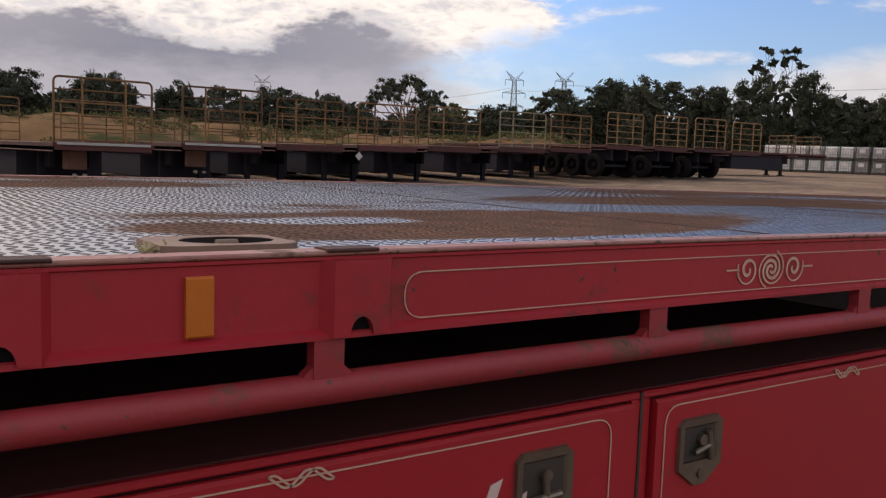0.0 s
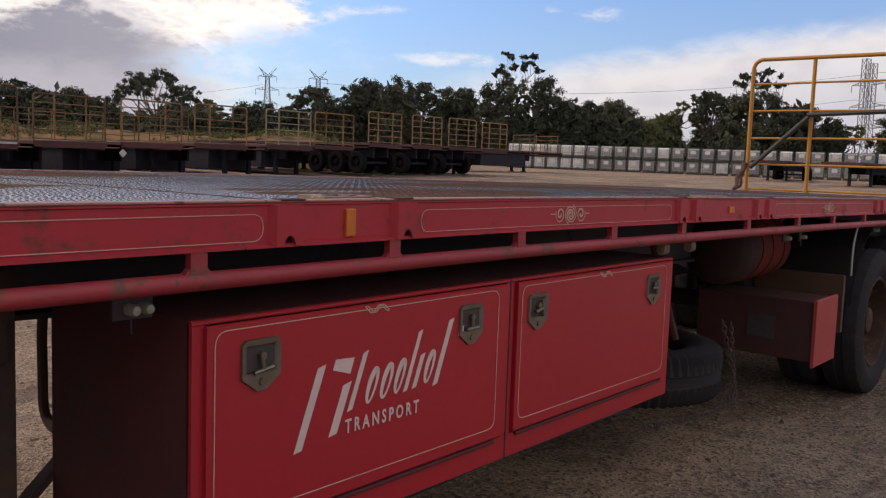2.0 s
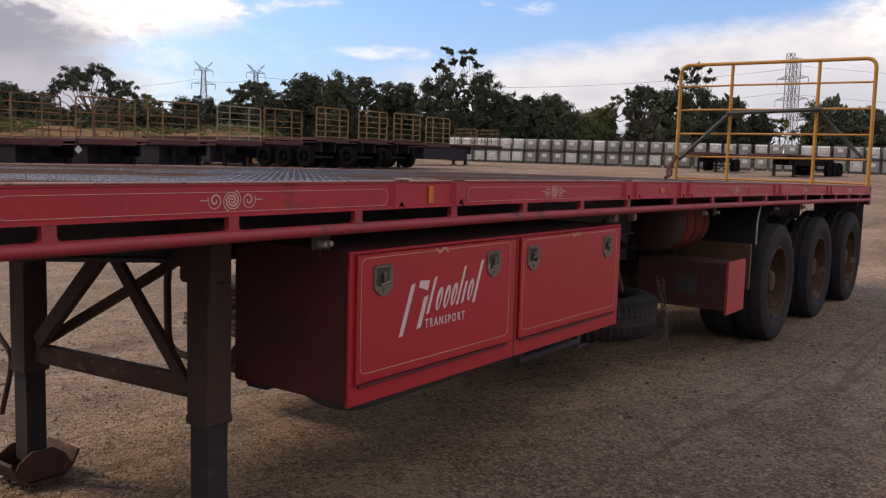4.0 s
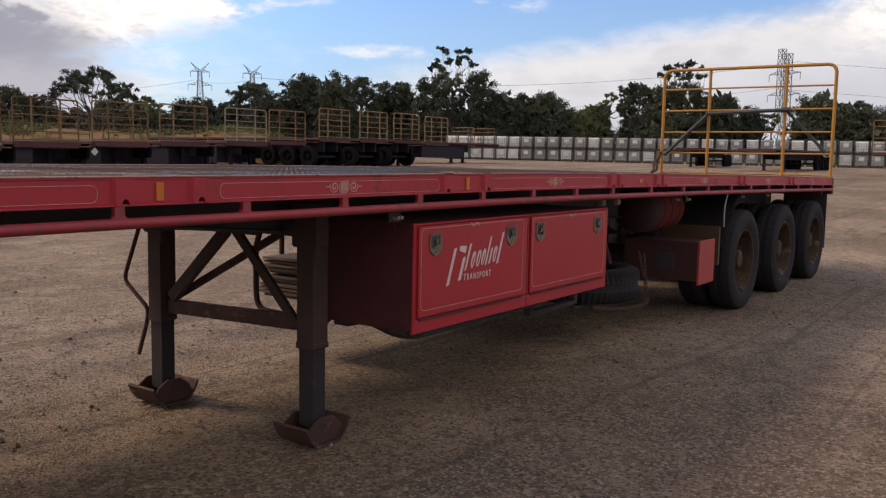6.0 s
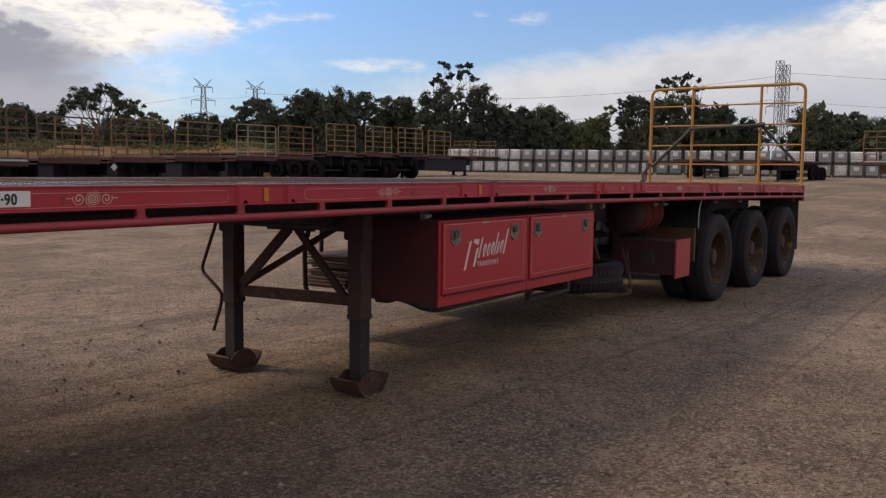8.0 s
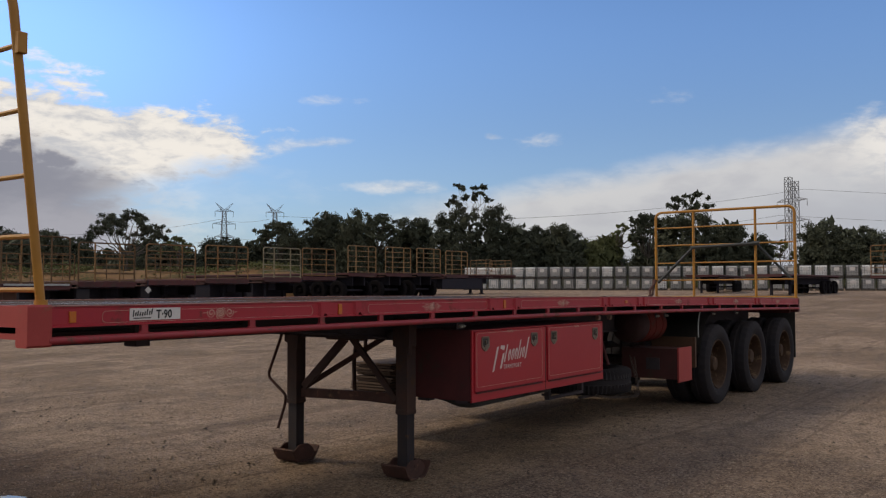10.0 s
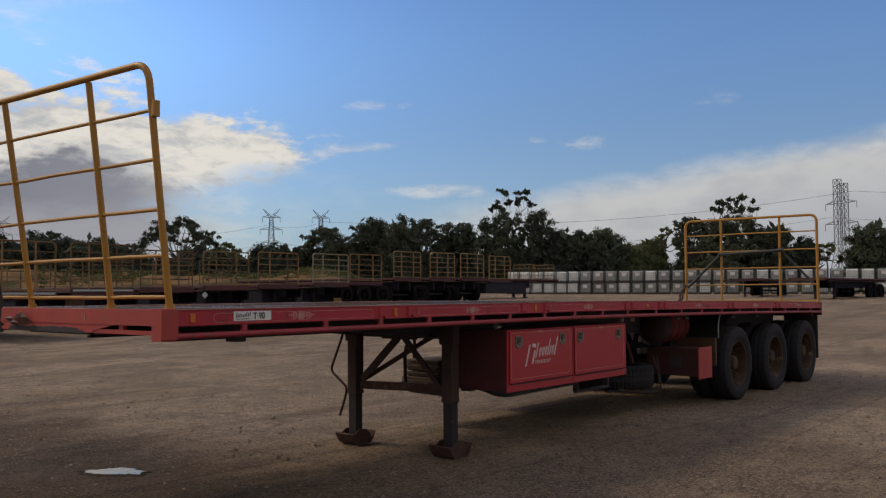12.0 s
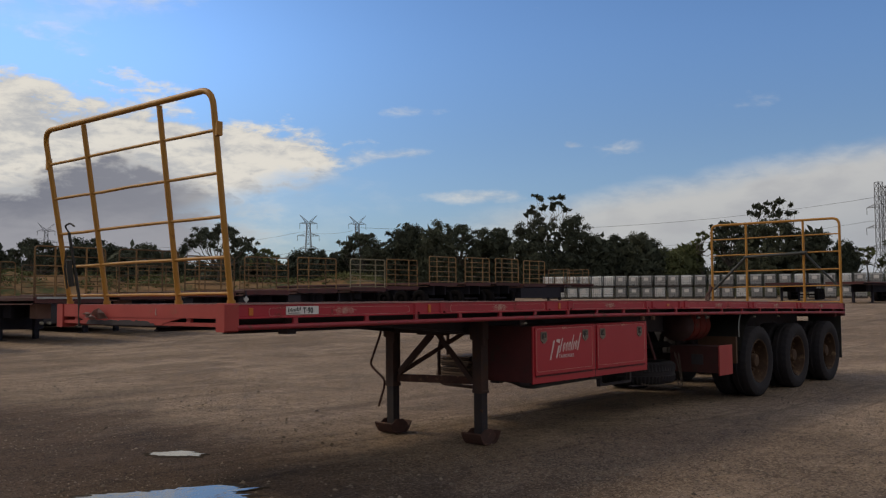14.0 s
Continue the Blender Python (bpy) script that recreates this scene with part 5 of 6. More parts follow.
# pipe cradle with a stack of thin boards behind the near leg
for x, ring in ((4.20, [(1.70, 1.12), (1.79, 0.90), (1.78, 0.48), (1.10, 0.46), (1.05, 1.10)]), (4.95, [(2.30, 1.12), (2.31, 0.445), (1.68, 0.445), (1.66, 1.10)]),
                (5.90, [(2.30, 1.12), (2.31, 0.445), (1.68, 0.445), (1.66, 1.10)])):
    bm = bmesh.new()
    tube(bm, rounded([(x, a, b) for a, b in ring], 0.10), 0.020, 8)
    part("pipe_cradle", bm, M["leg"], trailer, "bent pipe cradle")
random.seed(9)
for i in range(11):
    bm = bmesh.new()
    z = 0.466 + 0.028 * i
    o = random.uniform(-0.035, 0.035)
    box(bm, 4.72 + random.uniform(-0.05, 0.05), 6.2, 1.74 + o, 2.25 + o * 0.5, z, z + random.uniform(0.016, 0.022), 1, 0.004)
    tagged(part("board", bm, M["board"], None, "weathered brown dunnage board stacked in the cradle"), "", "board", "boards in the cradle")

# dark block added along the far side, standing for shade under the bed
bm = bmesh.new()
box(bm, 6.30, 8.55, 1.78, 2.40, 0.30, 1.20, 1, 0.012)
part("far_locker", bm, M["shaded_red"], trailer, "dark block added for the shade under the far side")

# ---- spare wheel, air tank, step box, mudguards
def tyre_mesh(r, rb, w, lug, every, seg):
    """Tyre across the y axis, its shoulders notched to the depth of a lug."""
    bm = bmesh.new()
    h = w / 2
    prof = [(rb, -h * 0.72), (rb + 0.02, -h * 0.86), (rb + 0.09, -h), (r - 0.10, -h), (r - 0.035, -h * 0.93), (r - 0.008, -h * 0.80), (r, -h * 0.62), (r, -h * 0.22), (r - 0.010, -h * 0.18), (r - 0.010, h * 0.18), (r, h * 0.22),
            (r, h * 0.62), (r - 0.008, h * 0.80), (r - 0.035, h * 0.93), (r - 0.10, h), (rb + 0.09, h), (rb + 0.02, h * 0.86), (rb, h * 0.72)]
    rows = []
    for i in range(seg):
        a = 2 * math.pi * i / seg
        cut = lug if i % every == 0 else 0.0
        rows.append([bm.verts.new((math.cos(a) * (q - (cut if abs(t) > h * 0.4 and q > r - 0.04 else 0)), t, math.sin(a) * (q - (cut if abs(t) > h * 0.4 and q > r - 0.04 else 0)))) for q, t in prof])
    k = len(prof)
    for i in range(seg):
        a, b = rows[i], rows[(i + 1) % seg]
        for j in range(k):
            bm.faces.new((a[j], b[j], b[(j + 1) % k], a[(j + 1) % k]))
    bmesh.ops.recalc_face_normals(bm, faces=bm.faces)
    me = bpy.data.meshes.new("tyre")
    bm.to_mesh(me)
    bm.free()
    finish(me, M["rubber"], 35)
    return me


def rim_mesh(rb):
    bm = bmesh.new()
    lathe(bm, [(rb + 0.012, -0.105), (rb + 0.004, -0.118), (rb - 0.012, -0.112), (rb - 0.022, -0.085), (rb - 0.030, -0.02), (rb - 0.040, 0.060), (rb - 0.075, 0.080), (0.185, 0.066), (0.165, 0.035), (0.105, 0.030), (0.10, -0.05), (0.085, -0.07), (0.0, -0.075)], (0, 0, 0), 40, "y", caps=False)
    for k in range(10):
        a = 2 * math.pi * k / 10
        c, s = math.cos(a) * 0.135, math.sin(a) * 0.135
        tube(bm, [(c, 0.034, s), (c, -0.010, s)], 0.015, 6)
    bmesh.ops.recalc_face_normals(bm, faces=bm.faces)
    me = bpy.data.meshes.new("wheel")
    bm.to_mesh(me)
    bm.free()
    finish(me, M["rim"], 35)
    return me


def hole_mesh():
    bm = bmesh.new()
    tube(bm, [(0.214, 0.064, 0), (0.214, 0.080, 0)], 0.019, 8)
    me = bpy.data.meshes.new("hand_hole")
    bm.to_mesh(me)
    bm.free()
    finish(me, M["hollow"], 0)
    return me


TYRE, SPARE_TYRE, RIM, HOLE = tyre_mesh(0.520, 0.315, 0.275, 0.013, 3, 90), tyre_mesh(0.520, 0.315, 0.285, 0.026, 2, 128), rim_mesh(0.315), hole_mesh()


def wheel(x, y, z, out, parent, turn=0.0):
    """Rim with its tyre; out is -1 when its face looks to -y."""
    rim = new("wheel", RIM)
    rim.parent, rim.location = parent, Vector((x, y, z)) - ORG[parent]
    rim.rotation_euler = (0, turn, 0) if out < 0 else (0, turn, math.pi)
    ORG[rim] = Vector((x, y, z))
    tagged(rim, "dusty rusted steel truck wheel")
    o = new("tyre", TYRE)
    o.parent = rim
    tagged(o, "dusty worn black truck tyre")
    for k in range(10):
        o = new("hand_hole", HOLE)
        o.parent = rim
        o.rotation_euler = (0, 2 * math.pi * (k + 0.5) / 10, 0)
    return rim


AXLES = [9.38, 10.93, 12.46]
for i, x in enumerate(AXLES):
    for yo, out in ((0.148, -1), (0.458, -1), (2.042, 1), (2.352, 1)):
        wheel(x, yo, 0.520, out, trailer, 0.7 * i + yo)
    bm = bmesh.new()
    tube(bm, [(x, 0.25, 0.525), (x, 2.25, 0.525)], 0.065, 12)
    part("axle", bm, M["chassis"], trailer)
    for y in (0.78, 1.72):
        bm = bmesh.new()
        for k in range(6):
            box(bm, x - 0.55 + 0.05 * k, x + 0.55 - 0.05 * k, y - 0.04, y + 0.04, 0.66 + 0.016 * k + 0.0, 0.674 + 0.016 * k, 4)
        part("leaf_spring", bm, M["chassis"], trailer)
        bm = bmesh.new()
        box(bm, x - 0.75, x - 0.60, y - 0.06, y + 0.06, 0.62, 1.05, 1, 0.02)
        part("spring_hanger", bm, M["chassis"], trailer)

# spare wheel lying flat in its carrier
spare = new("spare_wheel", RIM)
spare.parent, spare.location = trailer, Vector((6.91, 0.72, 0.495)) - ORG[trailer]
spare.rotation_euler = (radians(90), 0, 0)
ORG[spare] = Vector((6.91, 0.72, 0.495))
tagged(spare, "spare truck wheel lying flat in its carrier")
o = new("tyre", SPARE_TYRE)
o.parent = spare
for dy in (0.50, 0.95):
    bm = bmesh.new()
    box(bm, 6.38, 7.44, dy - 0.03, dy + 0.03, 0.336, 0.358, 1, 0.005)
    part("carrier_rail", bm, M["chassis"], trailer, "dark steel spare wheel carrier")


def chain(pts, size, name, label):
    """Oval links, each turned a quarter from the last."""
    pts = [Vector(p) for p in pts]
    bm = bmesh.new()
    acc, i = 0.0, 0
    step = size * 1.45
    line = []
    for p, q in zip(pts, pts[1:]):
        n = max(1, int((q - p).length / 0.004))
        line += [p.lerp(q, k / n) for k in range(n)]
    last = None
    count = 0
    for a, b in zip(line, line[1:]):
        if last is None or (a - last).length >= step:
            d = (b - a).normalized()
            s = d.orthogonal().normalized() if abs(d.z) > 0.9 else d.cross(Vector((0, 0, 1))).normalized()
            if count % 2:
                s = d.cross(s)
            ring = [a + d * (math.cos(t) * size) + s * (math.sin(t) * size * 0.55) for t in [2 * math.pi * k / 10 for k in range(11)]]
            tube(bm, ring, size * 0.2, 5, caps=False)
            last = a
            count += 1
    part(name, bm, M["chain"], trailer, label)


drape = [(7.15, 0.27, 0.74), (7.18, 0.25, 0.62), (7.23, 0.23, 0.44), (7.17, 0.20, 0.33)] + [(7.10 - 0.98 * t, 0.19, 0.315 + 0.10 * t - 0.02 * math.sin(3.1 * t)) for t in [i / 12 for i in range(13)]]
chain(drape, 0.021, "carrier_chain", "hanging rusty chain round the spare wheel")
chain([(7.24, 0.26, 0.72), (7.26, 0.24, 0.50), (7.22, 0.20, 0.33), (7.10, 0.18, 0.31), (7.06, 0.20, 0.42)], 0.019, "carrier_chain", "hanging rusty chain loop")
bm = bmesh.new()
tube(bm, [(6.85, 0.55, 1.15), (6.90, 0.42, 0.66)], 0.02, 7)
part("carrier_stay", bm, M["dark_red"], trailer)

bm = bmesh.new()
lathe(bm, [(0.215, -0.20), (0.215, 0.34), (0.18, 0.38), (0.0, 0.40)], (8.17, 0.60, 1.075), 32, "x")
tank = part("air_tank", bm, M["tank_red"], trailer, "grimy red cylindrical tank slung under the bed")
# shaded end of the tank, its darkness painted in
bm = bmesh.new()
lathe(bm, [(0.0, -0.46), (0.10, -0.45), (0.17, -0.42), (0.205, -0.385), (0.217, -0.34), (0.217, -0.20)], (8.17, 0.60, 1.075), 32, "x")
part("tank_end", bm, M["shaded_red"], tank, "domed tank end, coloured dark for shade")
for x in (8.02, 8.20, 8.40):
    bm = bmesh.new()
    lathe(bm, [(0.215, -0.018), (0.222, -0.018), (0.222, 0.018), (0.215, 0.018)], (x, 0.60, 1.075), 32, "x", close=True)
    part("tank_band", bm, M["tank_red"], tank)

bm = bmesh.new()
box(bm, 8.06, 8.46, 0.076, 0.80, 0.42, 0.785, 1, 0.010)
part("step_box", bm, M["brown_red"], trailer, "grimy red equipment box, darkened for shade")
bm = bmesh.new()
box(bm, 8.048, 8.059, 0.30, 0.47, 0.53, 0.67, 1, 0.004)
part("step_tread", bm, M["chassis"], trailer, "dark foothold let into the box side")
bm = bmesh.new()
box(bm, 8.05, 8.47, 0.055, 0.075, 0.385, 0.800, 1, 0.006)
part("guard_plate", bm, M["faded_red"], trailer, "clean flat red guard plate")
bm = bmesh.new()
box(bm, 8.66, 8.70, 0.08, 0.66, 0.52, 0.90, 1, 0.008)
part("mudflap", bm, M["tan_flap"], trailer, "dusty brown front mudguard sheet")
bm = bmesh.new()
ys = (0.06, 0.68)
rows = []
for i in range(13):
    a = radians(172 - 72 * i / 12)
    rows.append([bm.verts.new((9.45 + 0.68 * math.cos(a), y, 0.60 + 0.64 * math.sin(a))) for y in ys])
for a, b in zip(rows, rows[1:]):
    bm.faces.new((a[0], a[1], b[1], b[0]))
bmesh.ops.solidify(bm, geom=bm.faces[:], thickness=0.008)
part("mudguard", bm, M["flap"], trailer, "dark curved mudguard over the first axle")
bm = bmesh.new()
tube(bm, rounded([(8.70, 0.05, 0.90), (8.69, 0.05, 1.06), (8.74, 0.05, 1.20), (8.86, 0.05, 1.26)], 0.10), 0.007, 6)
part("mudguard_trim", bm, M["galv"], trailer, "bare metal mudguard edge")
for y in (0.06, 1.86):
    bm = bmesh.new()
    box(bm, 13.19, 13.205, y, y + 0.58, 0.36, 1.20, 3, 0.004)
    part("mudflap", bm, M["flap"], trailer, "black rubber rear mudflap")
bm = bmesh.new()
box(bm, 13.0, 13.10, 0.10, 2.40, 1.10, 1.22, 1, 0.01)
part("tail_light_bar", bm, M["dark_red"], trailer)


# ---------------------------------------------------------------- parked trailers beyond
def parked_trailer(tall, mat, label, front=0.05, second=12.34, plain=False, kit=False):
    """Flatbed along local +x from its nose at 0; bed 1.42 m high, 2.45 m wide."""
    t = thing("parked_trailer", (0, 0, 0), label, "trailer", "trailers parked in the yard")
    n, w, h = 12.4, 1.225, 1.42
    for y in (-w, w - 0.06):
        bm = bmesh.new()
        box(bm, 0, n, y, y + 0.06, h - 0.11, h, 1, 0.01)
        part("side_beam", bm, M["parked_red"], t)
        bm = bmesh.new()
        tube(bm, [(0.1, y + 0.03, h - 0.21), (n - 0.1, y + 0.03, h - 0.21)], 0.02, 6)
        part("tie_rail", bm, M["parked_red"], t)
    for x in (0, n - 0.08):
        bm = bmesh.new()
        box(bm, x, x + 0.08, -w + 0.06, w - 0.06, h - 0.18, h, 1, 0.01)
        part("end_beam", bm, M["parked_red"], t)
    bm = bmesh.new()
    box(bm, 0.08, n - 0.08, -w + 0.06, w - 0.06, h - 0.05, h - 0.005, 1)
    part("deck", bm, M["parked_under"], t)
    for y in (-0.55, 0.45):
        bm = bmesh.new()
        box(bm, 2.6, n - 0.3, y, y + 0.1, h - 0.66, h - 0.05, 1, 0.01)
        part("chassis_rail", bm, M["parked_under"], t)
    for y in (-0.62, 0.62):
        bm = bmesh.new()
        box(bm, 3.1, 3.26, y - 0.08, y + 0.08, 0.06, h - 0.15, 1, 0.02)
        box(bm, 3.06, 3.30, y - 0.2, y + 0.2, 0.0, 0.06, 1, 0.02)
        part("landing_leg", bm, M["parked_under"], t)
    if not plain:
        # wide dark box added to fill the gap below the bed with shade
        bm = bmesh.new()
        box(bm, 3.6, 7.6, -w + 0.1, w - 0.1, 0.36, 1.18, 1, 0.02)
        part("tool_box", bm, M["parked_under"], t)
    if kit:                              # fittings about the nose: a bright coaming, a tan locker, lamps
        bm = bmesh.new()
        box(bm, -0.035, -0.005, -w + 0.1, w - 0.1, h - 0.05, h + 0.012, 1, 0.008)
        part("nose_coaming", bm, M["galv"], t, "bare bright metal strip")
        bm = bmesh.new()
        box(bm, 0.9, 1.3, 0.15, 0.62, h - 0.66, h - 0.20, 1, 0.015)
        part("locker", bm, M["tan_box"], t, "dusty tan locker")
        for y in (0.2, 0.45):
            bm = bmesh.new()
            lathe(bm, [(0.0, 0.0), (0.045, 0.0), (0.05, 0.03), (0.05, 0.10), (0.0, 0.10)], (0.86, y, h - 0.80), 10, "x")
            part("lamp", bm, M["lens"], t, "small dull lamp")
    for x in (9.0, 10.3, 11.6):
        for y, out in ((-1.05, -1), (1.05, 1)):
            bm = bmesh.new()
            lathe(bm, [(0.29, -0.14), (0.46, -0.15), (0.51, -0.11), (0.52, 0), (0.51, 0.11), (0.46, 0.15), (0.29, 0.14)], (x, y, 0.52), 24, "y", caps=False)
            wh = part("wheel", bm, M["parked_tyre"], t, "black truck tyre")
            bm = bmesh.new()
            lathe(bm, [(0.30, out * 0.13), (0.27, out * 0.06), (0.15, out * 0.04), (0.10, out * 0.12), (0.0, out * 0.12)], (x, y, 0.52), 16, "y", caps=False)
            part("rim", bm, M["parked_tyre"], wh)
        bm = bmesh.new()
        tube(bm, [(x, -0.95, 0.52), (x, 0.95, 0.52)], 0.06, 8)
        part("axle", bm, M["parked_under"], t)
    for x, mat in [(x, m) for x, m in ((front, mat), (second, M["old_yellow"])) if tall and x is not None]:
        bm = bmesh.new()
        r = 0.028
        tube(bm, rounded([(x, -w + 0.05, h), (x, -w + 0.05, h + tall), (x, w - 0.05, h + tall), (x, w - 0.05, h)], 0.14, 5), r, 7)
        g = part("gate", bm, mat, t, "weathered tubular end gate")
        for y in (-0.52, 0.52):
            bm = bmesh.new()
            tube(bm, [(x, y, h), (x, y, h + tall)], r, 6)
            part("upright", bm, mat, g)
        k = 5 if tall > 1.3 else 4
        for i in range(k):
            bm = bmesh.new()
            z = h + 0.06 + (tall - 0.06) * i / k
            tube(bm, [(x, -w + 0.05, z), (x, w - 0.05, z)], 0.018, 6)
            part("rung", bm, mat, g)
    return t


def put(ob, x, y, turn, first=False):
    m = pose(x, y, rise(x, y) - 0.01, 0, 0, turn)
    if first:
        ob.matrix_basis = m
        return ob
    return copy_thing(ob, m)


tall_one = parked_trailer(1.55, M["old_yellow"], "dull red parked flatbed trailer with weathered yellow end gates", kit=True)
low_one = parked_trailer(1.35, M["cream"], "dull red parked flatbed trailer with a chipped cream end gate")
mid_one = parked_trailer(1.38, M["old_yellow"], "dull red parked flatbed trailer with low weathered yellow gates")
end_one = parked_trailer(1.42, M["worn_yellow"], "dull red parked flatbed trailer with one bright yellow gate", second=None)
tail_one = parked_trailer(1.42, M["worn_yellow"], "dull red parked flatbed trailer with a bright yellow tail gate", front=12.34, second=None)
bare_one = parked_trailer(1.15, M["old_yellow"], "dull red parked flatbed trailer with its weathered gates set back", front=2.6, second=0.5)
put(tall_one, 9.3, 21.6, 95, True)
for x, y, a in ((12.9, 23.2, 93), (5.4, 20.6, 96), (1.6, 19.8, 96)):
    put(tall_one, x, y, a)
put(mid_one, 16.2, 24.4, 94, True)
for x, y, a in ((19.3, 24.9, 93), (22.3, 25.2, 93), (29.6, 27.0, 91)):
    put(mid_one, x, y, a)
put(tail_one, 32.2, 39.4, 273, True)
put(tail_one, 35.2, 39.4, 273)
put(tail_one, 38.2, 39.4, 272)
put(end_one, 41.4, 27.0, 92, True)
put(low_one, 25.8, 25.6, 92, True)
put(bare_one, 57.0, 33.5, 168, True)
plain_one = parked_trailer(0, M["old_yellow"], "faded red parked flatbed trailer with no gates", plain=True)
put(plain_one, 56.7, 13.4, -3.5, True)
put(plain_one, 62.5, 19.6, 10)
put(tall_one, 49.3, 4.5, -12)

placard = thing("warning_placard", (18.12, 24.76, 1.3), "white diamond placard hung from the nose of a parked trailer", "sign")
bm = bmesh.new()
flat(bm, [(18.12, 1.36), (18.26, 1.50), (18.12, 1.64), (17.98, 1.50)], 24.76, 0.006)
bm.faces.new([bm.verts.new((18.12 + a, 24.766, 1.50 + b)) for a, b in ((0, -0.14), (-0.14, 0), (0, 0.14), (0.14, 0))])
part("plate", bm, M["tote"], placard, "dull white diamond plate", smooth=0)
bm = bmesh.new()
box(bm, 18.10, 18.14, 24.768, 24.80, 1.60, 1.86, 1, 0.002)
part("hanger", bm, M["parked_under"], placard)

# ---------------------------------------------------------------- stacked liquid totes
def tote(mat, label):
    t = thing("liquid_tote", (0, 0, 0), label, "tank", "stacked liquid totes")
    w, d, h = 0.53, 0.50, 1.14
    bm = bmesh.new()
    for y in (-d, -0.06, d - 0.12):
        box(bm, -w, w, y, y + 0.12, 0.0, 0.10, 1, 0.005)
    box(bm, -w, w, -d, d, 0.10, 0.14, 1, 0.004)
    part("pallet", bm, M["pallet"], t)
    bm = bmesh.new()
    box(bm, -w + 0.07, w - 0.07, -d + 0.05, d - 0.05, 0.145, h - 0.05, 1, 0.09)
    part("tank", bm, mat, t, "white plastic tank")
    bm = bmesh.new()
    lathe(bm, [(0.0, 0.0), (0.11, 0.0), (0.11, 0.04), (0.0, 0.04)], (0, 0, h - 0.035), 12, "z")
    part("cap", bm, M["chassis"], t)
    bm = bmesh.new()
    for k in range(6):
        x = -w + 0.01 + (2 * w - 0.02) * k / 5
        e = 0.022 if k in (0, 5) else 0.008
        for y in (-d + 0.008, d - 0.008):
            box(bm, x - e, x + e, y - 0.008, y + 0.008, 0.14, h, 1)
    for k in range(5):
        z = 0.2 + (h - 0.22) * k / 4
        for y in (-d + 0.004, d - 0.004):
            box(bm, -w, w, y - 0.008, y + 0.008, z - 0.01, z + 0.01, 1)
        for x in (-w, w - 0.016):
            box(bm, x, x + 0.016, -d, d, z - 0.01, z + 0.01, 1)
    part("cage", bm, M["cage"], t, "galvanised tube cage")
    bm = bmesh.new()
    box(bm, -0.22, 0.20, -d - 0.010, -d + 0.002, 0.62, 0.92, 1, 0.002)
    part("label_plate", bm, M["white"], t)
    bm = bmesh.new()
    tube(bm, [(0, -d - 0.02, 0.20), (0, -d + 0.06, 0.20)], 0.05, 8)
    part("valve", bm, M["chassis"], t)
    return t


old_tote = tote(M["tote"], "greyish white caged liquid tote in a two-high stack")
new_tote = tote(M["tote_new"], "bright white caged liquid tote in a two-high stack")
random.seed(21)
A, B = Vector((71.5, 47.5)), Vector((83.5, 9.0))
dirn = (B - A).normalized()
turn = math.degrees(math.atan2(dirn.y, dirn.x))
used = set()
for i in range(int((B - A).length / 1.26)):
    p = A + dirn * (1.26 * i + 0.6)
    for lv in range(2):
        src = new_tote if i < 6 or random.random() < 0.12 else old_tote
        z = rise(p.x, p.y) - 0.01 + 1.145 * lv
        m = pose(p.x + random.uniform(-0.05, 0.05), p.y + random.uniform(-0.05, 0.05), z, 0, 0, turn + random.uniform(-2, 2) + 180 * 0)
        if src not in used:
            src.matrix_basis = m
            used.add(src)
        else:
            copy_thing(src, m)


# ---------------------------------------------------------------- spoil mound
def mound_z(b, d):
    """Height of the mound at a bearing in degrees and a distance from the yard's middle."""
    x, y = 2.6 + d * math.cos(radians(b)), -1.5 + d * math.sin(radians(b))
    k = math.sin(math.pi * min(max((d - 54) / 15, 0), 1)) ** 0.8 * smoothstep(b, 41, 49) * smoothstep(90 - b, 0, 3.6)
    hgt = 2.3 + 0.9 * noise.noise((x * 0.09, y * 0.09, 2)) + 0.45 * noise.noise((x * 0.35, y * 0.35, 5))
    return x, y, rise(x, y) - 0.15 + max(0, hgt) * k + 0.16 * noise.noise((x * 1.3, y * 1.3, 1)) * k


def make_mound():
    bm = bmesh.new()
    nb, nd = 170, 24
    rows = [[bm.verts.new(mound_z(41 + 49 * i / nb, 54 + 15 * j / nd)) for j in range(nd + 1)] for i in range(nb + 1)]
    for a, b in zip(rows, rows[1:]):
        for j in range(nd):
            bm.faces.new((a[j], a[j + 1], b[j + 1], b[j]))
    bmesh.ops.recalc_face_normals(bm, faces=bm.faces)
    ob = part("spoil_mound", bm, M["sand"], None, "long sandy spoil mound patched with grass and scrub", smooth=180)
    tagged(ob, "", "earth mound", "", "structure")


make_mound()


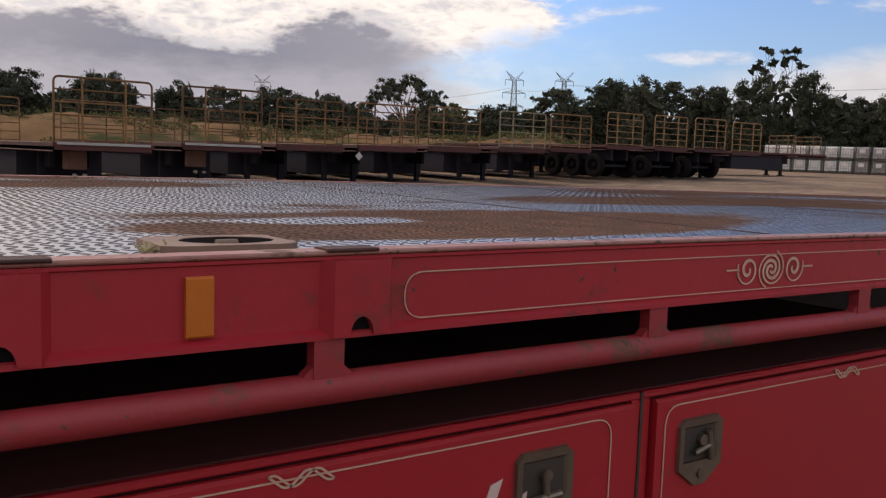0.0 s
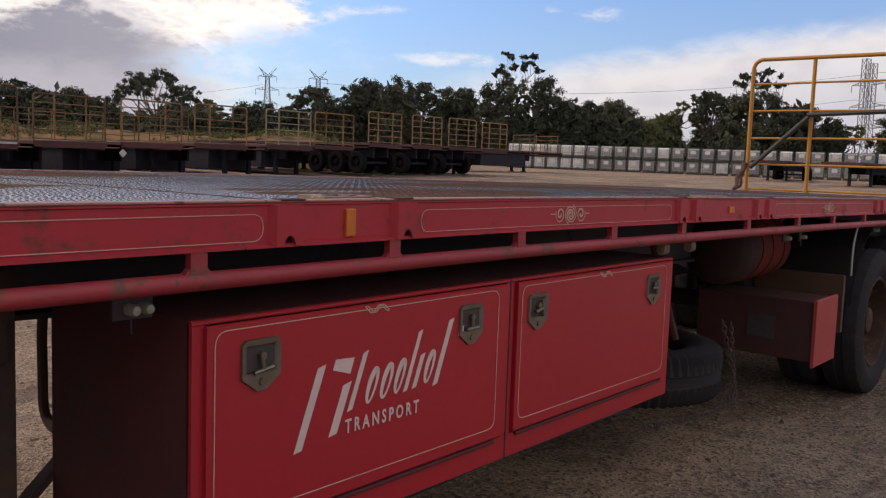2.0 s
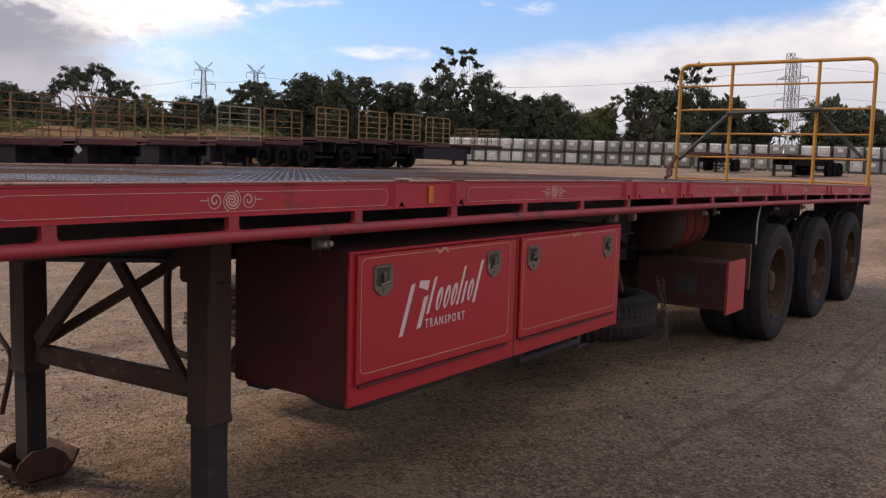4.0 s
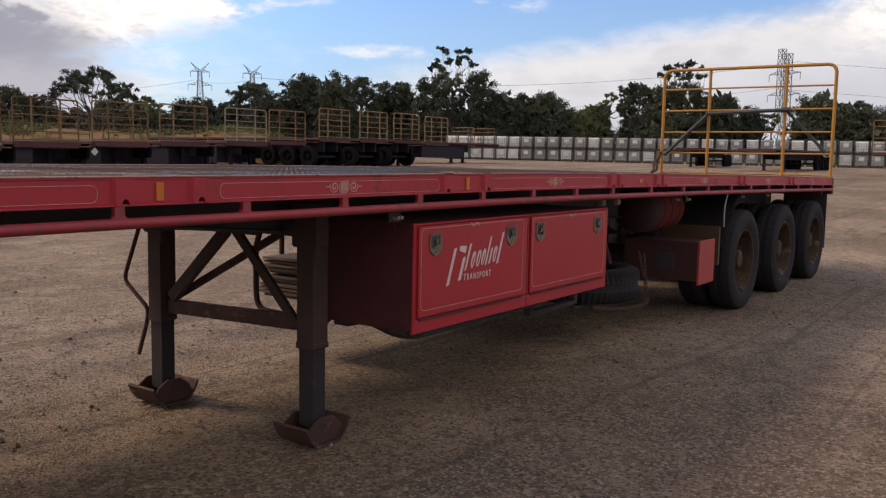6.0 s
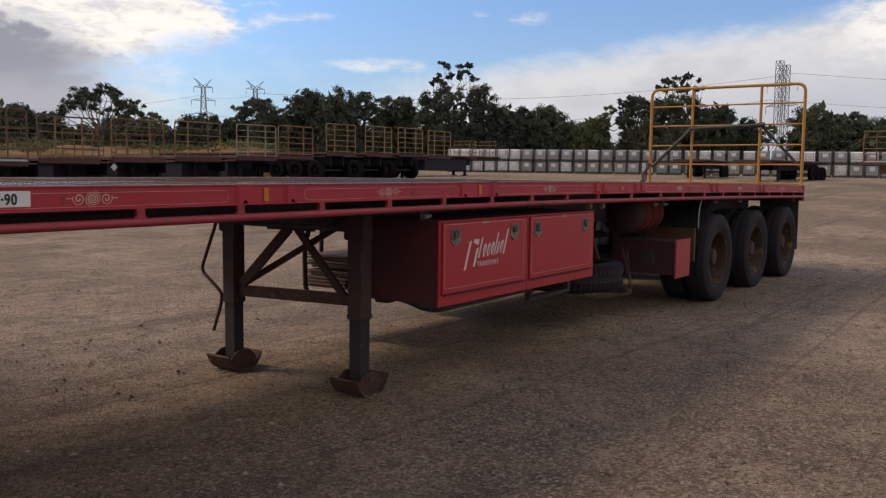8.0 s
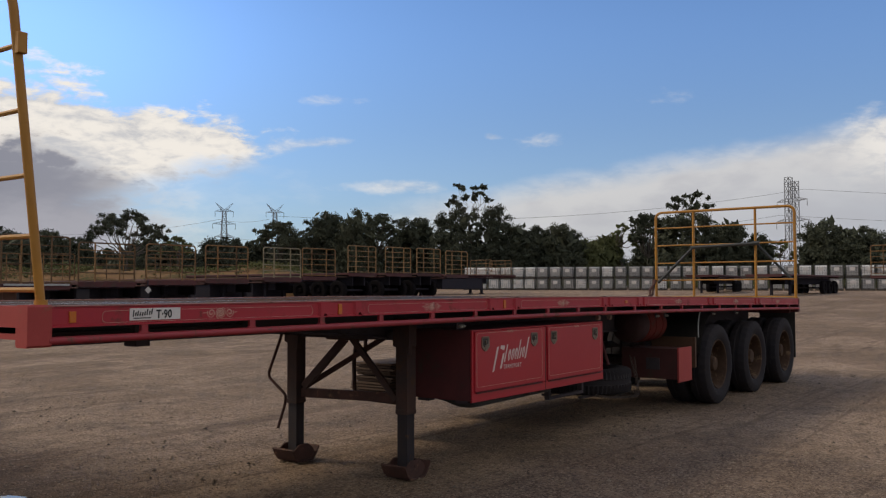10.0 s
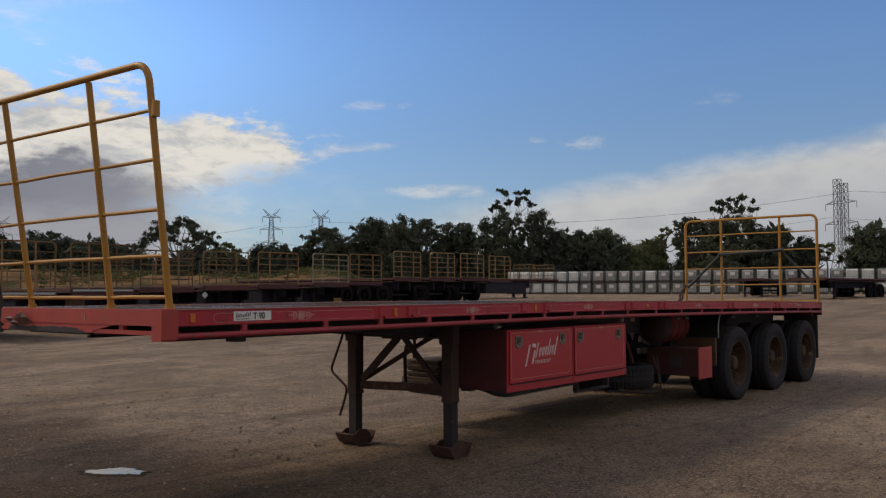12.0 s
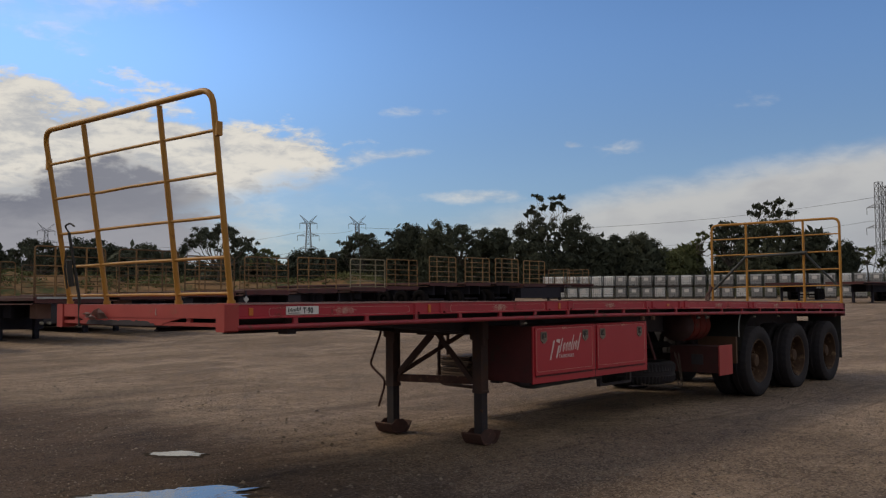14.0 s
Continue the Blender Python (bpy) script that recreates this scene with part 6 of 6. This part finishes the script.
# ---------------------------------------------------------------- vegetation
def leaf_cards(rng, centres, radii, flat, counts, leaf, skin):
    """Small pointed leaf cards about each centre, thickest near the skin of its puff and on its upper side."""
    idx = np.repeat(np.arange(len(centres)), counts)
    n = len(idx)
    d = rng.normal(size=(n, 3))
    d /= np.linalg.norm(d, axis=1)[:, None]
    d[:, 2] = np.where((d[:, 2] < -0.25) & (rng.uniform(size=n) < 0.7), -d[:, 2], d[:, 2])
    rad = radii[idx] * rng.uniform(skin, 1.0, n) ** 0.6 * rng.uniform(0.78, 1.22, n)
    p = centres[idx] + d * rad[:, None] * np.stack([np.ones(n), np.ones(n), flat[idx]], 1)
    u = rng.normal(size=(n, 3))
    u[:, 2] -= 0.9
    u /= np.linalg.norm(u, axis=1)[:, None]
    v = np.cross(u, rng.normal(size=(n, 3)))
    v /= np.linalg.norm(v, axis=1)[:, None]
    s = leaf * rng.uniform(0.6, 1.35, n)[:, None]
    return np.stack([p - u * s, p + v * s * 0.45, p + u * s, p - v * s * 0.45], 1).reshape(-1, 3)


def card_mesh(name, pts, mat):
    me = bpy.data.meshes.new(name)
    n = len(pts) // 4
    me.vertices.add(n * 4)
    me.vertices.foreach_set("co", np.asarray(pts, np.float32).ravel())
    me.loops.add(n * 4)
    me.loops.foreach_set("vertex_index", np.arange(n * 4, dtype=np.int32))
    me.polygons.add(n)
    me.polygons.foreach_set("loop_start", np.arange(0, n * 4, 4, dtype=np.int32))
    me.update(calc_edges=True)
    finish(me, mat, 0)
    return me


def gum_tree(seed, h, w, style, leafmat, label, cheap=False):
    """A gum tree h high with a crown 2w wide: tapered trunk, forking limbs, and rounded leaf puffs along the limbs."""
    rng = np.random.default_rng(seed)
    t = thing("gum_tree", (0, 0, 0), label, "tree", "gum trees beyond the yard")
    bm = bmesh.new()
    puffs = []                           # centre, radius, flatness

    def bough(p, q, r0, r1, bend=0.10):
        p, q = Vector(p), Vector(q)
        n = 4
        off = [Vector(rng.normal(size=3)) * bend * (q - p).length * 0.5 for _ in range(n + 1)]
        tube(bm, [p.lerp(q, k / n) + off[k] * math.sin(math.pi * k / n) for k in range(n + 1)], r0, 5, r1)

    def mass(top, base, wide, n, r0, r1, droop=0.42):
        """Puffs over a lumpy dome: steep sides, a rounded uneven top."""
        lobes = [(rng.uniform(-0.6, 0.6), rng.uniform(-0.6, 0.6), rng.uniform(0.90, 1.06)) for _ in range(5)]
        for _ in range(n):
            a, e = rng.uniform(0, 6.283), math.asin(rng.uniform(0, 1))
            cx, cy, k = lobes[rng.integers(0, 5)]
            k = 1.0 if rng.uniform() < 0.5 else k
            f = rng.uniform(0.80, 1.0)
            r = rng.uniform(r0, r1)
            x = wide * (0.82 * math.cos(a) * math.cos(e) ** droop * f + 0.22 * cx)
            y = wide * (0.82 * math.sin(a) * math.cos(e) ** droop * f + 0.22 * cy)
            z = base + (top * k - r * 0.7 - base) * math.sin(e) * f
            puffs.append(((x, y, z), r, rng.uniform(0.7, 0.95)))

    def limbs(fork, n, spread, z0, z1, r0, r1, extra):
        """Limbs from the fork, each ending in a puff or two, with bare wood between."""
        for k in range(n):
            a = 2.4 * k + rng.uniform(-0.6, 0.6)
            f = math.sqrt((k + 0.5) / n)
            c = Vector((math.cos(a) * spread * f, math.sin(a) * spread * f, z0 + (z1 - z0) * (1 - f * f * 0.8) * rng.uniform(0.85, 1.0)))
            knee = fork.lerp(c, 0.55) + Vector((0, 0, -0.04 * h))
            bough(fork, knee, 0.010 * h, 0.006 * h)
            bough(knee, c, 0.006 * h, 0.002 * h)
            r = rng.uniform(r0, r1)
            puffs.append((tuple(c), r, 0.72))
            for _ in range(extra):
                g = c + Vector((rng.normal() * r * 0.8, rng.normal() * r * 0.8, rng.uniform(-0.7, 0.35) * r))
                bough(knee.lerp(c, 0.7), g, 0.003 * h, 0.001 * h)
                puffs.append((tuple(g), r * rng.uniform(0.45, 0.75), 0.72))

    fork = Vector((rng.normal() * 0.03 * h, rng.normal() * 0.03 * h, h * {"mass": 0.30, "umbel": 0.38, "emergent": 0.60, "slim": 0.62}[style]))
    bough((0, 0, 0), fork, 0.022 * h, 0.012 * h, 0.05)
    core = None
    if style == "mass":
        n = int((26 + 6.5 * w * h ** 0.8) * (0.45 if cheap else 1.0))
        mass(h, 0.06 * h, w, n, *((0.8, 1.3) if cheap else (0.42, 0.95)))
        limbs(fork, 5, 0.55 * w, 0.6 * h, 0.96 * h, 0.4, 0.7, 1)
        core = (0.42 * h, 0.80 * w, 0.46 * h)
    elif style == "umbel":
        mass(0.50 * h, 0.05 * h, 0.85 * w, int(8 + 6 * w), 0.4, 0.75)
        limbs(fork, 20, 0.92 * w, 0.50 * h, 0.95 * h, 0.50, 0.85, 4)
    elif style == "emergent":
        mass(0.80 * h, 0.04 * h, w, int(70 + 30 * w), 0.40, 0.95)
        tufts = []
        for k in range(400):             # sparse tufts on thin leaders that stand out of the crown, none close to another
            a, f = rng.uniform(0, 6.283), math.sqrt(rng.uniform(0, 1))
            c = Vector((math.cos(a) * 0.52 * w * f, math.sin(a) * 0.52 * w * f, h * (0.76 + (0.215 - 0.16 * f * f) * rng.uniform(0.15, 1.0))))
            if len(tufts) < 20 and all((c - q).length > 0.98 for q in tufts):
                tufts.append(c)
                r = rng.uniform(0.24, 0.46)
                bough((c.x * 0.85, c.y * 0.85, 0.66 * h), c, 0.0026 * h, 0.0010 * h, 0.22)
                puffs.append((tuple(c), r, 0.6))
                for _ in range(2):
                    puffs.append((tuple(c + Vector((rng.normal() * 0.30, rng.normal() * 0.30, rng.uniform(-0.22, 0.12)))), r * rng.uniform(0.4, 0.7), 0.65))
        core = (0.32 * h, 0.76 * w, 0.38 * h)
    else:
        limbs(fork, 11, 0.9 * w, 0.52 * h, 0.96 * h, 0.22, 0.44, 2)
    c = np.array([p[0] for p in puffs])
    r = np.array([p[1] for p in puffs])
    fl = np.array([p[2] for p in puffs])
    c[:, 2] = np.maximum(c[:, 2], r * 0.5)
    cards = [leaf_cards(rng, c, r, fl, np.maximum(14, (190 * r ** 2 * (0.45 if cheap else 1.0) + 30)).astype(int), 0.20 if cheap else 0.112, 0.22),
             leaf_cards(rng, c, r * 0.62, fl, np.maximum(4, 13 * r ** 2).astype(int), 0.34, 0.0)]
    if core:                             # shaded inner foliage that closes the middle of the crown
        cards.append(leaf_cards(rng, np.array([(0, 0, core[0])]), np.array([core[1]]), np.array([core[2] / core[1]]), np.array([420]), 0.60, 0.05))
    part("trunk", bm, M["bark"], t, "bare forked limbs", smooth=60)
    place("crown", card_mesh("crown", np.concatenate(cards), leafmat), t)
    return t


random.seed(77)
KINDS = {"mass": (M["leaf"], "broad dark green gum tree with a dense lumpy crown"), "umbel": (M["leaf"], "dark gum tree with an open clumped crown and sky gaps"),
         "emergent": (M["leaf"], "tall gum tree with sparse tufts above a dark crown"), "slim": (M["leaf_light"], "slender pale gum tree with a sparse crown"),
         "pale": (M["leaf_light"], "low pale green gum tree")}
# bearing, half width and top in degrees as seen from the trailer, and the kind
ROW = [(84.2, 2.2, 4.2, "mass"), (80.0, 1.8, 4.2, "mass"), (75.3, 2.2, 4.35, "mass"), (71.0, 1.2, 4.0, "mass"), (68.2, 1.6, 3.7, "umbel"), (65.0, 1.9, 3.9, "mass"), (62.3, 1.9, 3.65, "mass"),
       (60.2, 1.0, 3.1, "mass"), (57.3, 2.3, 5.0, "umbel"), (54.1, 1.0, 3.6, "slim"), (51.2, 1.5, 3.35, "mass"), (49.3, 1.0, 3.1, "mass"), (47.6, 1.3, 4.5, "umbel"), (46.6, 0.9, 3.6, "mass"), (44.6, 1.35, 5.25, "mass"),
       (42.6, 1.3, 5.0, "mass"), (40.8, 1.0, 5.0, "umbel"), (38.6, 1.5, 4.85, "mass"), (34.9, 2.7, 7.4, "emergent"), (31.8, 1.2, 4.4, "mass"), (30.4, 1.0, 4.15, "mass"), (28.7, 1.5, 4.4, "mass"),
       (27.0, 1.0, 3.3, "pale"), (25.8, 1.0, 3.5, "pale"), (24.7, 0.75, 4.55, "slim"), (23.0, 1.0, 4.9, "umbel"), (20.4, 2.2, 6.65, "emergent"), (17.9, 0.9, 4.2, "mass"), (16.2, 0.8, 3.5, "mass"), (15.0, 0.8, 3.1, "slim"),
       (12.3, 1.4, 4.2, "mass"), (10.3, 1.5, 3.7, "mass"), (8.1, 1.6, 3.25, "mass"), (4.6, 2.2, 3.3, "mass")]


def plant(seed, b, d, hw, top, kind, cheap=False):
    x, y = 1.5 + d * math.cos(radians(b)), -2.0 + d * math.sin(radians(b))
    z = rise(x, y) - 0.1
    mat, label = KINDS[kind]
    ob = gum_tree(seed, 1.56 + d * math.tan(radians(top)) - z, 1.3 * d * math.tan(radians(hw)), "mass" if kind == "pale" else kind, mat, label, cheap)
    ob.matrix_basis = pose(x, y, z, 0, 0, random.uniform(0, 360))


for i, (b, hw, top, kind) in enumerate(ROW):
    plant(300 + i, b, random.uniform(96, 104), hw, top * (1.05 if kind in ("mass", "pale", "umbel") else 1.0), kind)
for i in range(30):                      # a lower rank behind that closes the gaps
    b = 89 - 2.75 * i + random.uniform(-0.7, 0.7)
    d, top = random.uniform(112, 124), random.uniform(2.5, 3.3)
    if not 12.6 < b < 16.4:              # the pylon stands in a gap of the trees
        plant(500 + i, b, d, 2.0, top, "mass", True)


def scrub():
    """Low scrub along the foot of the trees and on the mound."""
    rng = np.random.default_rng(55)
    cl = []
    for i in range(700):
        b, d = rng.uniform(6, 90), rng.uniform(88, 100)
        x, y = 2.6 + d * math.cos(radians(b)), -1.5 + d * math.sin(radians(b))
        r = rng.uniform(0.5, 1.3)
        cl.append(((x, y, rise(x, y) + r * 0.4), r, 0.7))
    for i in range(2600):               # grass tussocks, thickest on the crest
        b, d = rng.uniform(42, 89), 54.5 + 11 * rng.uniform(0, 1) ** 0.6
        x, y, z = mound_z(b, d)
        if noise.noise((x * 0.22, y * 0.22, 8)) + (d - 58) * 0.10 < rng.uniform(-0.10, 0.55):
            continue
        r = rng.uniform(0.16, 0.46)
        cl.append(((x, y, z + r * 0.25), r, 0.75))
    r = np.array([c[1] for c in cl])
    me = card_mesh("scrub", leaf_cards(rng, np.array([c[0] for c in cl]), r, np.array([c[2] for c in cl]), np.maximum(10, 140 * r ** 2).astype(int), 0.095, 0.2), M["bush"])
    tagged(new("scrub", me), "dry olive green scrub along the tree line", "scrub", "", "stuff")


scrub()


# ---------------------------------------------------------------- pylons and lines
def lattice(bm, p, q, r):
    tube(bm, [p, q], r, 4)


def pylon(h, base, arms, r, label, horns=True):
    """Square lattice tower with pointed arms; horned on top, or two flat-topped shafts side by side."""
    t = thing("lattice_pylon", (0, 0, 0), label, "pylon", "power pylons")

    def half(z):
        if horns:
            return base * (1 - z / h) ** 1.5 + 0.017 * h
        return 0.024 * h + base * max(0, 1 - z / (0.36 * h))

    def shaft(name, cx, top, bays):
        bm = bmesh.new()
        zs = [top * (1 - (1 - i / bays) ** 1.1) for i in range(bays + 1)]
        for a, b in zip(zs, zs[1:]):
            ha, hb = half(a), half(b)
            ca = [(cx - ha, -ha, a), (cx + ha, -ha, a), (cx + ha, ha, a), (cx - ha, ha, a)]
            cb = [(cx - hb, -hb, b), (cx + hb, -hb, b), (cx + hb, hb, b), (cx - hb, hb, b)]
            for k in range(4):
                lattice(bm, ca[k], cb[k], r)
                lattice(bm, ca[k], cb[(k + 1) % 4], r * 0.55)
                lattice(bm, ca[(k + 1) % 4], cb[k], r * 0.55)
                lattice(bm, cb[k], cb[(k + 1) % 4], r * 0.55)
        part(name, bm, M["pylon"], t, smooth=0)
    if horns:
        shaft("tower", 0, 0.905 * h, 12)
        for s in (-1, 1):
            bm = bmesh.new()
            z = 0.905 * h
            for y in (-1, 1):
                lattice(bm, (s * half(z), y * half(z), z), (s * 3.9, 0, h), r * 0.8)
                lattice(bm, (-s * half(z), y * half(z), z), (s * 3.9, 0, h), r * 0.6)
            part("horn", bm, M["pylon"], t, smooth=0)
    else:
        shaft("tower", -0.075 * h * 0.5, h, 12)
        shaft("tower", 0.075 * h * 0.5, 0.955 * h, 12)
    for z, w in arms:
        x0 = half(z) if horns else 0.05 * h
        for s in (-1, 1):
            bm = bmesh.new()
            for y in (-1, 1):
                lattice(bm, (s * x0, y * half(z), z), (s * w, 0, z + 0.2), r * 0.8)
                lattice(bm, (s * x0, y * half(z), z + 0.032 * h), (s * w, 0, z + 0.2), r * 0.6)
                for k in (0.3, 0.6):
                    lattice(bm, (s * (x0 + (w - x0) * k), y * half(z) * (1 - k), z + 0.2 * k), (s * (x0 + (w - x0) * k), y * half(z) * (1 - k), z + 0.032 * h * (1 - k) + 0.2 * k), r * 0.5)
            arm = part("cross_arm", bm, M["pylon"], t, smooth=0)
            bm = bmesh.new()
            tube(bm, [(s * w, 0, z + 0.2), (s * w, 0, z - 0.055 * h)], r * 0.7, 5)
            part("insulator", bm, M["brace"], arm, "dark hanging insulator string", smooth=0)
    return t


def spot(b, d):
    return 0.0 + d * math.cos(radians(b)), -2.0 + d * math.sin(radians(b))


far_pylon = pylon(40, 2.6, [(36.0, 4.0), (30.4, 5.0), (24.6, 4.2)], 0.14, "distant grey lattice power pylon with branching top")
near_pylon = pylon(33, 1.6, [(25.7, 5.9), (19.7, 6.2), (13.7, 5.9)], 0.11, "tall grey lattice pylon of two flat-topped shafts", horns=False)
FAR = [(127.5, 152.0, 0.50, 150), (119.1, 126.6, 0.44, 148), (*spot(66.2, 235), 0.50, 160)]
for i, (x, y, k, turn_) in enumerate(FAR):
    m = pose(x, y, 0.8, 0, 0, turn_) @ Matrix.Diagonal((k, k, k, 1))
    if i == 0:
        far_pylon.matrix_basis = m
    else:
        copy_thing(far_pylon, Matrix.Identity(4)).matrix_basis = m
x, y = 186.6, 45.7
near_pylon.matrix_basis = pose(x, y, 1.5, 0, 0, 240) @ Matrix.Diagonal((0.69, 0.69, 0.69, 1))


def wire(p, q, sag, r):
    bm = bmesh.new()
    p, q = Vector(p), Vector(q)
    tube(bm, [p.lerp(q, t) - Vector((0, 0, sag * 4 * t * (1 - t))) for t in [i / 24 for i in range(25)]], r, 4)
    ob = part("power_line", bm, M["pylon"], None, "thin grey overhead power line in a shallow sag", smooth=0)
    tagged(ob, "", "power line", "overhead power lines")


(bx, by), (cx, cy), (lx, ly) = [f[:2] for f in FAR]
for z0_, z1_, o in ((21.4, 16, -1.7), (16.6, 12, 1.7), (11.8, 8, -1.7)):
    wire((x + o, y + o * 1.7, z0_), (cx + o * 0.5, cy, z1_), 3, 0.034)
    wire((x + o, y + o * 1.7, z0_), (x + 150, y - 260, z0_ + 2), 6, 0.034)
for z1_, o in ((17, -2), (13.2, 2.3), (9, -2)):
    wire((bx + o * 0.7, by, z1_), (lx + o, ly, z1_), 3, 0.03)
    wire((cx + o * 0.7, cy, z1_ * 0.9), (bx + o * 0.7, by, z1_), 0.6, 0.03)
